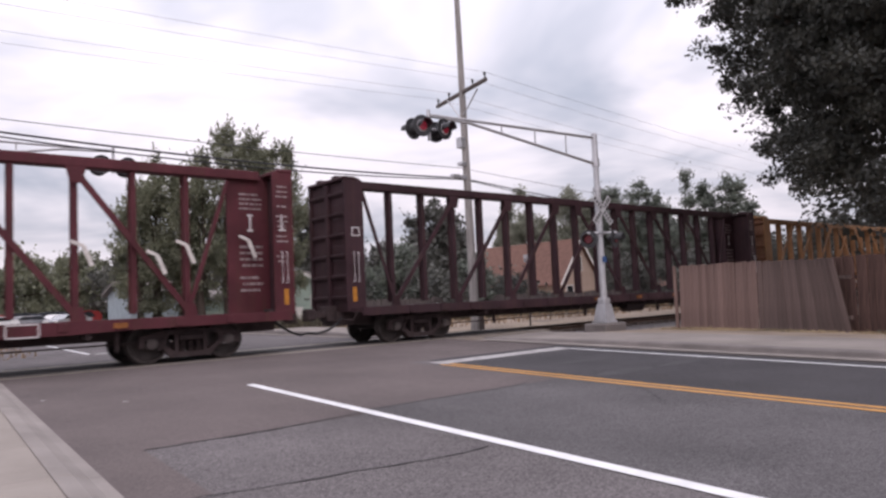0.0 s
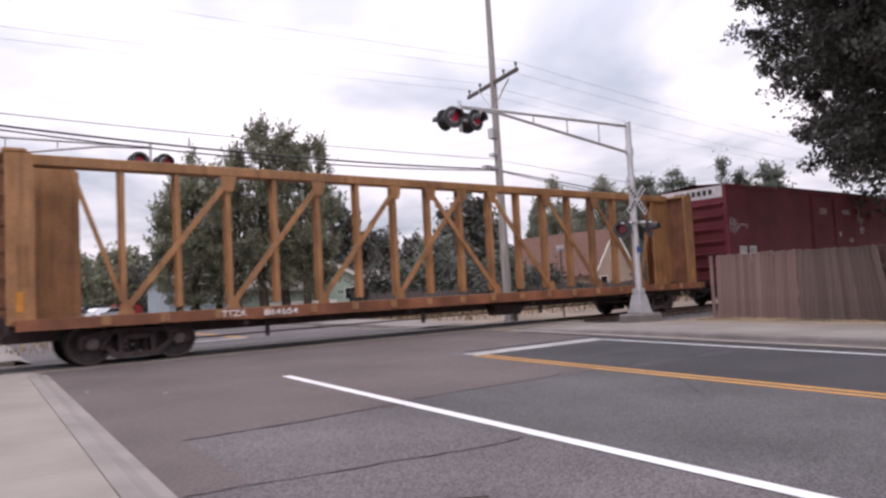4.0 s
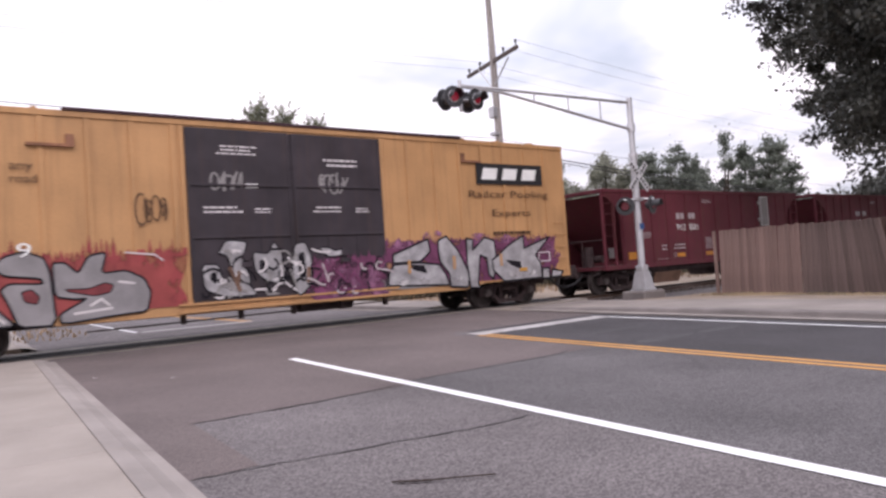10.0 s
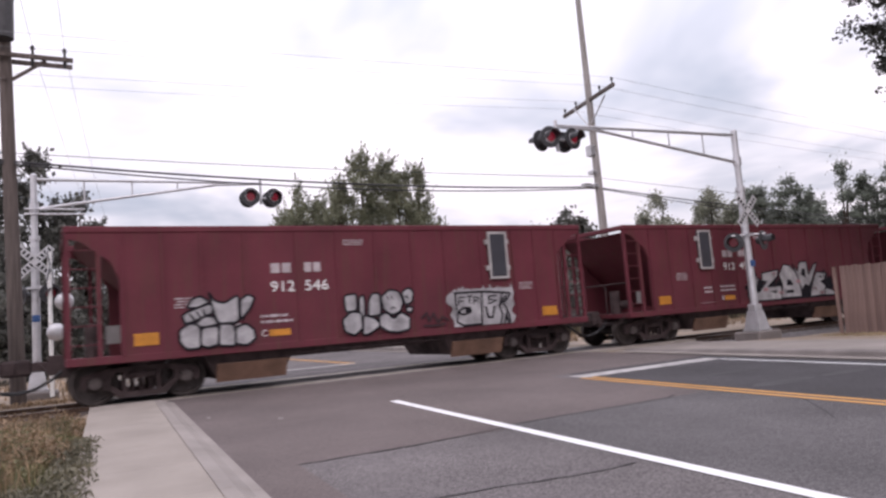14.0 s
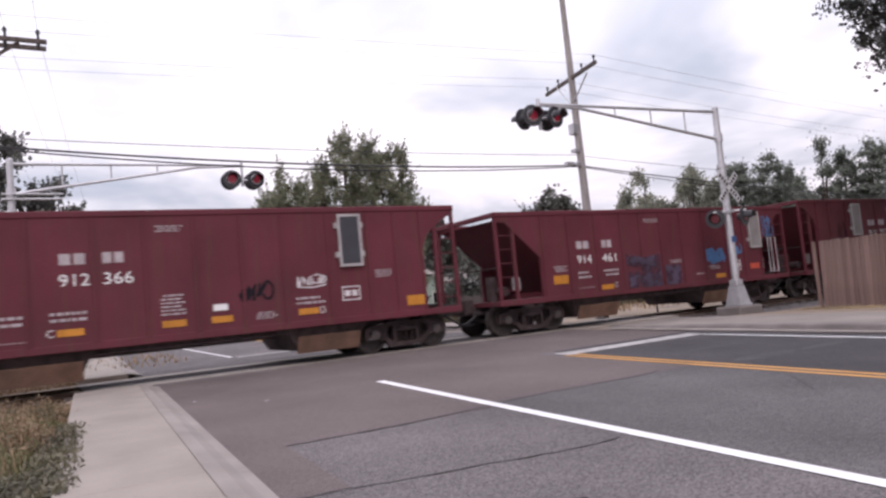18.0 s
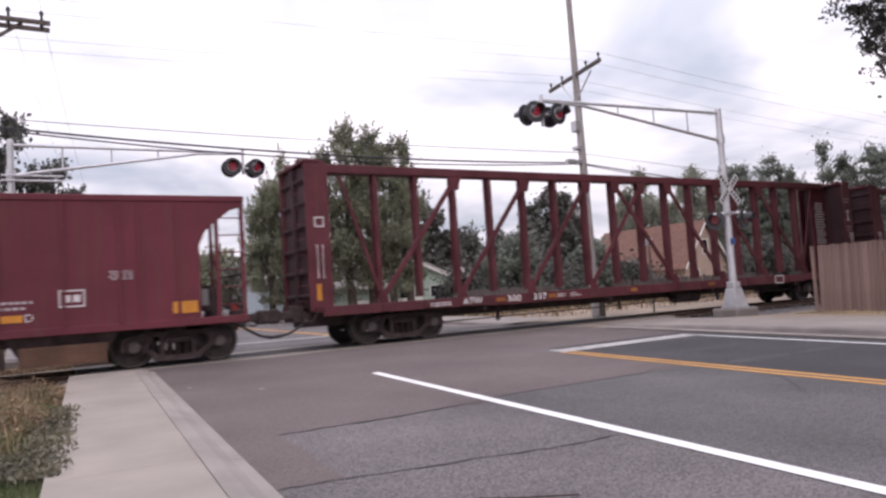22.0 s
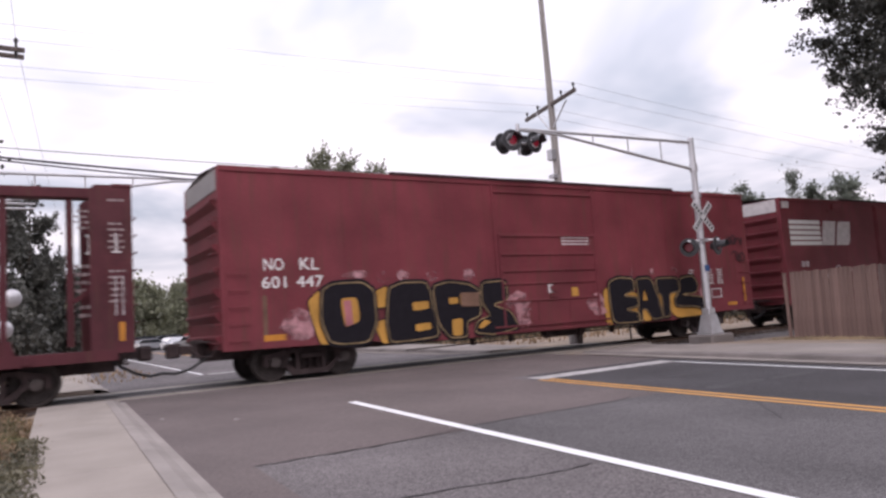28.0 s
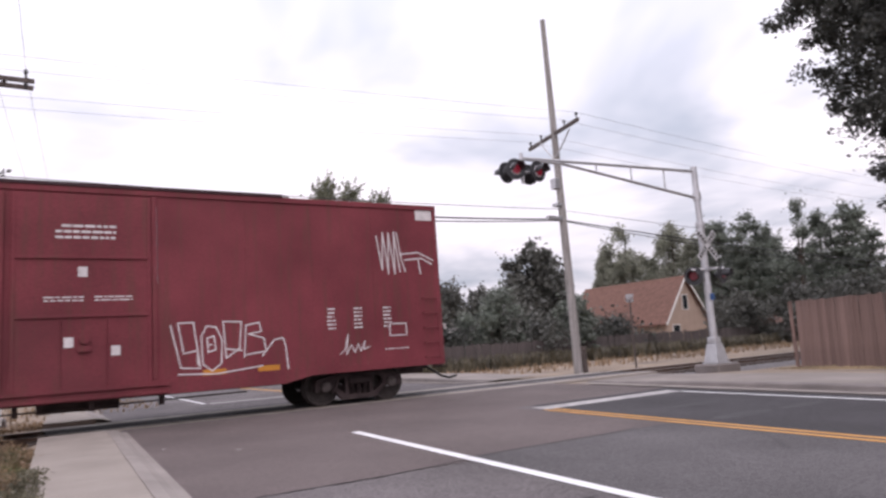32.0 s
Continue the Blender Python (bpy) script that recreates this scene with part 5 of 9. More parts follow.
        part("chute", M().add([(x0 + 0.15, -1.46, 0.62), (x0 + 1.7, -1.46, 0.62), (x0 + 1.7, -1.3, 0.24), (x0 + 0.15, -1.3, 0.24), (x0 + 0.15, -1.40, 0.64), (x0 + 1.7, -1.40, 0.64), (x0 + 1.7, -1.24, 0.24), (x0 + 0.15, -1.24, 0.24)],
                                   [(0, 1, 2, 3), (7, 6, 5, 4), (0, 4, 5, 1), (1, 5, 6, 2), (3, 2, 6, 7), (0, 3, 7, 4)]), CHUTE, car, "rusty tan discharge chute")
    part("operating_rod", M().cyl((4.6, -1.3, 0.72), (length - 4.6, -1.3, 0.72), 0.025, n=6), UNDER, car)
    f = FACE - 0.005
    dz = -0.27 if slope else 0.0
    # railway initials stand as plain bars of their size
    gap = 0.98 if slope else 0.78
    for k, w in ((0.0, 0.2), (0.26, 0.2), (gap, 0.17), (gap + 0.22, 0.17)):
        part("initial", M().box(text_x + k, text_x + k + w, f - 0.006, f + 0.07, 2.56 + dz, 2.78 + dz), STENCIL_DULL, car, "white painted initial bar")
    lettering(car, number[:3], text_x - 0.02, 2.13 + dz, 0.24, WHITE, width=0.55, y=f - 0.008)
    lettering(car, number[3:], text_x + gap - (0.03 if slope else 0.0), 2.13 + dz, 0.24, WHITE, width=0.56, y=f - 0.008)
    spots = [(1.24, 1.72, 1.16, 1.41), (length - 1.58, length - 1.08, 1.12, 1.37), (text_x - 0.1, text_x + 0.38, 1.15, 1.29)]
    rows = [(text_x - 1.05, text_x - 0.66, 1.40, 1.66, 2), (text_x - 0.28, text_x + 0.44, 1.42, 1.67, 2), (text_x - 1.3, text_x - 0.6, 1.10, 1.13, 1)]
    boxed = (10.0, 10.46, 1.38, 1.72)
    if slope:
        spots = [(1.89, 2.42, 1.31, 1.56), (3.68, 4.15, 1.04, 1.18), (8.78, 9.25, 1.06, 1.2)]
        rows = [(2.82, 3.3, 1.40, 1.66, 2), (3.82, 4.42, 1.42, 1.67, 2), (2.82, 3.5, 1.13, 1.16, 1), (1.92, 2.42, 1.66, 1.84, 3), (6.68, 7.2, 1.66, 1.79, 2), (8.5, 9.0, 1.36, 1.5, 2), (5.67, 6.3, 2.99, 3.12, 3), (9.6, 10.1, 1.15, 1.18, 1), (7.85, 8.3, 1.22, 1.3, 1)]
        boxed = (9.58, 10.08, 1.24, 1.6)
    else:
        far = {3: ((5.94, 6.42, 1.14, 1.28), (5.94, 6.42, 1.38, 1.85, 6)), 4: ((6.95, 7.4, 1.14, 1.28), None), 5: ((8.9, 9.38, 1.14, 1.28), (8.78, 9.55, 1.36, 1.58, 2)), 6: (None, (7.92, 8.4, 1.13, 1.3, 4)), 7: (None, (10.9, 11.35, 1.88, 2.08, 4))}
        for k in marks:
            a, b = far[k]
            spots += [a] if a else []
            rows += [b] if b else []
        if 4 in marks:
            plate(car, 7.0, 7.3, 1.4, 1.54, WHITE, "placard", "small white placard", f)
        if 5 in marks:
            lettering(car, "D", 9.42, 1.14, 0.15, STENCIL, y=f - 0.008)
        rows += [(5.9, 6.5, 3.16, 3.31, 3), (2.05, 2.55, 1.87, 2.12, 4)]
    for x0, x1, z0, z1 in spots:
        plate(car, x0, x1, z0, z1, ORANGE, "reflector", "amber reflective strip", f)
    lettering(car, end_letter, 4.2 if slope else text_x - 0.28, 1.08 if slope else 1.15, 0.15, STENCIL, y=f - 0.008)
    for q, (x0, x1, z0, z1, r) in enumerate(rows):
        stencils(car, x0, x1, z0, z1, r, seed * 20 + q, y=f, mat=STENCIL_DULL, duty=0.46)
    if 5 in marks or slope:
        x0, x1, z0, z1 = boxed
        m = M()
        for b in ((x0, x1, z0, z0 + 0.03), (x0, x1, z1 - 0.03, z1), (x0, x0 + 0.03, z0, z1), (x1 - 0.03, x1, z0, z1), (x0 + 0.07, x0 + 0.2, z0 + 0.1, z1 - 0.1), (x0 + 0.25, x1 - 0.08, z0 + 0.1, z1 - 0.1)):
            m.box(b[0], b[1], f - 0.006, f + 0.06, b[2], b[3])
        part("data_box", m, STENCIL, car, "white framed test box")
    if patch_x is not None:
        p0, p1, q0, q1 = patch_x + 0.11, patch_x + 0.65, top - 1.33, top - 0.13
        p = part("equipment_panel", M().box(p0, p1, FACE - 0.08, FACE + 0.05, q0, q1, 0.01), PATCH_DARK if patch == "dark" else PATCH_GREY, car, "bolted dark panel" if patch == "dark" else "bolted grey panel")
        fr = M()
        for b in ((p0 - 0.03, p1 + 0.03, q1 - 0.03, q1 + 0.03), (p0 - 0.03, p1 + 0.03, q0 - 0.03, q0 + 0.03), (p0 - 0.03, p0 + 0.03, q0 + 0.03, q1 - 0.03), (p1 - 0.03, p1 + 0.03, q0 + 0.03, q1 - 0.03)):
            fr.box(b[0], b[1], FACE - 0.095, FACE - 0.07, b[2], b[3])
        part("panel_frame", fr, PANEL_EDGE, p, "pale metal edge of the panel")
        for dx in (p0 - 0.1, p1 + 0.03):
            for z in (q0 + 0.2, q1 - 0.3):
                part("bracket", M().box(dx, dx + 0.07, FACE - 0.06, FACE + 0.03, z, z + 0.13), PANEL_EDGE, p)
    running_gear(car, length, 1.42)
    return car


BULKHEAD = 0.98


def centrebeam(at, length, paint, label, wide, diag, seed, sill_paint=None, reflectors=(), lead=0.5, end_paint=None, far_lead=None, trail=0.85, top=4.58):
    """A lumber flat: end bulkheads, a deck and a tall open truss down the middle."""
    car = thing("centrebeam_flatcar", label, "flatcar", at, "railcars of the passing train")
    deck, up = 1.04, top - 4.58
    part("deck", M().prism([(0, deck), (0, 0.82), (3.9, 0.81), (5.0, 0.77), (length - 5.0, 0.77), (length - 3.9, 0.81), (length, 0.82), (length, deck)], FACE, FACE + 0.09), sill_paint or paint, car, "side sill of the deck")
    part("deck", M().box(0, length, FACE + 0.09, 1.6, deck - 0.12, deck - 0.02), paint, car, "deck boards")
    part("centre_sill", M().box(-0.1, length + 0.1, -0.4, 0.4, 0.55, 0.95), UNDER, car)
    for i in range(18):
        x = 1.6 + (length - 3.2) * i / 17
        part("stake_pocket", M().box(x - 0.09, x + 0.09, FACE - 0.03, FACE + 0.02, 0.84, 1.02, 0.008), paint, car)
    for x in reflectors:
        part("reflector", M().box(x - 0.14, x + 0.14, FACE - 0.036, FACE + 0.01, 0.86, 0.97), AMBER, car, "grimy amber reflective strip")
    bw = BULKHEAD
    for s, x in ((1, 0.0), (-1, length + 0.32)):
        X = lambda d: x + s * d
        wd = lead if s > 0 else (0.45 if wide else trail)
        b = part("bulkhead", M().box(min(X(0.0), X(0.12)), max(X(0.0), X(0.12)), -bw + 0.03, bw - 0.03, deck - 0.1, 4.42 + up, 0.015), end_paint or paint, car, "end bulkhead")
        for k in range(6):
            z = deck + 0.28 + k * 0.58
            part("bulkhead_rib", M().prism([(X(0.0), z - 0.12), (X(-0.09), z - 0.02), (X(-0.09), z + 0.03), (X(0.0), z + 0.06)], -bw + 0.06, bw - 0.06), end_paint or paint, b)
        part("bulkhead_post", M().box(min(X(-0.11), X(0.0)), max(X(-0.11), X(0.0)), -0.06, 0.06, deck, 4.4 + up, 0.01), end_paint or paint, b)
        for y in (-bw, bw - 0.06):
            if y > 0 and s > 0 and far_lead:
                wd = far_lead
            part("side_panel", M().prism([(X(-0.1), 0.95), (X(-0.1), 4.5 + up), (X(wd - 0.12), 4.5 + up), (X(wd), 4.4 + up), (X(wd), 0.95)], y, y + 0.06), paint, b, "full-height side panel")
        if wide and s < 0:
            part("web_plate", M().prism([(X(0.1), 0.95), (X(0.1), 4.45 + up), (X(wide + 0.12), 4.45 + up), (X(wide + 0.12), 0.95)], -0.03, 0.03), paint, b, "full-height plate in the middle of the truss")
        part("bulkhead_cap", M().box(min(X(-0.12), X(0.3)), max(X(-0.12), X(0.3)), -bw - 0.02, bw + 0.02, 4.44 + up, 4.53 + up, 0.02), paint, b)
        for y in (-0.45, 0.4):
            part("cap_lug", M().box(min(X(-0.1), X(0.1)), max(X(-0.1), X(0.1)), y - 0.12, y + 0.12, 4.53 + up, 4.6 + up, 0.01), paint, b)
        for dx in (0.12, 0.26):
            part("grab_iron", M().tube([(X(dx), -bw, 1.75), (X(dx), -bw - 0.07, 1.75), (X(dx), -bw - 0.07, 2.55), (X(dx), -bw, 2.55)], 0.015, 5), STENCIL if lead > 0.45 else paint, b)
        me = M().tube([(X(-0.14), -bw + 0.1, 0), (X(-0.2), -bw + 0.1, 0), (X(-0.2), -bw + 0.5, 0), (X(-0.14), -bw + 0.5, 0)], 0.013, 5).mesh("ladder_rung")
        for k in range(8):
            part("ladder_rung", me, paint, b, at=pose(0, 0, 1.2 + 0.38 * k))
        part("reflector", M().box(min(X(0.08), X(0.2)), max(X(0.08), X(0.2)), -bw - 0.008, -bw + 0.005, 1.2, 1.6), ORANGE, b, "orange reflective strip")
    chord = M().box(0.1, length - 0.1, -0.18, 0.18, top - 0.24, top, 0.02)
    part("top_chord", chord, paint, car, "heavy top chord of the truss")
    part("bottom_chord", M().box(0.1, length - 0.1, -0.16, 0.16, deck - 0.1, deck - 0.01), paint, car)
    n = 16 if wide else 18
    xs = [length / 2 + 0.1 + 1.25 * (k - (n - 1) / 2) for k in range(n)]
    for x in xs:
        m = M().box(x - 0.06, x + 0.06, -0.13, -0.11, deck + 0.1, top - 0.2).box(x - 0.06, x + 0.06, 0.11, 0.13, deck + 0.1, top - 0.2).box(x - 0.015, x + 0.015, -0.11, 0.11, deck + 0.1, top - 0.2)
        part("truss_post", m, paint, car, "I-section truss post")
    first = 0 if wide else 1
    for i in range(first, n // 2 - 1, 2):
        for a, b, yy in ((xs[i], xs[i + 2], -0.16), (xs[n - 1 - i], xs[n - 3 - i], -0.21)):
            part("truss_diagonal", M().beam((a, yy, deck + 0.08), (b, yy, top - 0.35), 0.045, 0.14), paint, car)
            part("truss_gusset", M().prism([(b - 0.22, top - 0.24), (b + 0.22, top - 0.24), (b + 0.12, top - 0.62), (b - 0.12, top - 0.62)], yy - 0.04, yy - 0.026), paint, car)
            part("truss_gusset", M().prism([(a - 0.16, deck - 0.02), (a + 0.2, deck - 0.02), (a + 0.12, deck + 0.3), (a - 0.06, deck + 0.3)], yy - 0.04, yy - 0.026), paint, car)
    for s, x in ((1, xs[0]), (-1, xs[-1])):
        if wide:
            part("truss_diagonal", M().beam((x - s * 1.05, -0.16, top - 0.3), (x - s * 0.05, -0.16, deck + 0.3), 0.05, 0.1), paint, car)
        else:
            part("truss_diagonal", M().beam((x - s * 0.85, -0.16, 2.75), (x - s * 0.05, -0.16, 2.1), 0.05, 0.1), paint, car)
    for i in range(4):
        x = length * (0.2 + 0.2 * i)
        part("winch", M().cyl((x, FACE + 0.1, 0.72), (x, FACE + 0.5, 0.72), 0.07, n=10), UNDER, car)
        part("hanger", M().box(x + 0.6, x + 0.68, -1.2, -1.12, 0.34, 0.75), UNDER, car)
    part("brake_rod", M().cyl((3.5, -1.0, 0.42), (length - 3.5, -1.0, 0.5), 0.02, n=6), UNDER, car)
    part("air_reservoir", M().cyl((length * 0.55, -0.8, 0.55), (length * 0.6, -0.8, 0.55), 0.2, n=14), UNDER, car)
    running_gear(car, length, 2.32)
    return car

# ---- the railcars in their order; u is each one's leading end along the track at the start ----
CARS = []
SPRAY_RUST = material("dark red spray paint", (0.22, 0.045, 0.05), 0.6, vary=0.2, scale=2)
REPAINT_PALE = material("faded pink tag", (0.36, 0.20, 0.19), 0.65, vary=0.15, scale=4)
FAINT = material("faded stencil", (0.34, 0.27, 0.27), 0.65, vary=0.15, scale=5)


def car_at(u):
    return pose(u, TRACK_Y, RAIL_TOP)


def on_roll(car, u):
    CARS.append((car, u))
    return car


def frame_box(car, x0, x1, z0, z1, name="data_box", mat=None, w=0.03, y=FACE):
    m = M().box(x0, x1, y - 0.008, y + 0.005, z0, z0 + w).box(x0, x1, y - 0.008, y + 0.005, z1 - w, z1).box(x0, x0 + w, y - 0.008, y + 0.005, z0, z1).box(x1 - w, x1, y - 0.008, y + 0.005, z0, z1)
    part(name, m, mat or STENCIL, car, "white framed test box")


def panel_text(car, length, rows, seed, bright):
    """White data rows on the far side panel and sparse marks on the near one."""
    ink = STENCIL if bright else FAINT
    if bright:
        stencils(car, length - 0.62, length + 0.04, 1.55, 3.95, rows, seed, y=-0.034, duty=0.5, mat=ink, skip=0.08)
    else:
        stencils(car, length - 0.62, length + 0.0, 1.55, 3.0, rows * 3 // 5, seed, y=-0.034, duty=0.42, mat=ink, skip=0.2)
        stencils(car, length - 0.62, length + 0.0, 3.7, 4.2, 4, seed + 7, y=-0.034, duty=0.42, mat=ink)
        part("stencil", M().prism([(length - 0.40, 3.15), (length - 0.24, 3.15), (length - 0.24, 3.2), (length - 0.29, 3.22), (length - 0.29, 3.53), (length - 0.24, 3.55), (length - 0.24, 3.6), (length - 0.40, 3.6), (length - 0.40, 3.55), (length - 0.35, 3.53), (length - 0.35, 3.22), (length - 0.40, 3.2)], -0.038, -0.034), STENCIL, car, "white beam-shaped mark")
    y = -BULKHEAD - 0.004
    stencils(car, length - 0.06, length + 0.26, 2.0, 4.3, 18, seed + 200, y=y, duty=0.35, mat=FAINT, skip=0.5)
    part("stencil", M().box(length + 0.07, length + 0.12, y - 0.003, y, 3.1, 3.5).box(length, length + 0.2, y - 0.0035, y, 3.08, 3.12), STENCIL, car)


# leading red centrebeam, with torn straps fluttering
c = on_roll(centrebeam(car_at(-14.6), 23.0, RED_BEAM, "faded red centrebeam flatcar with torn straps, empty", 1.15, 2, 1, reflectors=(9.5, 13.1, 15.9, 19.0), end_paint=DARK_BEAM, top=4.73), -14.6)
panel_text(c, 23.0, 15, 1, False)
frame_box(c, 16.9, 17.5, 0.76, 1.04)
for x, z in ((18.6, 2.7), (20.9, 2.75), (14.6, 2.6), (22.5, 2.9), (20.2, 2.5)):
    part("strap", M().beam((x, -0.3, z), (x + 0.18, -0.3, z - 0.45), 0.01, 0.1).beam((x, -0.3, z), (x - 0.25, -0.3, z + 0.1), 0.01, 0.08), TAPE, c, "torn pale plastic strap")
c = on_roll(centrebeam(car_at(10.5), 22.7, DARK_BEAM, "grimy dark brown centrebeam flatcar, empty", 0.85, 2, 2, lead=0.5, reflectors=(9.88, 12.4, 14.82, 18.4), top=4.71), 10.5)
panel_text(c, 22.7, 16, 2, False)
frame_box(c, 17.0, 17.6, 0.76, 1.04)
frame_box(c, 0.1, 0.36, 3.0, 3.25, y=-BULKHEAD)
c = on_roll(centrebeam(car_at(34.75), 23.15, YELLOW_BEAM, "dusty yellow centrebeam flatcar, empty", 1.1, 2, 3, lead=0.42, end_paint=YELLOW_END, far_lead=1.6, sill_paint=RUSTY_SILL), 34.75)
lettering(c, "TTZX", 4.0, 0.86, 0.14, WHITE, width=0.56, y=FACE - 0.045)
lettering(c, "864654", 5.0, 0.84, 0.14, WHITE, width=0.85, y=FACE - 0.045)

# red boxcar with white number plates
c = on_roll(boxcar(car_at(59.83), 18.65, RED_CAR, "oxide red steel boxcar with white stencils and graffiti", (), ((7.25, 9.4, 0.86, 4.75), (9.45, 11.65, 0.86, 4.75)), RED_CAR, 4.98, cap=STENCIL, seams=(1.6, 3.2, 4.6, 6.1, 7.1, 11.8, 13.3, 14.9, 16.4, 17.6)), 59.83)
for body, x, z in (("TO", 0.79, 2.09), ("BX", 1.55, 2.1), ("88", 0.8, 1.71), ("90", 1.56, 1.71), ("48", 2.42, 1.69)):
    plate(c, x, x + 0.53, z, z + 0.33, WHITE, "number_panel", "white number panel")
    lettering(c, body, x + 0.06, z + 0.06, 0.21, BLACK, width=0.4, y=FACE - 0.014)
plate(c, 0.84, 1.33, 1.13, 1.29, ORANGE, "reflector")
plate(c, 0.1, 0.5, 1.02, 1.2, CHUTE, "reflector")
plate(c, 2.55, 2.95, 1.05, 1.15, CHUTE, "reflector")
part("emblem", M().cyl((3.3, FACE + 0.0, 2.1), (3.3, FACE - 0.006, 2.1), 0.15, n=20), STENCIL, c, "small round white emblem")
part("emblem", M().cyl((3.3, FACE - 0.006, 2.1), (3.3, FACE - 0.010, 2.1), 0.12, n=20), RED_CAR, c)
stencils(c, 0.8, 1.35, 1.36, 1.6, 2, 31)
stencils(c, 7.95, 8.7, 3.95, 4.25, 3, 32, y=FACE - 0.052)
stencils(c, 10.3, 11.2, 3.98, 4.22, 3, 33, y=FACE - 0.052)
stencils(c, 10.9, 11.4, 2.6, 2.8, 2, 34, y=FACE - 0.052)
for x, z in ((8.35, 1.95), (9.9, 2.9), (10.4, 2.1), (7.5, 1.8)):
    plate(c, x, x + 0.16, z, z + 0.2, STENCIL, "placard_holder", y=FACE - 0.05)
ink = FACE - 0.034
skyline = [(11.9, 0.80), (12.0, 1.38), (12.27, 1.55), (12.0, 2.25), (12.24, 2.09), (12.89, 1.9), (12.96, 2.08), (13.22, 2.05), (13.57, 2.23), (13.68, 2.42), (13.77, 2.21), (14.04, 2.05), (14.11, 2.2), (14.39, 2.14), (14.63, 2.4), (14.87, 2.16), (15.15, 1.92), (15.97, 1.85), (16.11, 2.13), (16.47, 1.99), (16.65, 2.2), (17.08, 2.18), (17.2, 1.72), (18.6, 1.67), (18.6, 0.74)]
m = M()
strokes(m, [[(a, b + 0.05) for a, b in skyline[3:23]]], 0.13, ink + 0.004, 0.0, n=4)
part("spray_mist", m, MIST_WHITE, c, "white sprayed halo over the piece")
letter(c, skyline, SPRAY_BLACK, SPRAY_BLACK, ink, 0.04, curve=0, name="sprayed_ground", label="black sprayed ground of a graffiti piece")
for k, ring in enumerate(([(12.07, 1.14), (12.85, 1.17), (12.76, 0.84), (11.96, 0.82)], [(15.2, 0.92), (16.15, 1.06), (16.56, 0.93), (16.04, 0.68), (15.11, 0.72)], [(17.24, 0.99), (18.6, 0.97), (18.6, 0.78), (16.97, 0.79)], [(12.92, 1.25), (13.92, 1.39), (13.69, 0.9), (12.96, 0.83)])):
    patch_of(c, ring, SPRAY_GREY, ink - 0.004 - 0.001 * k, "sprayed_patch", "grey sprayed shading")
y = ink - 0.01
pieces_a = (([(12.2, 1.94), (13.15, 1.88), (13.1, 1.69), (12.44, 1.72), (12.68, 1.52), (12.89, 1.45), (12.82, 1.27), (12.29, 1.18), (12.23, 1.37), (12.42, 1.48), (12.22, 1.73)], ()),
          ([(13.25, 1.94), (13.56, 2.11), (14.1, 1.94), (14.36, 1.63), (14.25, 1.51), (13.93, 1.46), (13.45, 1.48), (13.17, 1.75)], ([(13.46, 1.85), (13.75, 1.9), (14.01, 1.71), (13.9, 1.57), (13.53, 1.62)],)),
          ([(13.14, 1.25), (13.65, 1.44), (14.13, 1.35), (14.54, 1.09), (14.71, 0.79), (14.45, 0.84), (14.19, 1.15), (13.71, 1.28), (13.23, 1.12)], ()),
          ([(14.28, 1.96), (14.61, 2.12), (15.12, 1.9), (15.03, 1.73), (14.67, 1.88), (14.37, 1.7)], ()),)
pieces_b = (([(15.37, 1.79), (15.96, 1.7), (15.82, 1.49), (15.84, 1.22), (15.37, 1.11), (15.3, 1.25), (15.62, 1.37)], ()),
          ([(16.21, 1.83), (16.64, 2.02), (17.18, 1.86), (17.53, 1.26), (16.76, 1.34), (16.16, 1.2), (16.1, 1.41)], ([(16.45, 1.75), (16.79, 1.79), (16.94, 1.58), (16.6, 1.53)],)),)
for ring, holes in pieces_a + pieces_b:
    y = letter(c, ring, SPRAY_GREEN, SPRAY_BLACK, y, 0.035, holes, SPRAY_BLACK, shine=STENCIL)
y = flourish(c, 12.3, 17.6, 0.85, 1.85, (SPRAY_BLACK, SPRAY_GREEN, SPRAY_GREY, SPRAY_BLACK, STENCIL), 15, 61, y, 0.045)
drawn(c, [[(12.05, 2.2), (12.2, 1.95), (12.12, 1.75), (12.3, 1.55), (12.15, 1.3)], [(12.95, 2.0), (13.1, 1.95), (13.2, 1.6)], [(14.75, 1.5), (15.05, 1.35), (15.2, 1.1)]], STENCIL, 0.04, y, "white sprayed line")
for x0, x1, z0, z1 in ((13.04, 13.49, 0.96, 1.1), (16.16, 16.55, 0.88, 1.09), (17.67, 18.2, 1.12, 1.3), (18.35, 18.62, 1.1, 1.28)):
    plate(c, x0, x1, z0, z1, CHUTE, "reflector", "dulled amber reflective strip", y - 0.004)
for x in (16.98, 17.62, 17.95):
    stencils(c, x, x + 0.25, 1.9, 2.32, 6, 300 + int(10 * x))
frame_box(c, 17.65, 18.11, 1.52, 1.83, y=y - 0.002)
drawn(c, [[(18.32, 3.5), (18.62, 3.55)], [(18.38, 3.66), (18.56, 3.4)], [(18.56, 3.68), (18.4, 3.4)], [(18.3, 3.3), (18.8, 3.36)], [(18.45, 3.3), (18.42, 2.85)], [(18.75, 3.3), (18.6, 3.05), (18.68, 2.88), (18.8, 2.95), (18.74, 3.1)]], STENCIL, 0.035)
drawn(c, [[(12.4, 3.55), (12.62, 3.4), (12.72, 3.2)], [(12.3, 3.3), (12.48, 3.34), (12.52, 3.15), (12.4, 3.08), (12.34, 3.18), (12.44, 3.22)]], STENCIL, 0.035)
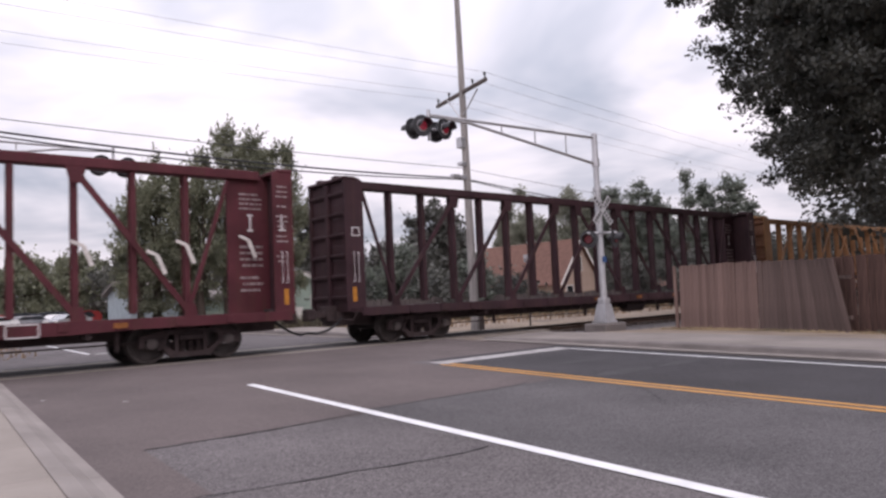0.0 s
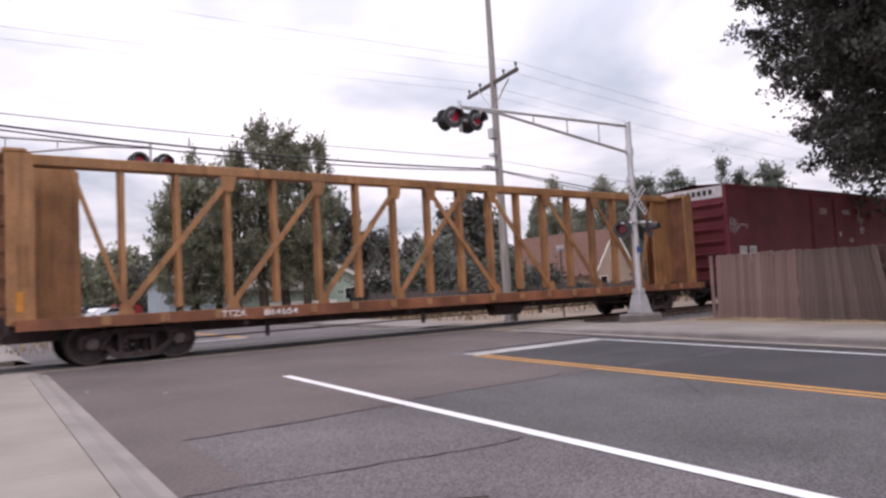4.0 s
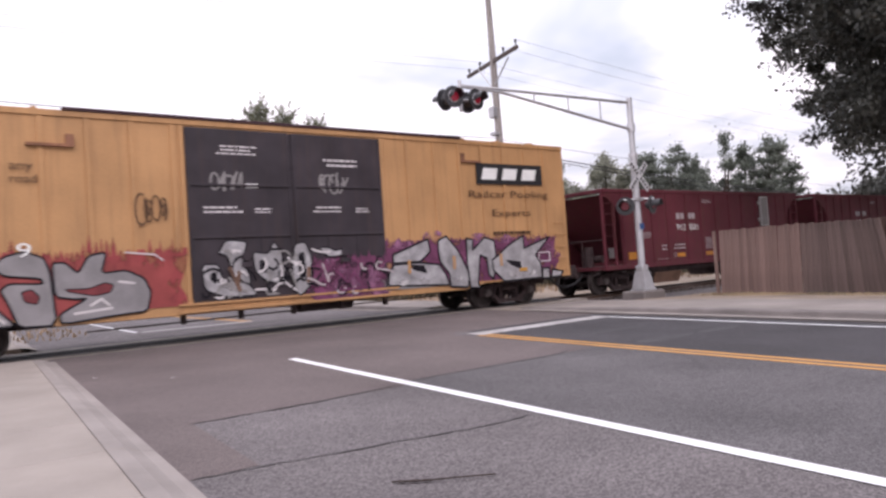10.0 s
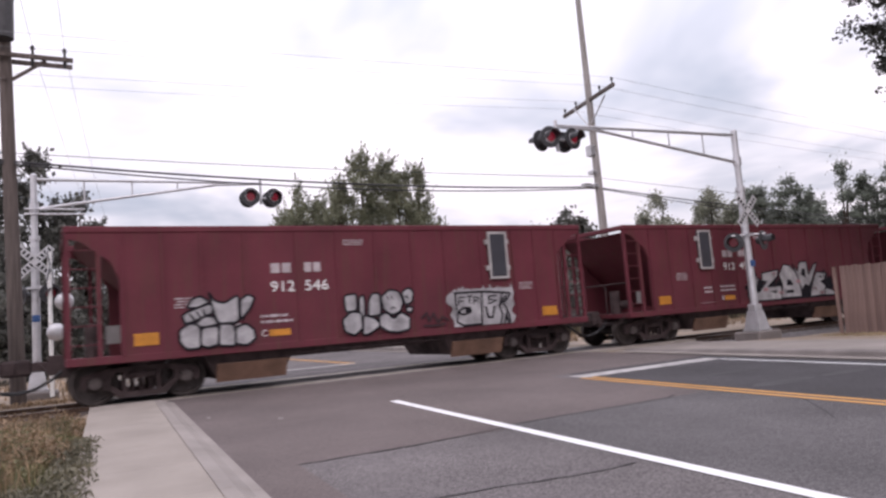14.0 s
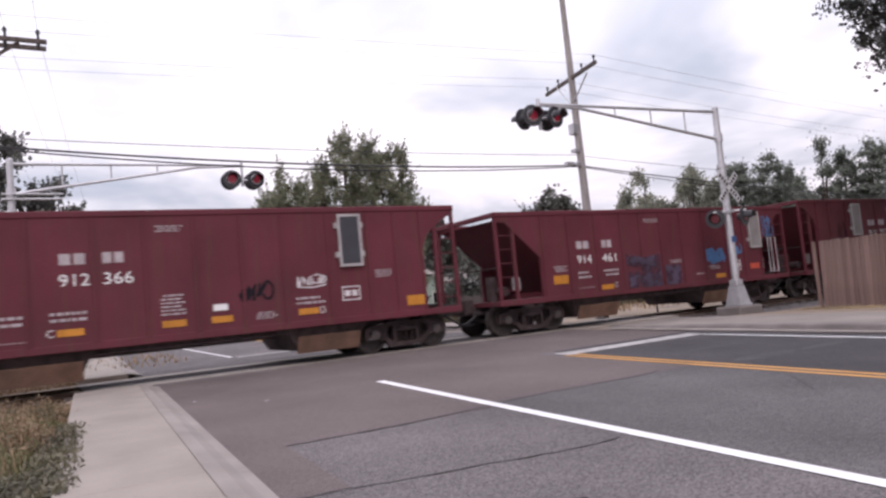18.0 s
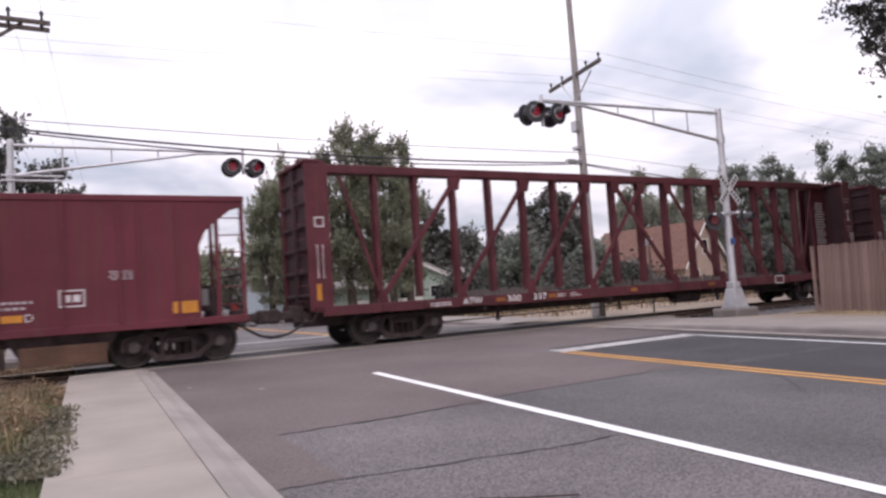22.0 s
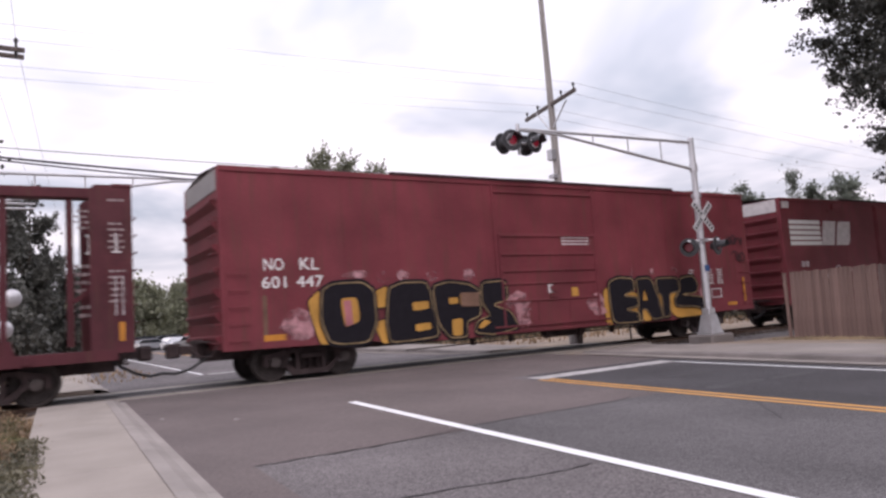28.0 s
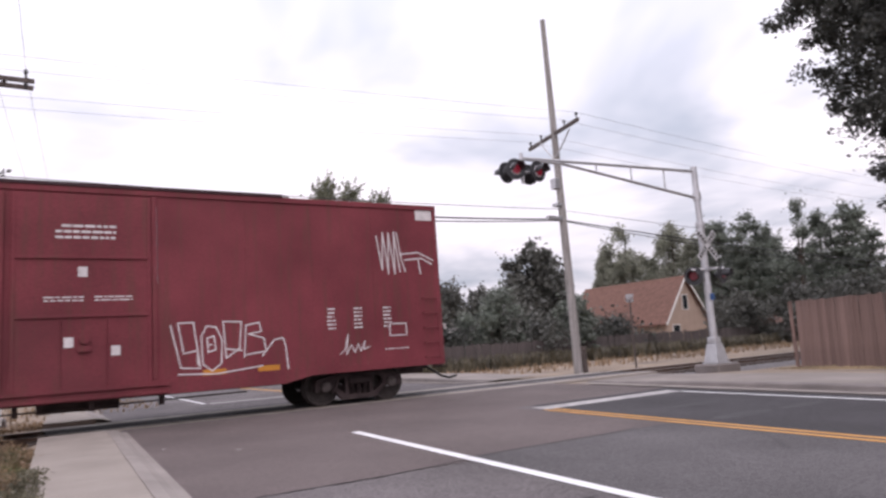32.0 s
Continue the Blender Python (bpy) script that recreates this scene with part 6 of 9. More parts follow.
for x, s in ((0.0, 1), (18.65, -1)):
    m = M()
    for k in range(7):
        m.box(min(x - 0.03 * s, x - 0.018 * s), max(x - 0.03 * s, x - 0.018 * s), -1.0 + 0.26 * k, -0.84 + 0.26 * k, 4.62, 4.84)
    part("stencil", m, BLACK, c)
scribble(c, 0.1, 0.7, 3.3, 3.65, STENCIL_DULL, 5, 0.035, 4)
scribble(c, 0.15, 0.75, 2.95, 3.3, STENCIL_DULL, 105, 0.035, 4)
scribble(c, 0.9, 1.4, 3.2, 3.35, STENCIL, 6, 0.03, 2)
for k, z in enumerate((3.05, 3.45, 3.8, 4.15)):
    scribble(c, 12.3 - 0.08 * k, 12.75 - 0.1 * k, z, z + 0.42, STENCIL, 7 + 50 * k, 0.03, 2)
scribble(c, 4.0, 4.5, 1.25, 1.7, STENCIL_DULL, 8, 0.04, 3)
scribble(c, 4.0, 4.5, 1.2, 1.6, STENCIL_DULL, 108, 0.04, 3, base=FACE - 0.012)
scribble(c, 4.9, 6.0, 1.1, 2.0, REPAINT_PALE, 9, 0.035, 4)
scribble(c, 6.4, 7.1, 1.5, 2.0, REPAINT_PALE, 10, 0.035, 4)
scribble(c, 6.4, 7.0, 1.0, 1.5, REPAINT_PALE, 110, 0.035, 4)
scribble(c, 1.6, 2.1, 1.15, 1.55, STENCIL_DULL, 12, 0.035, 4)

# yellow boxcar with black doors
c = on_roll(boxcar(car_at(81.06), 19.0, YELLOW_CAR, "yellow ribbed boxcar with black doors and large graffiti", (0.65, 1.52, 2.41, 3.27, 4.15, 5.0, 5.85, 6.7, 12.2, 12.9, 13.83, 14.72, 15.57, 16.42, 17.31, 18.16), ((6.94, 9.46, 0.86, 4.8), (9.48, 12.05, 0.86, 4.8)), DOOR_BLACK, 4.94, roof_walk=(0.24, 0.78), end_paint=YELLOW_END), 81.06)
fy = FACE - 0.045
plate(c, 9.4, 9.54, 0.88, 4.78, DOOR_BLACK, "door_edge", y=FACE - 0.012)
lg = M()
strokes(lg, [[(1.75, 4.2), (2.44, 3.78), (2.58, 3.62), (2.44, 3.46), (1.75, 3.03)], [(3.25, 4.2), (2.72, 3.84)], [(2.72, 3.4), (3.25, 3.02)]], 0.16, fy - 0.004, 0.0003, n=2)
part("emblem", lg, LOGO_BLUE, c, "blue crossed-bar emblem")
lg = M()
strokes(lg, [[(1.74, 3.98), (2.33, 3.62), (1.74, 3.25)], [(3.26, 4.0), (2.74, 3.62), (3.26, 3.22)]], 0.16, fy - 0.009, 0.0003, n=2)
part("emblem", lg, LOGO_RED, c, "red crossed-bar emblem")
lettering(c, "next", 0.87, 3.72, 0.19, BROWN_TEXT, width=0.52, y=fy)
lettering(c, "load", 0.93, 3.5, 0.19, BROWN_TEXT, width=0.52, y=fy)
lettering(c, "any", 3.6, 3.68, 0.18, BROWN_TEXT, width=0.4, y=fy)
lettering(c, "road", 3.6, 3.48, 0.17, BROWN_TEXT, width=0.46, y=fy)
lettering(c, "TB", 1.85, 2.46, 0.27, BLACK, width=0.5, y=fy)
lettering(c, "OX", 2.68, 2.46, 0.27, BLACK, width=0.55, y=fy)
for body, x, w in (("6", 1.15, 0.25), ("70", 1.85, 0.5), ("14", 2.7, 0.5), ("9", 3.65, 0.25)):
    lettering(c, body, x, 2.02, 0.28, WHITE, width=w, y=FACE - 0.09)
ink = fy - 0.002
flames(c, 0.3, 6.85, 0.84, 2.12, MIST_RED, 5, ink)
flames(c, 0.9, 6.6, 0.84, 1.85, SPRAY_RED, 6, ink - 0.0015, 0.3, 0.3)
y = ink - 0.004
pieces_a = (([(1.11, 2.08), (1.96, 2.06), (1.93, 1.8), (1.53, 1.78), (1.59, 1.37), (1.32, 1.09), (1.88, 1.08), (1.87, 0.8), (0.79, 0.8)], ()),
          ([(2.67, 2.24), (3.06, 2.26), (2.96, 1.64), (3.22, 1.7), (3.1, 1.27), (3.59, 0.72), (3.14, 0.70), (2.91, 0.98), (2.85, 0.72), (2.58, 0.72), (2.57, 1.25)], ()),
          ([(2.15, 1.9), (2.45, 1.8), (2.6, 1.44), (2.55, 0.94), (2.37, 0.75), (1.95, 0.78), (1.78, 1.04), (1.69, 1.37), (1.7, 1.7), (1.87, 1.87)], ()),)
pieces_b = (([(3.24, 1.82), (3.42, 2.04), (3.77, 2.14), (4.11, 2.0), (4.2, 1.71), (4.28, 0.66), (3.63, 0.68), (3.48, 1.13), (3.35, 1.41), (3.5, 1.53), (4.08, 1.49), (4.03, 1.6), (3.45, 1.67)], ([(3.70, 1.35), (3.87, 1.40), (4.01, 1.24), (3.95, 1.10), (3.75, 1.16)],)),
          ([(4.24, 1.89), (4.47, 1.89), (4.7, 1.66), (4.9, 2.01), (5.24, 2.07), (5.13, 1.64), (5.6, 1.68), (5.96, 1.49), (6.08, 1.19), (5.98, 0.79), (5.47, 0.77), (4.36, 0.67), (4.33, 0.87), (4.85, 1.15), (4.61, 1.15), (4.27, 1.22)], ([(4.45, 1.36), (4.87, 1.34), (5.19, 1.45), (5.35, 1.39), (5.28, 1.24), (4.98, 1.19), (4.52, 1.3)],)),)
for ring, holes in pieces_a + pieces_b:
    y = letter(c, ring, SILVER, SPRAY_BLACK, y, 0.04, holes, SPRAY_RUST, curve=1, label="large silver graffiti letter edged in black")
plate(c, 0.98, 1.25, 1.2, 1.33, SPRAY_YELLOW, "sprayed_bar", y=y)
drawn(c, [[(1.95, 1.5), (2.05, 1.15), (2.12, 1.45), (2.2, 1.15)], [(2.25, 1.3), (2.4, 1.35), (2.35, 1.15)], [(3.2, 1.75), (3.3, 1.55)], [(2.85, 1.95), (2.8, 1.4)]], PATCH_DARK, 0.03, y - 0.002)
drawn(c, [[(1.55, 0.95), (1.75, 0.95)], [(2.0, 0.98), (2.35, 0.9)], [(3.0, 0.85), (3.2, 0.95), (3.4, 0.8)], [(4.6, 0.86), (5.3, 0.92)], [(5.45, 1.45), (5.75, 1.4)], [(4.9, 1.0), (5.1, 1.12), (5.25, 0.98)]], STENCIL, 0.05, y - 0.003, "bright sprayed shine")
drawn(c, [[(0.8, 2.45), (0.9, 2.2)], [(0.95, 2.5), (0.98, 2.2)], [(1.1, 2.5), (1.08, 2.25)], [(1.25, 2.42), (1.15, 2.22)], [(0.45, 2.1), (0.7, 2.0)], [(0.42, 1.8), (0.62, 1.75)]], MIST_PALE, 0.07, y - 0.004, "pale sprayed strokes")
drawn(c, [[(5.6, 2.05), (6.2, 1.98), (6.35, 1.85)]], STENCIL, 0.03, y - 0.004, "white sprayed line")
for d0, d1, s in ((7.3, 8.3, 41), (10.0, 11.0, 42)):
    stencils(c, d0 + 0.35, d1 + 0.3, 4.2 - 0.2 * (s - 41), 4.45 - 0.2 * (s - 41), 3 - (s - 41), s, y=FACE - 0.052)
    stencils(c, d0, d1 - 0.1, 2.85, 3.05, 2, s + 2, y=FACE - 0.052)
    scribble(c, d0 + 0.2, d1, 3.3, 3.9, PATCH_GREY, s, 0.05, 5, base=FACE - 0.052)
    stencils(c, d0 + 1.2, d1 + 0.6, 2.85, 3.0, 2, s + 4, y=FACE - 0.052)
plate(c, 8.3, 8.6, 3.45, 3.55, WHITE, "plate", y=FACE - 0.052)
y = FACE - 0.075
flames(c, 9.9, 12.05, 0.72, 1.75, MIST_PURPLE, 9, y, 0.3, 0.15)
flames(c, 10.4, 12.0, 0.72, 1.5, MIST_MAUVE, 10, y - 0.001, 0.3, 0.15)
y -= 0.004
for ring, holes in (([(7.55, 1.95), (7.75, 2.25), (8.25, 2.2), (8.1, 1.75), (8.3, 1.3), (8.1, 1.0), (7.9, 1.4), (7.75, 1.9)], ()), ([(7.18, 1.72), (7.55, 1.7), (7.62, 1.35), (8.2, 1.25), (8.45, 0.95), (7.7, 0.95), (7.2, 1.15)], ([(7.35, 1.5), (7.5, 1.5), (7.45, 1.25)],)),
                    ([(8.35, 1.95), (8.75, 1.9), (8.9, 2.2), (9.1, 1.85), (9.12, 1.1), (8.6, 1.3), (8.4, 1.5)], ([(8.52, 1.75), (8.68, 1.75), (8.68, 1.45), (8.52, 1.5)],)), ([(9.33, 1.6), (9.42, 2.1), (9.7, 2.15), (9.84, 1.8), (9.8, 1.1), (9.5, 0.85), (9.35, 1.0)], ([(9.5, 1.85), (9.65, 1.9), (9.68, 1.3), (9.5, 1.3)],)),
                    ([(10.05, 2.0), (10.3, 1.75), (10.7, 1.78), (10.75, 1.95), (10.5, 1.9), (10.3, 2.0)], ())):
    y = letter(c, ring, SPRAY_CHALK, SPRAY_BLACK, y, 0.035, holes, SPRAY_BLACK, curve=1, label="white graffiti letter with black edges")
y = flourish(c, 7.25, 9.9, 0.95, 2.0, (SPRAY_BLACK, STENCIL, SPRAY_BLACK, PATCH_GREY), 12, 62, y, 0.05)
drawn(c, [[(7.8, 1.6), (8.0, 1.1)], [(9.75, 1.5), (9.72, 1.2)], [(8.0, 1.5), (7.95, 1.2)]], CHUTE, 0.09, y, "rusty streak")
y = flourish(c, 9.9, 11.9, 0.8, 1.7, (SPRAY_BLACK, STENCIL_DULL, MIST_MAUVE), 9, 63, y, 0.05)
drawn(c, [[(10.5, 1.4), (10.8, 1.1), (11.0, 1.35), (11.2, 1.0)], [(10.6, 0.9), (11.3, 0.95)]], SPRAY_PURPLE, 0.06, y - 0.001, "purple sprayed line")
plate(c, 15.32, 18.0, 3.68, 4.3, BLACK, "sign_panel", "black sign panel", y=fy, thick=0.004)
for x in (15.5, 16.3, 17.1):
    m = M().prism([(x + 0.10, 4.16), (x + 0.66, 4.16), (x + 0.56, 3.82), (x, 3.82)], fy - 0.012, fy - 0.004)
    part("sign_shape", m, WHITE, c, "white block shape of the sign")
lettering(c, "Railcar Pooling", 15.0, 3.22, 0.27, BROWN_TEXT, width=3.2, y=fy)
lettering(c, "Experts", 15.85, 2.66, 0.27, BROWN_TEXT, width=1.55, y=fy)
ink = fy - 0.002
flames(c, 11.95, 18.5, 0.84, 2.1, MIST_PURPLE, 14, ink, 0.15, 0.12)
for k, (x, z) in enumerate(((12.6, 2.0), (13.6, 2.2), (15.2, 2.1), (16.2, 2.05), (17.9, 1.75), (18.2, 1.5), (12.1, 1.4))):
    puff(c, x, z, 0.4, 0.16, MIST_MAUVE, ink - 0.001 - 0.0002 * k, k)
y = ink - 0.004
patch_of(c, [(10.7, 0.80), (11.9, 1.12), (12.5, 1.2), (12.9, 0.92), (14.0, 0.80)], PATCH_GREY, y, label="grey sprayed shading", curve=0)
y -= 0.002
pieces_a = (([(12.07, 1.24), (12.25, 1.46), (12.99, 1.49), (13.74, 1.4), (13.96, 1.1), (14.07, 0.81), (12.04, 0.91)], ([(12.7, 1.43), (13.21, 1.39), (13.31, 1.19), (12.91, 1.3)],)),
          ([(12.23, 1.73), (13.41, 2.12), (13.46, 1.77), (13.11, 1.51), (12.23, 1.5)], ()),
          ([(13.75, 2.07), (14.04, 2.18), (14.41, 1.79), (14.8, 1.07), (14.72, 0.7), (14.1, 0.76), (14.07, 1.13), (13.78, 1.46), (13.73, 1.77)], ()),
          ([(14.75, 2.1), (14.99, 2.05), (14.97, 1.76), (15.44, 2.11), (15.81, 2.0), (15.85, 1.47), (15.69, 0.88), (15.51, 1.01), (15.48, 1.5), (15.23, 1.6), (15.1, 0.81), (15.15, 0.66), (14.8, 0.68), (14.73, 1.39)], ()),)
pieces_b = (([(15.9, 1.55), (16.38, 1.86), (16.98, 2.13), (16.99, 1.74), (18.1, 2.06), (17.45, 1.52), (17.66, 1.25), (17.68, 0.81), (16.12, 0.78), (15.69, 1.14), (15.68, 1.44)], ([(16.25, 1.4), (16.8, 1.33), (16.83, 1.11), (16.42, 1.27)],)),
          ([(17.73, 1.09), (18.0, 1.1), (18.02, 0.77), (17.7, 0.78)], ()),
          ([(18.15, 1.04), (18.62, 0.95), (18.48, 0.8), (18.08, 0.8)], ()),)
for ring, holes in pieces_a + pieces_b:
    y = letter(c, ring, SPRAY_CHALK, SPRAY_BLACK, y, 0.055, holes, SPRAY_BLACK, curve=0, label="angular white graffiti letter edged in black")
for x, z in ((12.72, 1.2), (14.25, 1.25), (16.02, 1.25)):
    part("rust_streak", M().box(x - 0.045, x + 0.045, y - 0.002, y, z, z + 0.36), YELLOW_CAR, c, "bare rusty yellow streak")
plate(c, 16.75, 17.05, 1.05, 1.15, SPRAY_YELLOW, "sprayed_bar", y=y)
for x in (12.5, 13.2, 14.3, 16.5, 17.2):
    puff(c, x, 0.98, 0.2, 0.09, MIST_WHITE, y - 0.001, int(10 * x))
stencils(c, 15.83, 17.35, 2.14, 2.34, 1, 47, mat=BROWN_TEXT, y=fy - 0.001)
part("vent_box", M().box(14.77, 15.5, FACE - 0.08, FACE, 4.3, 4.36).box(14.77, 14.9, FACE - 0.08, FACE, 4.36, 4.56), YELLOW_END, c, "small rusty door stop")
part("vent_box", M().box(3.9, 4.75, FACE - 0.08, FACE, 4.22, 4.28).box(4.6, 4.75, FACE - 0.08, FACE, 4.28, 4.48), YELLOW_END, c, "small rusty door stop")
scribble(c, 5.9, 6.5, 2.6, 3.3, BROWN_TEXT, 17, 0.03, 4, base=fy)
frame_box(c, 17.6, 18.1, 1.3, 1.6, y=FACE - 0.06)

# red ballast hoppers
HOP = "dull red ballast hopper with white numbers and rusty chutes"
c = on_roll(hopper(car_at(101.87), 13.36, HOP, "C", "912801", 4.17, 9.97, "grey", False, 1), 101.87)
c = on_roll(hopper(car_at(117.0), 13.2, "dull red ballast hopper with black and white graffiti", "C", "912546", 4.13, 9.88, "dark", False, 2, marks=(7,)), 117.0)
y = FACE - 0.034
pieces_a = ([(2.29, 1.87), (2.39, 2.06), (2.58, 2.12), (2.75, 1.98), (2.52, 1.87)],
          [(2.18, 1.75), (2.79, 1.96), (2.85, 1.75), (2.24, 1.52)],
          [(2.44, 1.52), (2.62, 1.68), (2.82, 1.67), (2.93, 1.49), (2.58, 1.44)],
          [(2.74, 2.2), (2.85, 2.0), (3.07, 1.94), (3.38, 2.12), (3.37, 1.5), (2.91, 1.5), (2.83, 1.75)],
          [(3.4, 1.98), (3.56, 2.1), (3.73, 2.04), (3.63, 1.81), (3.4, 1.54)],
          [(2.12, 1.42), (2.35, 1.56), (2.54, 1.48), (2.55, 1.01), (2.25, 1.0), (2.11, 1.18)],
          [(2.56, 1.44), (2.93, 1.46), (2.92, 1.06), (2.69, 1.0), (2.53, 1.07)],
          [(2.94, 1.5), (3.23, 1.48), (3.3, 1.23), (3.27, 1.0), (2.9, 1.03)],)
pieces_b = ([(3.29, 1.41), (3.51, 1.47), (3.68, 1.33), (3.71, 1.12), (3.51, 0.99), (3.26, 1.04)],)
for ring in pieces_a + pieces_b:
    y = letter(c, ring, SPRAY_CHALK, SPRAY_BLACK, y, 0.05, curve=1, label="pale swollen graffiti letter") + 0.003
drawn(c, [[(2.34, 1.74), (2.42, 1.62)], [(2.48, 1.78), (2.56, 1.66)], [(2.6, 1.82), (2.66, 1.7)]], SPRAY_BLACK, 0.035, y, "short sprayed bars in the letter")
pieces_a = ([(5.82, 1.96), (6.14, 2.0), (6.13, 1.58), (5.84, 1.57)],
          [(6.2, 1.9), (6.33, 1.96), (6.34, 1.58), (6.26, 1.2), (6.15, 1.1)],
          [(6.44, 1.82), (6.55, 1.98), (6.75, 1.97), (6.75, 1.45), (6.41, 1.42)],
          [(5.74, 1.39), (5.97, 1.57), (6.23, 1.54), (6.26, 1.17), (6.04, 1.0), (5.8, 1.1)],
          [(6.28, 1.48), (6.57, 1.38), (6.75, 1.21), (6.4, 1.0), (6.24, 1.0)],
          [(6.69, 1.44), (6.9, 1.5), (7.07, 1.33), (7.28, 1.49), (7.52, 1.34), (7.49, 1.05), (7.17, 0.99), (6.92, 1.03), (6.68, 1.17)],
          [(6.75, 1.87), (7.0, 2.05), (7.24, 2.0), (7.36, 1.75), (7.27, 1.5), (7.05, 1.42), (6.83, 1.55)],)
pieces_b = ([(7.32, 1.96), (7.52, 2.08), (7.65, 1.98), (7.6, 1.72), (7.42, 1.63)],
          [(7.42, 1.6), (7.6, 1.59), (7.58, 1.46), (7.43, 1.47)],)
for ring in pieces_a + pieces_b:
    y = letter(c, ring, SPRAY_CHALK, SPRAY_BLACK, y, 0.05, curve=1, label="pale swollen graffiti letter") + 0.003
drawn(c, [[(6.93, 1.91), (6.95, 1.79)], [(7.04, 1.9), (7.06, 1.81)], [(7.01, 1.58), (7.09, 1.62), (7.14, 1.58)], [(7.42, 1.86), (7.5, 1.82)], [(7.47, 1.9), (7.48, 1.78)]], SPRAY_BLACK, 0.03, y, "small strokes drawn on the letters")
flames(c, 8.78, 10.6, 1.0, 1.97, SPRAY_CHALK, 23, FACE - 0.032, 0.06, 0.12, "chalky sprayed field")
drawn(c, [[(8.93, 1.56), (8.98, 1.75), (9.15, 1.75)], [(8.96, 1.66), (9.08, 1.65)], [(9.21, 1.77), (9.38, 1.78)], [(9.3, 1.78), (9.27, 1.59)], [(9.39, 1.56), (9.42, 1.74), (9.55, 1.72), (9.51, 1.64), (9.41, 1.64)], [(9.86, 1.56), (9.87, 1.74), (10.11, 1.75)], [(9.9, 1.66), (10.1, 1.62), (9.88, 1.54)]], SPRAY_BLACK, 0.035, FACE - 0.037, "small black sprayed letters")
drawn(c, [[(8.84, 1.87), (9.71, 1.87), (10.54, 1.80)], [(8.86, 1.86), (8.87, 1.45)], [(9.67, 1.86), (9.6, 1.0)], [(9.29, 1.47), (9.08, 1.48), (8.9, 1.37), (9.08, 1.3), (9.3, 1.37), (9.27, 1.47)], [(8.9, 1.37), (8.86, 1.13), (9.05, 1.02), (9.57, 1.03)], [(9.76, 1.46), (9.82, 1.19), (9.95, 1.18), (10.02, 1.45)], [(10.3, 1.82), (10.21, 1.49), (10.42, 1.74)], [(10.18, 1.49), (10.27, 1.24), (10.19, 1.0)], [(10.57, 1.78), (10.33, 1.54), (10.48, 1.22), (10.49, 1.0)], [(10.31, 1.02), (10.39, 1.25), (10.43, 1.02)]], SPRAY_BLACK, 0.055, FACE - 0.0375, "broad black sprayed strokes")
patch_of(c, [(9.12, 1.45), (9.28, 1.46), (9.3, 1.36), (9.14, 1.33)], SPRAY_BLACK, FACE - 0.039, "letter_hole", curve=1)
drawn(c, [[(7.85, 1.3), (8.0, 1.42), (8.05, 1.2), (8.2, 1.4), (8.3, 1.15), (8.45, 1.3), (8.6, 1.2)], [(7.9, 1.1), (8.3, 1.08), (8.5, 1.12)]], DARK_BEAM, 0.06, FACE - 0.037, "faint dark tag")
c = on_roll(hopper(car_at(131.85), 13.55, "dull red ballast hopper with a silver graffiti band", "A", "912499", 4.3, 3.05, "dark", False, 3, marks=(7,)), 131.85)
flames(c, 5.35, 10.1, 1.0, 1.75, SPRAY_BLACK, 21, FACE - 0.030, 0.3, 0.4, "black sprayed ground")
y = FACE - 0.034
for ring in (star(5.75, 1.72, 0.25), star(9.55, 1.78, 0.2), [(6.1, 1.96), (7.0, 2.05), (6.9, 1.8), (6.35, 1.48), (7.05, 1.5), (7.1, 1.02), (5.45, 1.02), (5.55, 1.28), (5.9, 1.34), (6.3, 1.66), (6.1, 1.68)], [(7.0, 1.87), (7.3, 2.22), (7.65, 2.18), (8.05, 1.8), (8.15, 1.06), (7.0, 1.06), (7.15, 1.52)],
             [(7.8, 2.22), (8.05, 1.95), (8.2, 2.28), (8.6, 2.3), (8.65, 1.82), (9.0, 2.18), (9.2, 2.24), (8.8, 1.6), (8.6, 1.4), (8.4, 1.48), (8.15, 1.26), (8.05, 1.66)], [(8.75, 1.4), (9.1, 1.9), (9.5, 1.87), (9.55, 1.6), (9.3, 1.55), (9.55, 1.4), (9.5, 1.06), (8.6, 1.03)], [(9.5, 1.3), (9.8, 1.26), (10.3, 1.04), (9.45, 1.03)]):
    y = letter(c, ring, SPRAY_CHALK, SPRAY_BLACK, y, 0.05, curve=0, label="angular silver graffiti letter edged in black") + 0.002
for ring in ([(7.4, 1.68), (7.6, 1.68), (7.7, 1.48), (7.35, 1.48)], [(7.3, 1.32), (7.7, 1.32), (7.7, 1.22), (7.3, 1.22)], [(8.2, 1.82), (8.3, 2.06), (8.45, 2.02), (8.45, 1.72)], [(9.15, 1.74), (9.35, 1.76), (9.4, 1.66)], [(6.4, 1.32), (6.8, 1.34), (6.75, 1.24)]):
    patch_of(c, ring, SPRAY_BLACK, y - 0.001, "letter_hole", curve=0)
for k, (x, z) in enumerate(((6.2, 1.4), (7.0, 1.25), (8.0, 1.6), (8.9, 1.3), (9.3, 1.15), (6.7, 1.9))):
    puff(c, x, z, 0.14, 0.07, MIST_PINK, y - 0.002 - 0.0002 * k, k)
c = on_roll(hopper(car_at(147.1), 13.3, HOP, "C", "912366", 4.1, 9.9, "dark", False, 4), 147.1)
scribble(c, 8.9, 9.6, 1.75, 2.1, STENCIL, 31, 0.03, 5)
scribble(c, 7.6, 8.3, 1.5, 2.0, SPRAY_BLACK, 32, 0.05, 4)
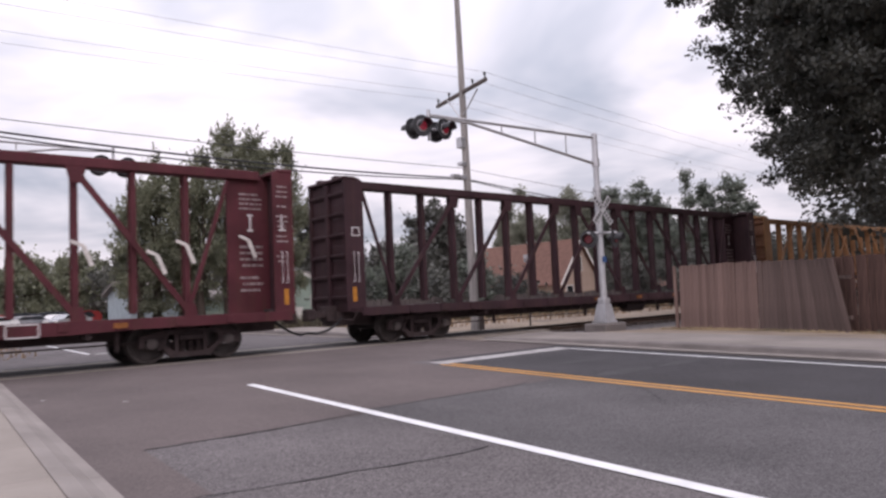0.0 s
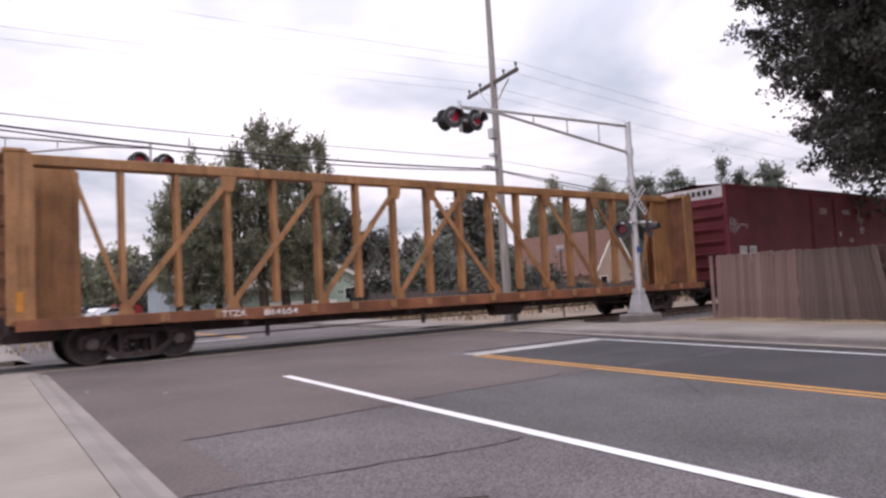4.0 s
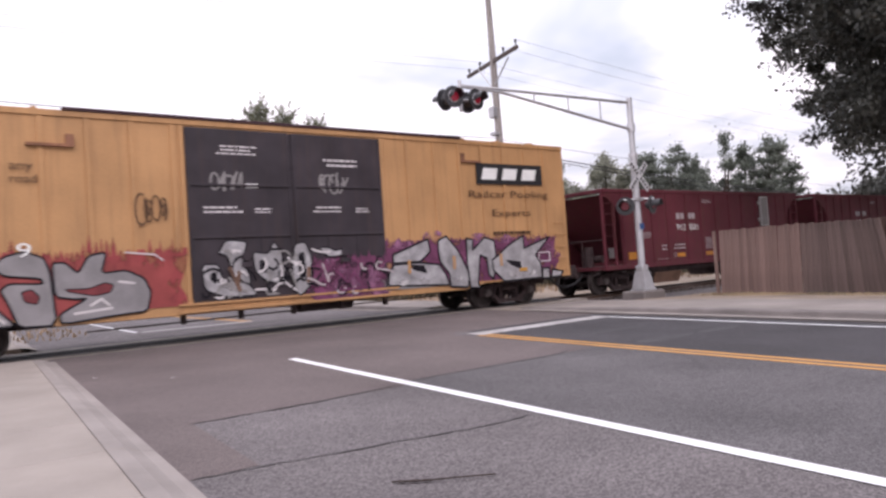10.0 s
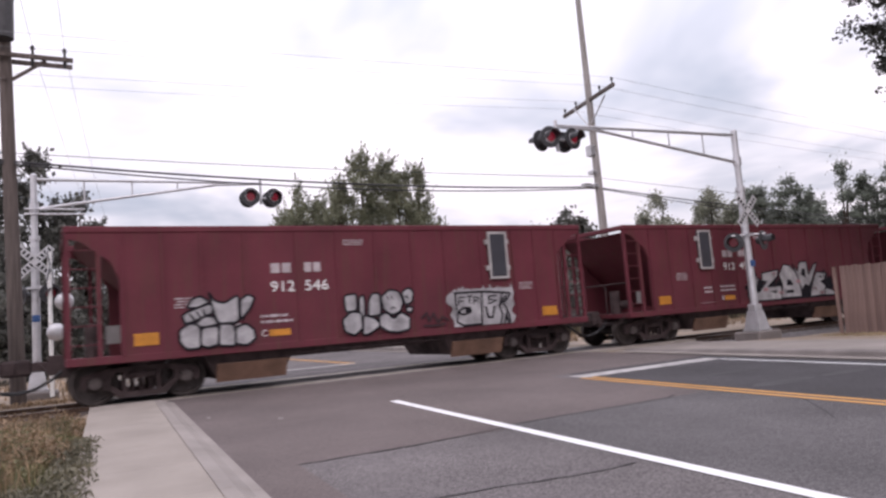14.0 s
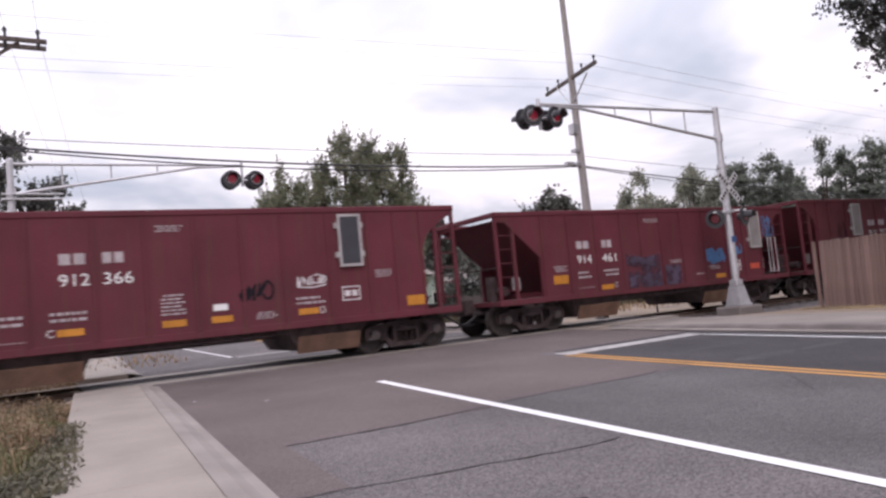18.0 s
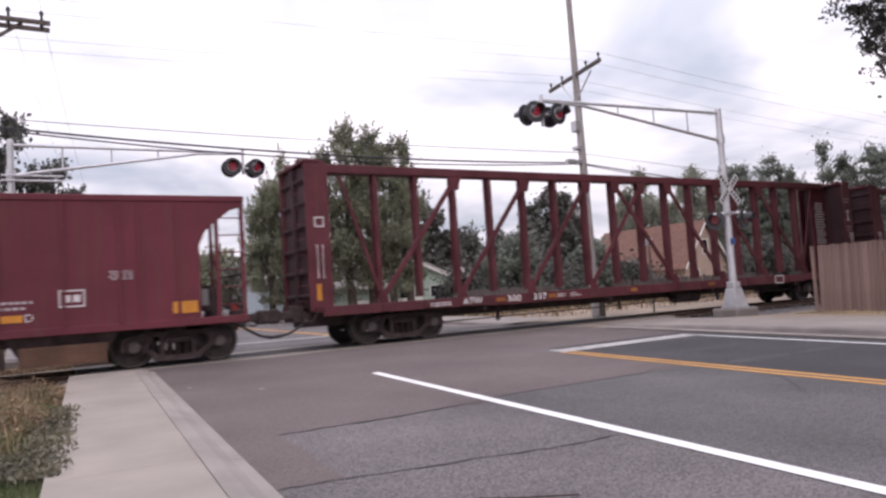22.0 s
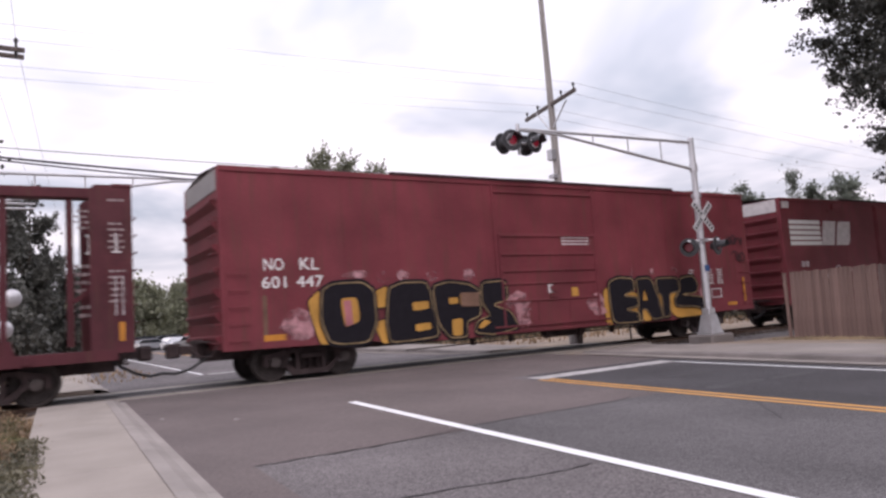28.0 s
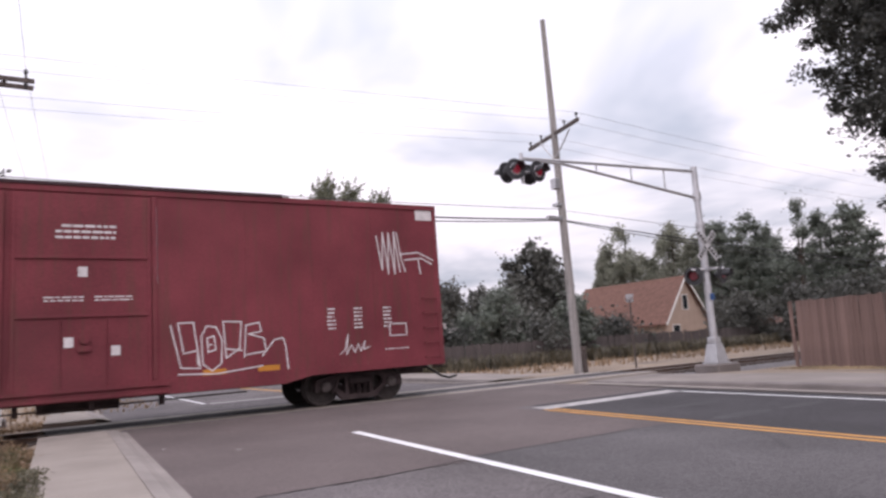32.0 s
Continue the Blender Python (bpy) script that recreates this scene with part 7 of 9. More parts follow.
c = on_roll(hopper(car_at(161.65), 12.75, "dull red ballast hopper with slanting ends and blue tags", "C", "914461", 2.85, 10.55, "grey", True, 5), 161.65)
patch_of(c, [(4.78, 0.99), (4.75, 2.05), (5.5, 1.9), (6.2, 2.0), (6.22, 0.99)], MIST_BLUE, FACE - 0.031, "repaint_patch", "dull blue-grey repainted area", 0)
patch_of(c, [(6.4, 0.99), (6.4, 1.62), (7.1, 1.6), (7.12, 0.99)], MIST_BLUE, FACE - 0.031, "repaint_patch", "dull blue-grey repainted area", 0)
plate(c, 10.6, 11.08, 1.26, 1.45, LOGO_RED, "placard", "small red placard")
for x in (11.62, 11.8, 12.05):
    part("grab_iron", M().tube([(x, FACE, 1.1), (x, FACE - 0.06, 1.1), (x, FACE - 0.06, 2.3), (x, FACE, 2.3)], 0.02, 5), STENCIL, c, "pale painted grab iron")
scribble(c, 8.42, 9.3, 1.55, 2.08, SPRAY_BLUE, 25, 0.075, 5)
scribble(c, 8.5, 9.25, 1.6, 2.0, SPRAY_BLUE, 125, 0.06, 4, base=FACE - 0.03)
scribble(c, 9.5, 10.2, 1.8, 2.15, SPRAY_BLUE, 26, 0.045, 5)
scribble(c, 11.55, 12.0, 2.35, 2.75, SPRAY_BLUE, 33, 0.04, 3)
scribble(c, 11.5, 11.95, 2.7, 3.1, SPRAY_BLUE, 133, 0.04, 3)
c = on_roll(hopper(car_at(175.4), 13.7, HOP, "A", "912712", 4.47, 3.2, "grey", False, 6), 175.4)
scribble(c, 2.3, 2.9, 1.9, 2.9, SPRAY_BLACK, 34, 0.02, 4)

# two more centrebeams
c = on_roll(centrebeam(car_at(190.87), 22.95, RED_BEAM, "faded red centrebeam flatcar with white data panels, empty", 1.05, 2, 4, reflectors=(5.05, 6.85, 10.0, 13.6, 19.4), end_paint=DARK_BEAM, top=4.74), 190.87)
lettering(c, "ATW", 3.83, 0.85, 0.17, WHITE, width=0.6, y=FACE - 0.045)
lettering(c, "300", 5.25, 0.84, 0.17, WHITE, width=0.46, y=FACE - 0.045)
lettering(c, "337", 6.14, 0.84, 0.17, WHITE, width=0.46, y=FACE - 0.045)
panel_text(c, 22.95, 22, 52, True)
frame_box(c, 17.0, 17.5, 0.76, 1.04)
frame_box(c, 0.1, 0.34, 3.0, 3.25, y=-BULKHEAD)
stencils(c, 2.7, 3.5, 0.85, 0.97, 2, 53)
stencils(c, 6.9, 7.9, 0.86, 0.98, 2, 54)
c = on_roll(centrebeam(car_at(215.9), 22.87, RED_BEAM, "dark red centrebeam flatcar with white panels, empty", 0.0, 2, 6, reflectors=(5.8, 9.4, 13.0, 18.6), end_paint=DARK_BEAM, trail=0.74, top=4.63), 215.9)
panel_text(c, 22.87, 14, 55, False)
plate(c, 3.0, 3.6, 0.84, 1.0, WHITE, "number_panel", "white number panel")
plate(c, 4.05, 4.95, 0.84, 1.02, WHITE, "number_panel", "white number panel")
stencils(c, 3.1, 3.5, 0.87, 0.97, 1, 58, BLACK, FACE - 0.009)
stencils(c, 4.1, 4.9, 0.87, 0.99, 1, 59, BLACK, FACE - 0.009)

# two red boxcars close the train
c = on_roll(boxcar(car_at(240.9), 19.0, RED_CAR, "oxide red boxcar with black and yellow graffiti", (), ((7.64, 11.4, 0.86, 3.46),), RED_CAR, 4.95, flush=True, cap=PATCH_GREY, door_ribs=(0.265, 0.45, 0.59, 0.77, 0.975), header=4.66, seams=(1.5, 3.0, 4.5, 6.0, 7.3, 11.5, 12.95, 14.65, 16.48, 18.2)), 240.9)
lettering(c, "NO", 0.96, 2.57, 0.28, WHITE, width=0.47)
lettering(c, "KL", 1.83, 2.57, 0.28, WHITE, width=0.46)
lettering(c, "601", 0.9, 2.16, 0.27, WHITE, width=0.57)
lettering(c, "447", 1.73, 2.16, 0.27, WHITE, width=0.66)
ink = FACE - 0.034
for k, (x, z, a, b) in enumerate(((1.75, 1.3, 0.42, 0.4), (1.6, 1.1, 0.3, 0.25), (8.2, 1.5, 0.42, 0.36), (8.35, 1.05, 0.28, 0.3), (11.2, 1.4, 0.4, 0.3), (11.3, 1.1, 0.3, 0.15), (16.35, 1.4, 0.3, 0.4))):
    puff(c, x, z, a, b, MIST_PINK, (FACE - 0.0535 if 7.6 < x < 11.4 else ink + 0.006) - 0.0002 * k, k)
for k, (x, z, a, b) in enumerate(((1.5, 1.25, 0.25, 0.06), (1.8, 0.98, 0.25, 0.06), (8.3, 1.7, 0.3, 0.06), (8.45, 1.3, 0.25, 0.05), (8.35, 0.95, 0.2, 0.05), (11.1, 1.55, 0.25, 0.05), (11.05, 1.2, 0.25, 0.05), (3.98, 2.36, 0.2, 0.16), (4.56, 2.36, 0.2, 0.16), (5.45, 2.34, 0.2, 0.15), (6.61, 2.34, 0.2, 0.18), (12.8, 2.24, 0.18, 0.16), (13.82, 2.22, 0.14, 0.16), (14.88, 2.22, 0.16, 0.16), (3.4, 2.42, 0.55, 0.1))):
    puff(c, x, z, a, b, MIST_PALE, (FACE - 0.056 if 7.6 < x < 11.4 else ink + 0.004) - 0.0002 * k, 40 + k)
y = ink
for ring in ([(1.96, 1.84), (2.3, 2.12), (2.5, 0.76), (2.22, 0.78), (2.0, 1.53)], [(3.72, 2.0), (4.1, 2.14), (4.12, 1.58), (3.72, 1.56)], [(3.65, 1.2), (4.1, 1.35), (4.14, 0.67), (3.86, 0.67)], [(11.52, 1.7), (11.78, 1.86), (11.85, 0.63), (11.55, 0.65)], [(11.75, 1.66), (13.1, 1.62), (13.2, 0.7), (11.85, 0.68)], [(13.85, 1.6), (14.3, 1.55), (14.25, 0.8), (13.98, 0.9)], [(14.4, 1.58), (15.0, 1.5), (16.0, 1.1), (16.2, 0.72), (14.8, 0.68), (14.5, 0.95)], [(13.15, 1.1), (13.65, 1.0), (13.6, 0.68), (13.2, 0.66)]):
    y = letter(c, ring, SPRAY_YELLOW, SPRAY_BLACK, y, 0.03, curve=1, name="sprayed_shade", label="yellow sprayed side of a letter") + 0.003
pieces_a = (([(2.29, 2.1), (2.6, 2.27), (3.42, 2.29), (3.75, 2.06), (3.78, 1.2), (3.52, 0.70), (2.81, 0.70), (2.44, 0.78), (2.24, 1.31)], ([(2.77, 1.87), (3.25, 1.88), (3.31, 1.27), (2.86, 1.12)],)),
          ([(4.08, 2.09), (4.51, 2.24), (5.23, 2.23), (5.37, 1.96), (5.43, 1.46), (5.58, 0.70), (4.74, 0.65), (4.05, 0.64), (3.97, 1.18)], ([(4.76, 1.68), (5.28, 1.7), (5.28, 1.47), (4.78, 1.43)], [(4.8, 1.11), (5.29, 1.15), (5.32, 0.94), (4.83, 0.9)])),)
pieces_b = (([(5.36, 2.1), (5.9, 2.22), (6.59, 2.12), (6.95, 1.92), (6.92, 1.2), (6.43, 1.05), (6.42, 0.62), (5.84, 0.62), (5.47, 1.08)], ([(5.87, 1.75), (6.2, 1.75), (6.19, 1.56), (5.88, 1.55)], [(6.24, 1.87), (6.87, 1.86), (6.84, 1.46), (6.24, 1.48)], [(5.92, 1.17), (6.3, 1.2), (6.27, 0.7), (5.93, 0.72)])),
          ([(6.93, 2.16), (7.83, 2.2), (7.88, 1.62), (7.28, 1.5), (7.95, 1.27), (8.22, 0.77), (7.3, 0.62), (6.63, 0.72), (6.70, 1.05), (7.21, 1.2), (6.93, 1.53)], ([(6.74, 0.9), (6.98, 1.12), (7.25, 1.03), (6.9, 0.84)],)),)
pieces_c = (([(11.73, 2.01), (12.19, 2.15), (12.87, 2.1), (12.94, 1.70), (12.34, 1.54), (13.0, 1.46), (13.03, 1.16), (12.41, 1.07), (13.08, 0.92), (13.06, 0.62), (11.81, 0.64), (11.73, 1.41)], ()),
          ([(12.95, 2.1), (13.69, 2.12), (13.97, 1.45), (14.14, 0.71), (13.62, 0.68), (13.36, 1.04), (13.17, 1.06), (13.12, 0.66), (12.92, 0.69), (13.03, 1.42)], ([(13.32, 1.72), (13.46, 1.32), (13.2, 1.32)],)),
          ([(13.85, 2.07), (14.99, 2.07), (15.03, 1.57), (14.5, 1.52), (14.47, 0.72), (14.1, 0.71), (14.13, 1.48), (13.92, 1.57)], ()),)
pieces_d = (([(15.05, 2.06), (15.77, 2.12), (15.99, 1.8), (15.88, 1.50), (15.0, 1.46), (16.2, 1.34), (16.54, 0.8), (16.36, 0.66), (15.9, 1.0), (14.74, 1.06), (14.68, 1.34), (14.98, 1.58)], ()),)
for ring, holes in pieces_a + pieces_b + pieces_c + pieces_d:
    y = letter(c, ring, SPRAY_BLACK, SPRAY_BLACK, y, 0.05, holes, SPRAY_YELLOW, curve=2, label="swollen black graffiti letter") + 0.001
    loop = rounded(ring, 2)
    mid = (sum(p[0] for p in loop) / len(loop), sum(p[1] for p in loop) / len(loop))
    drawn(c, [[(mid[0] + (a - mid[0]) * 0.95, mid[1] + (b - mid[1]) * 0.93) for a, b in loop + loop[:1]]], SPRAY_CREAM, 0.034, y + 0.0025, "cream line inside the letter's edge")
patch_of(c, [(2.86, 1.79), (3.06, 1.8), (3.08, 1.21), (2.89, 1.18)], SPRAY_PINK, y - 0.004, "letter_hole", curve=0)
patch_of(c, [(6.26, 1.86), (6.86, 1.84), (6.83, 1.47), (6.26, 1.49)], CHUTE, y - 0.004, "letter_hole", "rusty patch in the letter", 0)
plate(c, 0.90, 1.0, 1.1, 2.0, CHUTE, "sprayed_bar")
plate(c, 0.90, 1.42, 0.9, 1.1, ORANGE, "reflector")
stencils(c, 10.0, 11.1, 3.12, 3.4, 3, 61, y=FACE - 0.052)
for k, x in enumerate((15.6, 16.6, 17.1)):
    stencils(c, x, x + 0.28, 1.75, 2.3, 6, 62 + k, y=FACE - 0.037)
frame_box(c, 16.7, 17.25, 1.28, 1.6, y=FACE - 0.037)
plate(c, 17.6, 18.1, 0.98, 1.1, ORANGE, "reflector")
plate(c, 18.52, 18.6, 1.1, 1.95, ORANGE, "reflector", y=FACE - 0.037)
scribble(c, 17.9, 18.7, 3.1, 3.45, DARK_BEAM, 35, 0.05, 4, base=FACE - 0.037)
scribble(c, 18.1, 18.7, 2.5, 2.9, DARK_BEAM, 36, 0.05, 3, base=FACE - 0.037)
plate(c, 10.24, 10.5, 1.6, 1.86, SPRAY_YELLOW, "placard", y=FACE - 0.052)
plate(c, 9.35, 9.54, 1.74, 1.98, STENCIL, "placard_holder", y=FACE - 0.052)
c = on_roll(boxcar(car_at(262.25), 19.1, RED_CAR, "oxide red boxcar with a white striped emblem, last of the train", (), ((7.05, 9.35, 0.86, 4.78), (9.42, 12.0, 0.86, 4.78)), RED_CAR, 4.93, flush=True, cap=STENCIL, roof_walk=(0.225, 0.78), seams=(1.5, 3.0, 4.4, 6.9, 12.3, 14.0, 15.6, 17.2)), 262.25)
for k in range(5):
    z = 3.12 + k * 0.21
    plate(c, 0.49, 2.62, z - 0.02, z + 0.135, WHITE, "emblem_stripe", "white emblem stripe")
part("emblem", M().prism([(2.62, 3.1), (2.9, 4.08), (3.80, 4.08), (3.54, 3.1)], FACE - 0.012, FACE - 0.002), STENCIL, c, "white slanted block of the emblem")
part("emblem", M().prism([(3.70, 3.1), (3.92, 3.9), (4.08, 4.08), (4.9, 4.08), (4.78, 3.3), (4.62, 3.1)], FACE - 0.012, FACE - 0.002), STENCIL, c, "white slanted block of the emblem")
for x in (1.05, 1.33):
    plate(c, x, x + 0.22, 2.25, 2.47, STENCIL_DULL, "initial", "white painted initial bar")
lettering(c, "470", 1.05, 1.76, 0.23, WHITE, width=0.68)
lettering(c, "108", 2.19, 1.76, 0.23, WHITE, width=0.66)
lettering(c, "324", 2.24, 1.14, 0.19, STENCIL, width=0.55)
stencils(c, 1.05, 1.45, 1.45, 1.65, 2, 71)
stencils(c, 2.19, 2.75, 1.45, 1.65, 2, 72)
frame_box(c, 0.9, 1.75, 1.2, 1.3)
plate(c, 0.0, 0.11, 1.04, 1.95, ORANGE, "reflector")
plate(c, 2.1, 2.8, 0.95, 1.05, ORANGE, "reflector")
plate(c, 4.7, 5.2, 0.93, 1.03, ORANGE, "reflector")
plate(c, 6.0, 6.5, 0.93, 1.03, ORANGE, "reflector")
plate(c, 13.0, 13.5, 0.95, 1.08, ORANGE, "reflector")
plate(c, 14.2, 14.7, 0.95, 1.08, ORANGE, "reflector")
plate(c, -0.01, 0.6, 4.56, 4.84, STENCIL, "white_corner", "white painted upper corner")
plate(c, 18.5, 19.11, 4.56, 4.84, STENCIL, "white_corner", "white painted upper corner")
part("emblem", M().cyl((3.65, FACE, 2.1), (3.65, FACE - 0.006, 2.1), 0.17, n=20), STENCIL, c, "small round white emblem")
part("emblem", M().cyl((3.65, FACE - 0.006, 2.1), (3.65, FACE - 0.010, 2.1), 0.14, n=20), RED_CAR, c)
part("door_stop", M().box(3.27, 4.35, FACE - 0.05, FACE, 4.46, 4.56, 0.01).box(3.6, 4.29, FACE - 0.07, FACE, 4.56, 4.80, 0.01), RED_CAR, c, "box-like door stop")
fuse = part("equipment_panel", M().box(3.18, 4.26, FACE - 0.03, FACE + 0.01, 1.46, 1.52, 0.006), RED_CAR, c, "ledge over a shallow panel")
part("panel_edge", M().box(3.18, 3.22, FACE - 0.02, FACE + 0.01, 0.98, 1.46), RED_CAR, fuse)
part("panel_edge", M().box(4.22, 4.26, FACE - 0.02, FACE + 0.01, 0.98, 1.46), RED_CAR, fuse)
drawn(c, [[(4.51, 1.12), (4.5, 1.7), (4.6, 2.08), (4.87, 1.96), (4.84, 1.3), (4.7, 1.1)], [(4.86, 1.5), (5.0, 1.9), (5.15, 1.75), (5.1, 1.5)], [(5.15, 1.45), (5.2, 1.9), (5.45, 1.98), (5.4, 1.5)], [(5.45, 1.75), (5.7, 2.0), (5.95, 1.85), (6.04, 1.5), (5.93, 1.2), (5.6, 0.98), (5.45, 1.15)], [(4.6, 1.5), (5.3, 1.55)], [(5.5, 1.5), (5.85, 1.55), (5.6, 1.3), (5.9, 1.25)], [(4.7, 1.35), (5.0, 1.4), (4.95, 1.15), (5.3, 1.35), (5.25, 1.1)], [(4.9, 1.02), (5.6, 1.0)]], STENCIL, 0.03)
drawn(c, [[(6.05, 2.1), (6.1, 1.75), (6.25, 1.95)], [(6.25, 1.9), (6.3, 1.6), (6.45, 1.85)], [(6.45, 1.95), (6.6, 1.9), (6.5, 1.6)], [(6.15, 1.6), (6.65, 1.5), (6.7, 1.3), (6.2, 1.4)]], STENCIL, 0.025)
drawn(c, [[(12.35, 2.05), (12.55, 1.15), (12.95, 1.12), (12.82, 2.1), (12.5, 2.1), (12.6, 1.5)], [(12.6, 1.45), (12.9, 1.5), (12.9, 1.2)], [(13.0, 1.2), (12.98, 1.8), (13.1, 2.02), (13.3, 1.98), (13.42, 1.7), (13.4, 1.2), (13.2, 1.05), (13.0, 1.2)], [(13.1, 1.75), (13.25, 1.8), (13.28, 1.5), (13.12, 1.45), (13.1, 1.75)], [(13.15, 1.6), (13.2, 1.62)], [(13.45, 2.1), (13.85, 2.08), (13.8, 1.5), (13.5, 1.3), (13.45, 2.1)], [(13.5, 1.5), (13.85, 1.45)], [(13.9, 1.3), (13.95, 2.0), (14.25, 2.05), (14.3, 1.85), (14.0, 1.8), (14.35, 1.7), (14.4, 1.4), (13.95, 1.35)], [(14.3, 1.3), (14.6, 1.65), (14.8, 1.68), (14.85, 1.5), (14.92, 0.75)], [(12.5, 1.02), (13.3, 0.98), (14.3, 1.08)]], STENCIL, 0.03)
drawn(c, [[(17.32, 4.1), (17.45, 3.25), (17.5, 4.2), (17.62, 3.15), (17.66, 4.2), (17.8, 3.15), (17.82, 4.22), (17.95, 3.2)], [(17.9, 4.2), (18.0, 3.55), (18.1, 3.2)], [(18.0, 3.65), (18.5, 3.7), (18.95, 3.5)], [(18.1, 3.5), (18.6, 3.55), (18.9, 3.4)], [(18.5, 3.5), (18.55, 3.15)]], STENCIL, 0.035)
part("seam_rust", M().box(12.06, 12.10, FACE - 0.02, FACE, 2.95, 4.62), STENCIL_DULL, c, "pale worn edge beside the door")
scribble(c, 3.2, 4.1, 1.0, 1.45, PATCH_GREY, 45, 0.03, 5)
drawn(c, [[(16.2, 1.22), (16.32, 1.3), (16.42, 1.68), (16.36, 1.2), (16.5, 1.42), (16.58, 1.24), (16.68, 1.44), (16.74, 1.26), (16.86, 1.5), (16.82, 1.3), (16.98, 1.36)]], STENCIL, 0.025)
stencils(c, 10.2, 11.3, 3.85, 4.2, 3, 73, y=FACE - 0.052)
for k, (x, z) in enumerate(((7.6, 2.5), (8.3, 2.6), (10.0, 2.6), (10.9, 2.6), (8.5, 2.35))):
    stencils(c, x, x + 0.7, z, z + 0.13, 2, 74 + k, y=FACE - 0.052)
for x, z in ((8.5, 1.75), (9.1, 1.95), (10.35, 1.7), (8.6, 3.1), (10.6, 3.1), (11.2, 1.5)):
    plate(c, x, x + 0.17, z, z + 0.2, STENCIL, "placard_holder", y=FACE - 0.05)
for k, x in enumerate((15.9, 16.6, 17.4)):
    stencils(c, x, x + 0.22, 1.8, 2.35, 6, 81 + k)
frame_box(c, 17.55, 18.05, 1.58, 1.9)
stencils(c, 17.4, 18.2, 1.25, 1.3, 1, 85)

# ---- trees, weeds, houses and parked cars ----


def leaf_material(name, dark, light, yellow=None, through_light=0.35):
    m = bpy.data.materials.new(name)
    m.use_nodes = True
    n, l = m.node_tree.nodes, m.node_tree.links
    bs = n["Principled BSDF"]
    g = n.new("ShaderNodeNewGeometry")
    ramp = n.new("ShaderNodeValToRGB")
    el = ramp.color_ramp.elements
    el[0].color, el[1].color = (*dark, 1), (*light, 1)
    if yellow:
        e = el.new(0.93)
        e.color = (*yellow, 1)
        el[1].position = 0.88
    l.new(g.outputs["Random Per Island"], ramp.inputs[0])
    tc, no = n.new("ShaderNodeTexCoord"), n.new("ShaderNodeTexNoise")
    no.inputs["Scale"].default_value = 0.6
    l.new(tc.outputs["Object"], no.inputs["Vector"])
    mr = n.new("ShaderNodeMapRange")
    mr.inputs[1].default_value, mr.inputs[2].default_value, mr.inputs[3].default_value, mr.inputs[4].default_value = 0.35, 0.65, 0.65, 1.2
    l.new(no.outputs["Fac"], mr.inputs[0])
    vm = n.new("ShaderNodeVectorMath"); vm.operation = "SCALE"
    l.new(ramp.outputs[0], vm.inputs[0]); l.new(mr.outputs[0], vm.inputs["Scale"])
    l.new(vm.outputs[0], bs.inputs["Base Color"])
    bs.inputs["Roughness"].default_value = 0.65
    tr, mx = n.new("ShaderNodeBsdfTranslucent"), n.new("ShaderNodeAddShader")
    thin = n.new("ShaderNodeVectorMath"); thin.operation = "SCALE"
    thin.inputs["Scale"].default_value = through_light
    l.new(vm.outputs[0], thin.inputs[0]); l.new(thin.outputs[0], tr.inputs[0])
    l.new(bs.outputs[0], mx.inputs[0]); l.new(tr.outputs[0], mx.inputs[1])
    l.new(mx.outputs[0], n["Material Output"].inputs[0])
    return m


LEAF_BIG = leaf_material("deep green leaves", (0.036, 0.038, 0.033), (0.062, 0.065, 0.054), through_light=0.2)
LEAF_MID = leaf_material("olive leaves", (0.084, 0.089, 0.057), (0.130, 0.135, 0.087), through_light=0.8)
LEAF_DARK = leaf_material("dark leaves", (0.062, 0.063, 0.055), (0.092, 0.093, 0.079))
# Lighter than LEAF_DARK: the haze over distant trees is put into the colour.
LEAF_FAR = leaf_material("haze-paled grey-green leaves", (0.080, 0.092, 0.076), (0.114, 0.130, 0.104), through_light=0.7)
LEAF_WILLOW = leaf_material("pale willow leaves", (0.115, 0.120, 0.094), (0.165, 0.170, 0.130), through_light=0.8)
BARK = material("bark", (0.085, 0.065, 0.052), 0.9, vary=0.25, scale=4, fine=30, bump=0.6, stretch=(5, 5, 0.7))
WEED = leaf_material("dry weeds", (0.125, 0.085, 0.048), (0.25, 0.170, 0.100))
WEED_EDGE = leaf_material("dark weed leaves", (0.060, 0.056, 0.036), (0.120, 0.108, 0.068))
WEED_LAWN = leaf_material("lawn blades", (0.024, 0.042, 0.009), (0.058, 0.086, 0.020))
VERGE = material("thin turf", (0.075, 0.085, 0.032), 0.95, vary=0.3, scale=1.5, fine=20, bump=0.5, spots=0.4)
SCRUB = leaf_material("brown-green scrub", (0.045, 0.040, 0.026), (0.12, 0.10, 0.062))
STRAW = leaf_material("pale straw", (0.17, 0.125, 0.07), (0.30, 0.235, 0.14))
WEED_GREEN = leaf_material("green weeds", (0.060, 0.062, 0.026), (0.135, 0.128, 0.055))


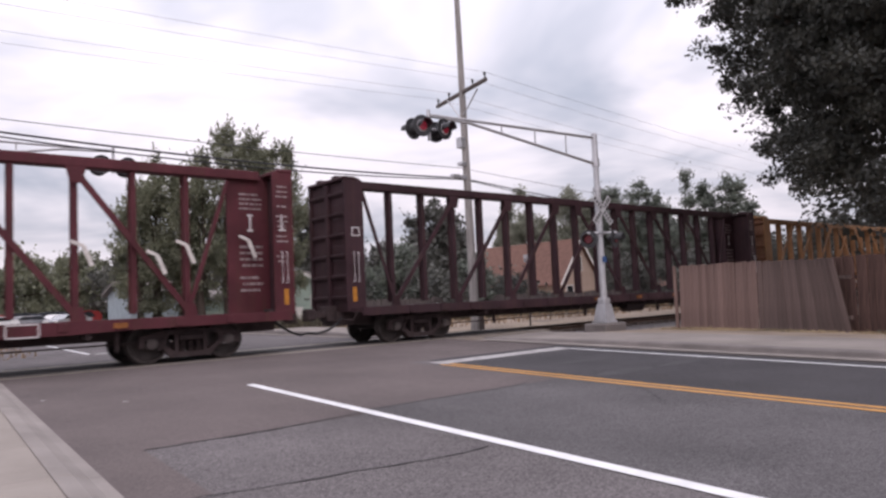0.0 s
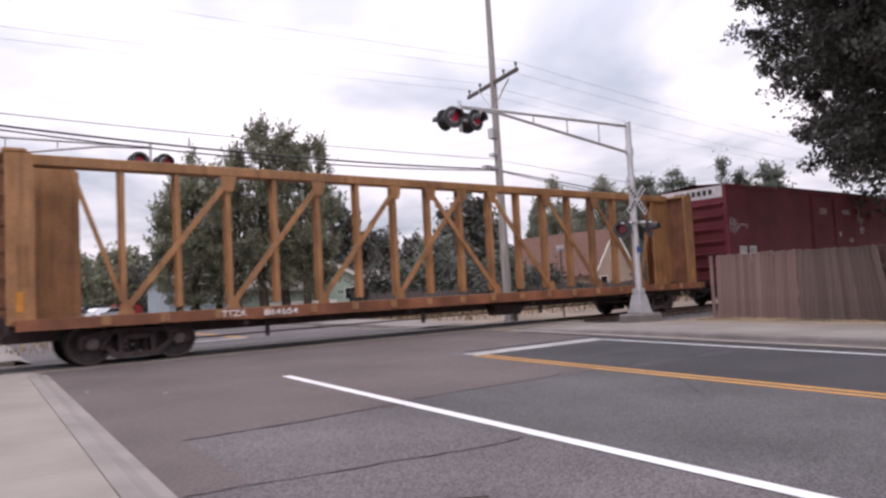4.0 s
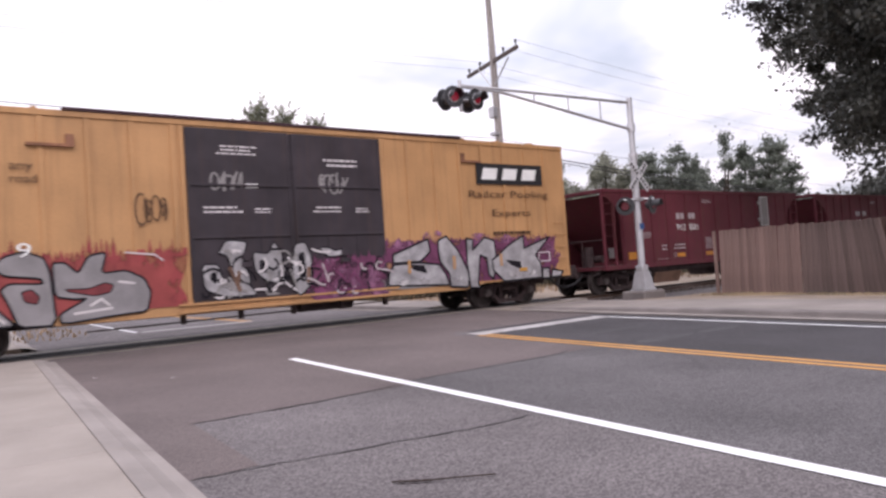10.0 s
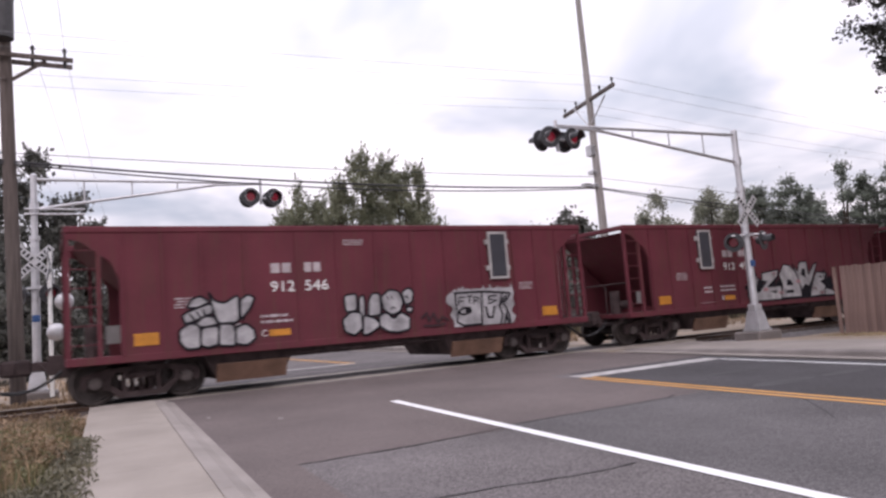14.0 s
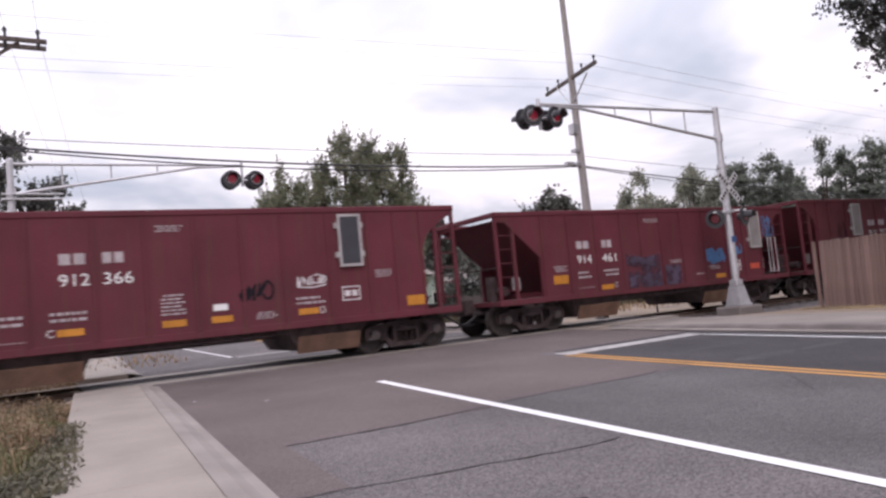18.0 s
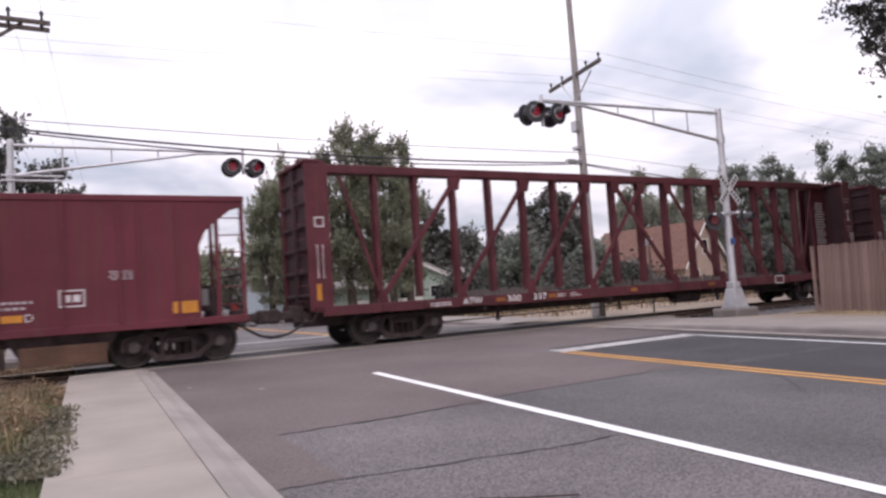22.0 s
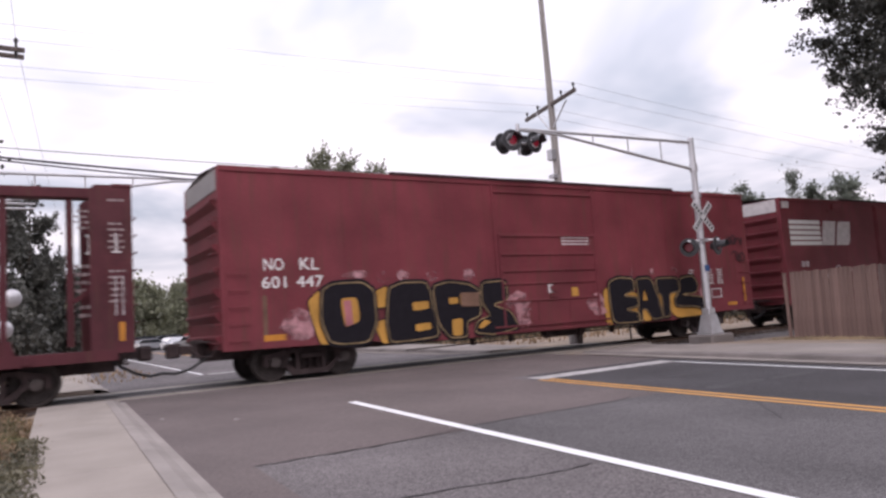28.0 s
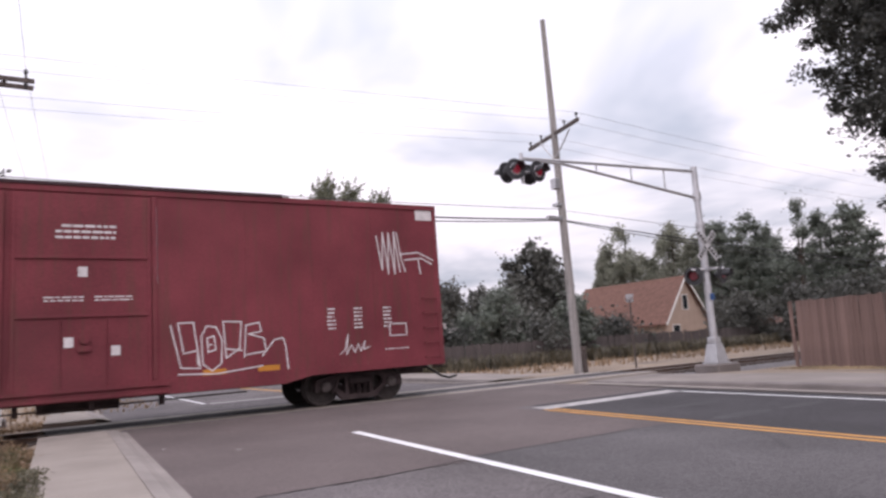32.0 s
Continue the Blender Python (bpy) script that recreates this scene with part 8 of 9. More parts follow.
def quads(name, centres, size, rng, droop=0.0, aspect=1.5):
    """A mesh of small tilted leaf quads, folded to diamonds."""
    n = len(centres)
    d1 = rng.normal(size=(n, 3))
    d1[:, 2] -= droop
    d1 /= np.linalg.norm(d1, axis=1)[:, None]
    d2 = np.cross(d1, rng.normal(size=(n, 3)))
    d2 /= np.linalg.norm(d2, axis=1)[:, None] + 1e-9
    s = size * rng.uniform(0.6, 1.25, (n, 1))
    a, b = d1 * s * aspect * 0.5, d2 * s * 0.5
    v = np.stack([centres - a, centres + b, centres + a, centres - b], 1).reshape(-1, 3)
    me = bpy.data.meshes.new(name)
    me.vertices.add(4 * n)
    me.vertices.foreach_set("co", v.astype(np.float32).ravel())
    me.loops.add(4 * n)
    me.loops.foreach_set("vertex_index", np.arange(4 * n, dtype=np.int32))
    me.polygons.add(n)
    me.polygons.foreach_set("loop_start", np.arange(0, 4 * n, 4, dtype=np.int32))
    me.polygons.foreach_set("loop_total", np.full(n, 4, np.int32))
    me.update(calc_edges=True)
    return me


def tree(x, y, height, radius, leaf, label, seed, low=0.25, clumps=90, per=110, size=0.26, droop=0.0, name="tree", spread=0.17, narrow=0.55, profile=None, core=0.22, shell=0.1, sprigs=0, sprig=1.2, lobes=0, solidity=0.76, tufted=0.7, tiers=0, inner=1.7, outward=0.0):
    """A tapered trunk with limbs, each carrying sprays of leaves; the outline is uneven."""
    rng = np.random.default_rng(seed)
    rnd = random.Random(seed)
    g = gz(y) - 0.06
    t = thing(name, label, "tree" if name == "tree" else "bush", pose(x, y, g))
    m = M()
    h0 = height * 0.45
    r0 = 0.022 * height + 0.05
    pts = [(0, 0, -0.1), (0.02 * height * rnd.uniform(-1, 1), 0, h0 * 0.5), (0.03 * height * rnd.uniform(-1, 1), 0.02 * height, h0)]
    for i in range(2):
        m.cyl(pts[i], pts[i + 1], r0 * (1 - 0.3 * i), r0 * (0.7 - 0.2 * i), n=10, caps=False)
    cen, out = [], []
    zc0, zc1 = height * low, height
    def widest(z):
        f = (z - zc0) / (zc1 - zc0)
        if profile:
            return float(np.interp(z, [p[0] for p in profile], [p[1] for p in profile]))
        return radius * (math.sin(math.pi * min(1.0, 0.22 + 0.78 * f)) ** narrow if f > 0.02 else 0.5)
    # boughs: each a rounded mass that stands out from the crown, with gaps between them
    count = lobes or max(7, int(6 + clumps / 14))
    boughs = []
    for i in range(count):
        z = zc0 + (zc1 - zc0) * (0.06 + 0.88 * (i + rnd.random()) / count)
        w, a = widest(z), i * 2.4 + rnd.uniform(-0.5, 0.5)
        r = min(w, 0.5 * (zc1 - zc0)) * rnd.uniform(0.34, 0.52)
        d = max(0.0, w - r * 0.95)
        boughs.append((d * math.cos(a), d * math.sin(a), z, r))
    weight = [b[3] ** 2 + 1e-6 for b in boughs]
    for i in range(clumps):
        if rnd.random() < solidity:
            bx, by, bz, br = rnd.choices(boughs, weight)[0]
            d = Vector((rnd.gauss(0, 1), rnd.gauss(0, 1), rnd.gauss(0.35, 0.9))).normalized()
            if outward and (bx or by):
                d = (d + Vector((bx, by, 0)).normalized() * outward).normalized()
            k = br * rnd.uniform(0.55, 1.02)
            p = (bx + d.x * k, by + d.y * k, min(zc1, max(zc0, bz + d.z * k * 0.75)))
            d = (d + Vector((bx, by, 0)).normalized() * 0.3) if bx or by else d
        else:
            z = zc0 + (zc1 - zc0) * rnd.random() ** 0.85
            a, rr = rnd.uniform(0, 2 * math.pi), widest(z) * 0.86 * math.sqrt(rnd.uniform(shell, 1.0))
            p = (rr * math.cos(a), rr * math.sin(a), z)
            d = Vector((math.cos(a), math.sin(a), rnd.uniform(-0.1, 0.9) - droop))
        if tiers:
            # flat storeys of foliage with air between them
            step = (zc1 - zc0) / tiers
            p = (p[0], p[1], zc0 + step * (round((p[2] - zc0) / step + 0.18 * math.hypot(p[0], p[1]) / radius * math.sin(3 * math.atan2(p[1], p[0])))) + rnd.gauss(0, 0.05 * step))
        cen.append(p)
        out.append(d.normalized())
    for k in range(12):
        c = Vector(cen[rnd.randrange(len(cen))])
        s = Vector(pts[2]) * rnd.uniform(0.5, 1.0)
        mid = s.lerp(c, 0.5) + Vector((0, 0, 0.04 * height))
        m.cyl(s, mid, r0 * 0.38, r0 * 0.22, n=7, caps=False)
        m.cyl(mid, c, r0 * 0.22, r0 * 0.07, n=6, caps=False)
    part("trunk", m, BARK, t, "forked brown trunk")
    # each clump is a handful of leafy twigs that point outward and up
    cc, dd = np.array(cen), np.array([d[:] for d in out])
    ln = spread * radius * rng.uniform(0.6, 1.3, len(cc))
    tw = 7
    ti = np.repeat(np.arange(len(cc)), tw)
    td = dd[ti] * 0.7 + rng.normal(0, 0.62, (len(ti), 3)) + np.array([0, 0, 0.25 - 0.6 * droop])
    td /= np.linalg.norm(td, axis=1)[:, None]
    tl = ln[ti] * rng.uniform(0.6, 1.35, len(ti))
    t0 = cc[ti] + rng.normal(0, 0.28, (len(ti), 3)) * ln[ti][:, None]
    k = max(3, per // tw)
    li = np.repeat(np.arange(len(ti)), k)
    f = rng.uniform(-0.35, 1.0, len(li))
    pos = t0[li] + td[li] * (f * tl[li])[:, None] + rng.normal(0, 1, (len(li), 3)) * (tl[li] * 0.13 * (1.2 - 0.7 * np.abs(f)))[:, None]
    tuft = rng.random(len(li)) < tufted
    ball = rng.normal(size=(len(li), 3))
    ball *= (rng.random(len(li)) ** 0.4 / np.linalg.norm(ball, axis=1))[:, None]
    pos[tuft] = (cc[ti][li] + ball * (ln[ti][li] * 0.95)[:, None] * np.array([1.0, 1.0, 0.3 if tiers else 0.72]))[tuft]
    if droop:
        pos[:, 2] -= np.abs(rng.normal(0, droop * 0.6, len(li)))
    if sprigs:
        # pointed leafy twigs that break the outline
        far = np.argsort(-(np.hypot(cc[:, 0], cc[:, 1]) / (radius + 0.1) + 0.9 * cc[:, 2] / height))[:max(6, len(cc) * 2 // 3)]
        si = rng.choice(far, sprigs)
        sd = cc[si] * np.array([1, 1, 0]) / (np.hypot(cc[si, 0], cc[si, 1])[:, None] + 0.3) * rng.uniform(0.1, 0.9, (sprigs, 1)) + np.array([0, 0, 0.75]) + rng.normal(0, 0.22, (sprigs, 3))
        sd /= np.linalg.norm(sd, axis=1)[:, None]
        sl = sprig * rng.uniform(0.6, 1.4, sprigs)
        ns = 56
        ki = np.repeat(np.arange(sprigs), ns)
        fs = rng.random(len(ki)) ** 1.15
        pos = np.concatenate([pos, cc[si][ki] + sd[ki] * (fs * sl[ki])[:, None] + rng.normal(0, 1, (len(ki), 3)) * (0.15 * sprig * (1.08 - fs))[:, None]])
    pos[:, 2] = np.maximum(pos[:, 2], 0.05)
    part("crown", quads("crown", pos, size, rng, droop), leaf, t, "uneven leafy crown")
    # shaded inner leaves fill the middle
    n = int(core * len(li))
    pick = rng.integers(0, len(cc), n)
    within = cc[pick] * np.array([0.72, 0.72, 1.0]) + rng.normal(0, 0.6, (n, 3)) * ln[pick][:, None]
    within[:, 2] = np.maximum(within[:, 2], 0.1)
    part("inner_leaves", quads("inner_leaves", within, size * inner, rng, droop), leaf, t)
    return t


def polar(az, r):
    return r * math.sin(radians(az)), r * math.cos(radians(az))


def build_trees():
    # a tall cottonwood overhangs the fence; two more trees are added for shade
    tree(29.1, 7.3, 23.0, 8.9, LEAF_BIG, "huge deep green cottonwood overhanging the fence", 2, low=0.165, clumps=1640, sprigs=40, sprig=0.4, per=126, size=0.108, spread=0.066, core=0.42, inner=1.4, outward=0.9, shell=0.1, lobes=120, solidity=0.86, tufted=0.97,
         profile=((3.6, 5.2), (4.7, 5.6), (5.5, 6.1), (6.5, 6.1), (7.4, 6.6), (8.6, 7.5), (10.2, 7.0), (11.4, 8.4), (15.0, 9.0), (19.0, 7.6), (23.0, 3.0)))
    # Unseen tree, added out of view to shade the fence and railcars.
    tree(29.5, -5.5, 22.0, 8.5, LEAF_BIG, "unseen huge deep green cottonwood added to shade the fence", 12, low=0.2, clumps=200, per=42, size=0.46, spread=0.16, core=0.6)
    # Mostly hidden behind the first tree; added to darken the railcars with its shade.
    tree(42.0, 12.0, 21.0, 7.6, LEAF_BIG, "deep green tree added to shade the track behind the fence", 13, low=0.2, clumps=200, sprigs=60, per=63, size=0.18, spread=0.16, core=0.6)
    # a clump of upright cottonwoods behind the crossing, each drawn out to a point
    for i, (az, h, w) in enumerate(((16.9, 8.9, 1.6), (18.1, 10.9, 2.3), (19.7, 10.0, 2.0), (21.3, 11.2, 2.2), (23.25, 13.5, 2.0), (24.9, 13.3, 2.1), (26.5, 11.6, 2.1), (27.8, 11.9, 1.4))):
        x, y = polar(az, 48 + 0.7 * (i % 3))
        tree(x, y, h, w, LEAF_MID, "slender olive green cottonwood in a clump", 300 + i, low=0.12, clumps=92, sprigs=150, sprig=1.2, per=112, size=0.095, spread=0.27, lobes=9, solidity=0.5, tufted=0.4, core=0.2,
             profile=((0.1 * h, 0.8 * w), (0.45 * h, w), (0.72 * h, 0.95 * w), (0.85 * h, 0.55 * w), (0.94 * h, 0.2 * w), (h, 0.02)))
    for az, r, h, w, s in ((-4.2, 46, 13.0, 3.0, 5), (-8.0, 44, 12.0, 3.4, 6), (-0.4, 47, 12.6, 2.2, 7), (2.0, 49, 11.2, 2.0, 8), (-2.0, 40, 5.0, 2.6, 60), (3.6, 52, 6.4, 2.2, 61)):
        x, y = polar(az, r)
        tree(x, y, h, w, LEAF_DARK, "dark green tree beside the far pavement", s, low=0.06, clumps=80, sprigs=100, sprig=1.1, per=182, size=0.125, spread=0.28, narrow=0.5)
    for az, r, h, w, s in ((-9.0, 37, 5.2, 2.6, 62), (-5.2, 38, 5.6, 2.4, 63), (0.6, 41, 4.6, 2.0, 64)):
        x, y = polar(az, r)
        tree(x, y, h, w, LEAF_DARK, "dark green bush beside the far pavement", s, low=0.02, clumps=60, per=112, size=0.14, spread=0.34, name="bush")
    for i, (az, r, h, w) in enumerate(((6.0, 105, 7.6, 4.2), (9.5, 110, 9.2, 5.0), (13.0, 100, 8.5, 4.6), (16.5, 95, 9.0, 5.0), (4.2, 112, 7.5, 4.5), (29.9, 60, 9.2, 1.9), (33.0, 88, 8.6, 4.2), (35.6, 90, 8.0, 4.4), (27.0, 92, 10.0, 5.0), (-6, 100, 9.0, 6.0), (-12, 90, 9.0, 6.0), (11.2, 118, 8.5, 5.0), (7.6, 96, 6.4, 3.6), (20.0, 98, 9.0, 5.0), (23.5, 98, 9.5, 5.0))):
        x, y = polar(az, r)
        tree(x, y, h, w, LEAF_MID if i in (0, 1, 2, 4, 11, 12) else LEAF_DARK, "distant soft green tree", 20 + i, low=0.05, clumps=60, sprigs=40, sprig=1.5, per=98, size=0.27, spread=0.3)
    x, y = polar(39.8, 60)
    tree(x, y, 9.5, 3.4, LEAF_DARK, "round dark green tree behind the lot", 40, low=0.2, clumps=110, per=130, size=0.19, spread=0.24)
    for i, (az, r, h, w) in enumerate(((46.6, 88, 14.6, 3.0), (45.4, 86, 12.2, 1.8), (50.4, 92, 14.4, 3.4), (52.2, 90, 12.8, 2.4), (48.4, 94, 11.6, 2.6))):
        x, y = polar(az, r)
        tree(x, y, h, w, LEAF_WILLOW, "pale green willow with hanging twigs", 44 + i, low=0.12, clumps=80, per=182, size=0.16, spread=0.26, droop=1.2)
    for i, (az, r, h, w) in enumerate(((53.6, 82, 13.3, 2.6), (55.9, 80, 12.7, 3.0), (62.5, 74, 11.8, 2.8))):
        x, y = polar(az, r)
        tree(x, y, h, w, LEAF_FAR, "dark tree with flat storeys of foliage behind the gabled house", 50 + i, low=0.12, clumps=150, sprigs=20, sprig=0.8, per=168, size=0.118, spread=0.26, core=0.25, tiers=10)
    for i, (az, r, h, w) in enumerate(((54.8, 84, 9.8, 4.0), (57.2, 80, 11.2, 2.4), (58.6, 76, 8.6, 3.0), (65.5, 70, 5.2, 4.0), (69.5, 66, 6.0, 4.5), (73, 64, 9, 5), (78, 62, 9, 5))):
        x, y = polar(az, r)
        tree(x, y, h, w, LEAF_FAR if i < 3 else LEAF_DARK, "dark tree behind the gabled house", 54 + i, low=0.05, clumps=90, sprigs=60, sprig=1.2, per=182 if i < 3 else 70, size=0.12 if i < 3 else 0.19, spread=0.26, core=0.3)
    x, y = polar(59.4, 74)
    tree(x, y, 14.0, 0.9, LEAF_FAR, "thin pale green poplar spire", 90, low=0.3, clumps=40, per=160, size=0.11, spread=0.6, narrow=1.2)
    x, y = polar(60.6, 75)
    tree(x, y, 11.6, 1.5, LEAF_FAR, "grey-green tree beside the poplar spire", 91, low=0.2, clumps=60, sprigs=30, per=210, size=0.11, spread=0.35)
    for i, (az, r, h, w) in enumerate(((36.6, 46, 5.0, 1.8), (42.4, 47, 4.2, 1.6), (34.0, 50, 3.4, 1.4), (54.6, 62, 4.2, 2.6), (58.8, 60, 4.0, 2.8), (62.2, 58, 4.4, 2.6))):
        x, y = polar(az, r)
        tree(x, y, h, w, LEAF_DARK if i > 2 else LEAF_FAR, "dark bush behind the lot fence", 110 + i, low=0.03, clumps=50, per=105, size=0.13, spread=0.36, name="bush")
    # scrub along the far fence
    for i in range(16):
        x, y = 12 + 3.1 * i + (i % 3) * 0.5, 35.5 + (i * 7 % 5) * 1.4
        if not 32 < math.degrees(math.atan2(x, y)) < 46 and math.degrees(math.atan2(x, y)) < 52.5:
            continue
        tree(x, y, 2.2 + (i * 5 % 4) * 0.45, 1.5 + (i % 3) * 0.4, LEAF_DARK if i % 2 else LEAF_BIG, "scrubby bush behind the lot fence", 70 + i, low=0.03, clumps=24, per=120, size=0.13, spread=0.45, name="bush")


def weeds(name, spots, mat, label, seed, tall, wide=0.012, lift=-0.06):
    """Blades of grass, one bent triangle pair each, as one object."""
    rng = np.random.default_rng(seed)
    n = len(spots)
    h = tall * rng.uniform(0.35, 1.0, n) ** 1.2
    a = rng.uniform(0, 2 * np.pi, n)
    bend = rng.uniform(0.1, 0.7, n) * h
    d = np.stack([np.cos(a), np.sin(a)], 1)
    p = np.stack([-np.sin(a), np.cos(a)], 1) * wide
    z = np.array([gz(y) + lift for _, y in spots])
    s = np.array(spots)
    mid, tip = s + d * bend[:, None] * 0.3, s + d * bend[:, None]
    v = np.empty((n, 5, 3))
    v[:, 0, :2], v[:, 1, :2], v[:, 2, :2], v[:, 3, :2], v[:, 4, :2] = s - p, s + p, mid + p * 0.8, mid - p * 0.8, tip
    v[:, 0, 2] = v[:, 1, 2] = z
    v[:, 2, 2] = v[:, 3, 2] = z + h * 0.6
    v[:, 4, 2] = z + h
    faces = [f for i in range(n) for f in ((5 * i, 5 * i + 1, 5 * i + 2, 5 * i + 3), (5 * i + 3, 5 * i + 2, 5 * i + 4))]
    me = bpy.data.meshes.new(name)
    me.from_pydata(v.reshape(-1, 3).tolist(), [], faces)
    return tagged(part(name, me, mat, None, label), "", "grass", "", "stuff")


def build_weeds():
    rng = np.random.default_rng(9)

    def patch(n, x0, x1, y0, y1, tufts=40, r=0.28):
        c = np.stack([rng.uniform(x0, x1, tufts), rng.uniform(y0, y1, tufts)], 1)
        q = c[rng.integers(0, tufts, n)] + rng.normal(0, r, (n, 2))
        q[:, 0] = np.clip(q[:, 0], x0 - 0.25, x1 + rng.uniform(0.0, 0.3, n))
        return [(rx(a, b), b) for a, b in q]
    def mound(n, x0, x1, y0, y1, tall, lo, hi, mat, label, seed, size, aspect, tan=None, lift=-0.06):
        """Leafy tangle under an uneven top; tan keeps to, or stays out of, the dry patches."""
        r2 = np.random.default_rng(seed)
        a, b = r2.uniform(x0, x1, n), r2.uniform(y0, y1, n)
        dry = np.sin(1.9 * a + 0.9) + np.sin(1.35 * b + 0.6 * a + 2.2) + 0.6 * np.sin(3.7 * a - 2.9 * b) + 0.32 * (b - 10.0) + r2.normal(0, 0.35, n)
        if tan is not None:
            keep = dry > -0.35 if tan else dry < 0.25
            a, b = a[keep], b[keep]
            n = len(a)
        edge = np.clip((x1 - a) / 0.5, 0.25, 1) * np.clip((y1 - b) / 1.2, 0.35, 1) * np.clip((b - y0) / 1.5, 0.2, 1)
        top = tall * edge * (0.62 + 0.25 * np.sin(2.3 * a + 1.1 * b) + 0.22 * np.sin(4.1 * b - 1.7 * a) + 0.12 * np.sin(9 * b + 7 * a))
        a = a + r2.normal(0, 0.06, n)
        z = np.array([gz(q) + lift for q in b]) + np.maximum(top, 0.05) * (lo + (hi - lo) * r2.random(n) ** 0.7)
        me = quads("weeds", np.stack([a + SKEW * b, b, z], 1), size, r2, -0.6, aspect)
        tagged(part("weeds", me, mat, None, label), "", "weeds", "", "stuff")
    mound(36000, -3.6, -0.20, 7.5, 13.6, 0.44, 0.0, 1.0, WEED_GREEN, "green weeds in a tangle beside the pavement", 31, 0.022, 3.2, False)
    mound(42000, -3.6, -0.24, 7.8, 13.9, 0.52, 0.2, 1.15, WEED, "dry pinkish tan seed heads over the weeds", 32, 0.018, 4.0, True)
    mound(5200, -1.35, -0.42, 8.1, 9.7, 0.46, 0.3, 1.15, WEED, "pinkish tan plumes of one dry clump", 34, 0.013, 5.0)
    mound(2600, -0.95, -0.24, 6.8, 8.5, 0.13, 0.0, 1.0, WEED_EDGE, "dark ragged leaves at the pavement edge", 33, 0.022, 3.2, None, 0.0)
    mound(1300, -0.52, -0.20, 6.4, 10.6, 0.07, 0.0, 1.0, WEED_EDGE, "dark ragged leaves over the pavement edge", 35, 0.026, 3.2, None, 0.075)
    weeds("weeds", patch(4500, -3.2, -0.75, 7.9, 13.4, 60, 0.17), WEED, "tall dry stalks beside the pavement", 1, 0.5, 0.003)
    weeds("weeds", patch(5000, -3.2, -0.75, 7.4, 12.6, 70, 0.2), WEED_GREEN, "long green blades among dry stalks", 2, 0.36, 0.005)
    weeds("lawn", patch(19000, -3.5, -0.36, 3.0, 8.0, 400, 0.3), WEED_LAWN, "ragged green grass beside the pavement", 3, 0.12, 0.005)
    weeds("dry_grass", patch(9000, 18.55, 19.55, -4, 12.6, 300, 0.2), STRAW, "short dry straw grass along the fence", 4, 0.13, 0.014, -0.09)
    weeds("dry_grass", patch(700, 18.7, 19.4, 2, 11.0, 16, 0.16), WEED_EDGE, "dark green tufts along the fence", 8, 0.16, 0.02, -0.08)
    weeds("dry_grass", [(a, b) for a, b in zip(rng.uniform(-6, 60, 5000), rng.uniform(24.5, 34.5, 5000)) if not 3.0 < a - SKEW * b < 15.5], WEED, "sparse dry grass on the lot beyond the track", 5, 0.3, 0.03)
    weeds("weeds", [(a, b) for a, b in zip(rng.uniform(16, 62, 9500), rng.uniform(31.5, 33.7, 9500))], SCRUB, "brown-green weeds along the lot fence", 6, 0.95, 0.035)
    weeds("weeds", patch(3000, -6.0, -0.5, 19.8, 24.0, 50), WEED, "dry weeds beyond the track", 7, 0.14, 0.015)
    tagged(solid("verge", strip(-12, -0.32, -30, 8.4, -0.03), VERGE, "patchy green verge beside the pavement"), kind="structure")


SIDING = material("tan siding", (0.40, 0.30, 0.24), 0.8, vary=0.08, scale=1.5, fine=30)
ROOF_BROWN = material("brown shingles", (0.185, 0.100, 0.078), 0.9, vary=0.15, scale=3, fine=14, bump=0.4)
ROOF_GREY = material("grey shingles", (0.24, 0.21, 0.195), 0.9, vary=0.15, scale=3, fine=14, bump=0.4)
WALL_BLUE = material("pale blue wall", (0.36, 0.42, 0.45), 0.8, vary=0.08, scale=1.5)
WALL_GREEN = material("pale green wall", (0.38, 0.47, 0.40), 0.8, vary=0.08, scale=1.5)
GLASS = material("window glass", (0.02, 0.022, 0.026), 0.08, vary=0.02, bump=0, spec=0.5)
TRIM = material("white trim", (0.70, 0.68, 0.64), 0.6, vary=0.05)


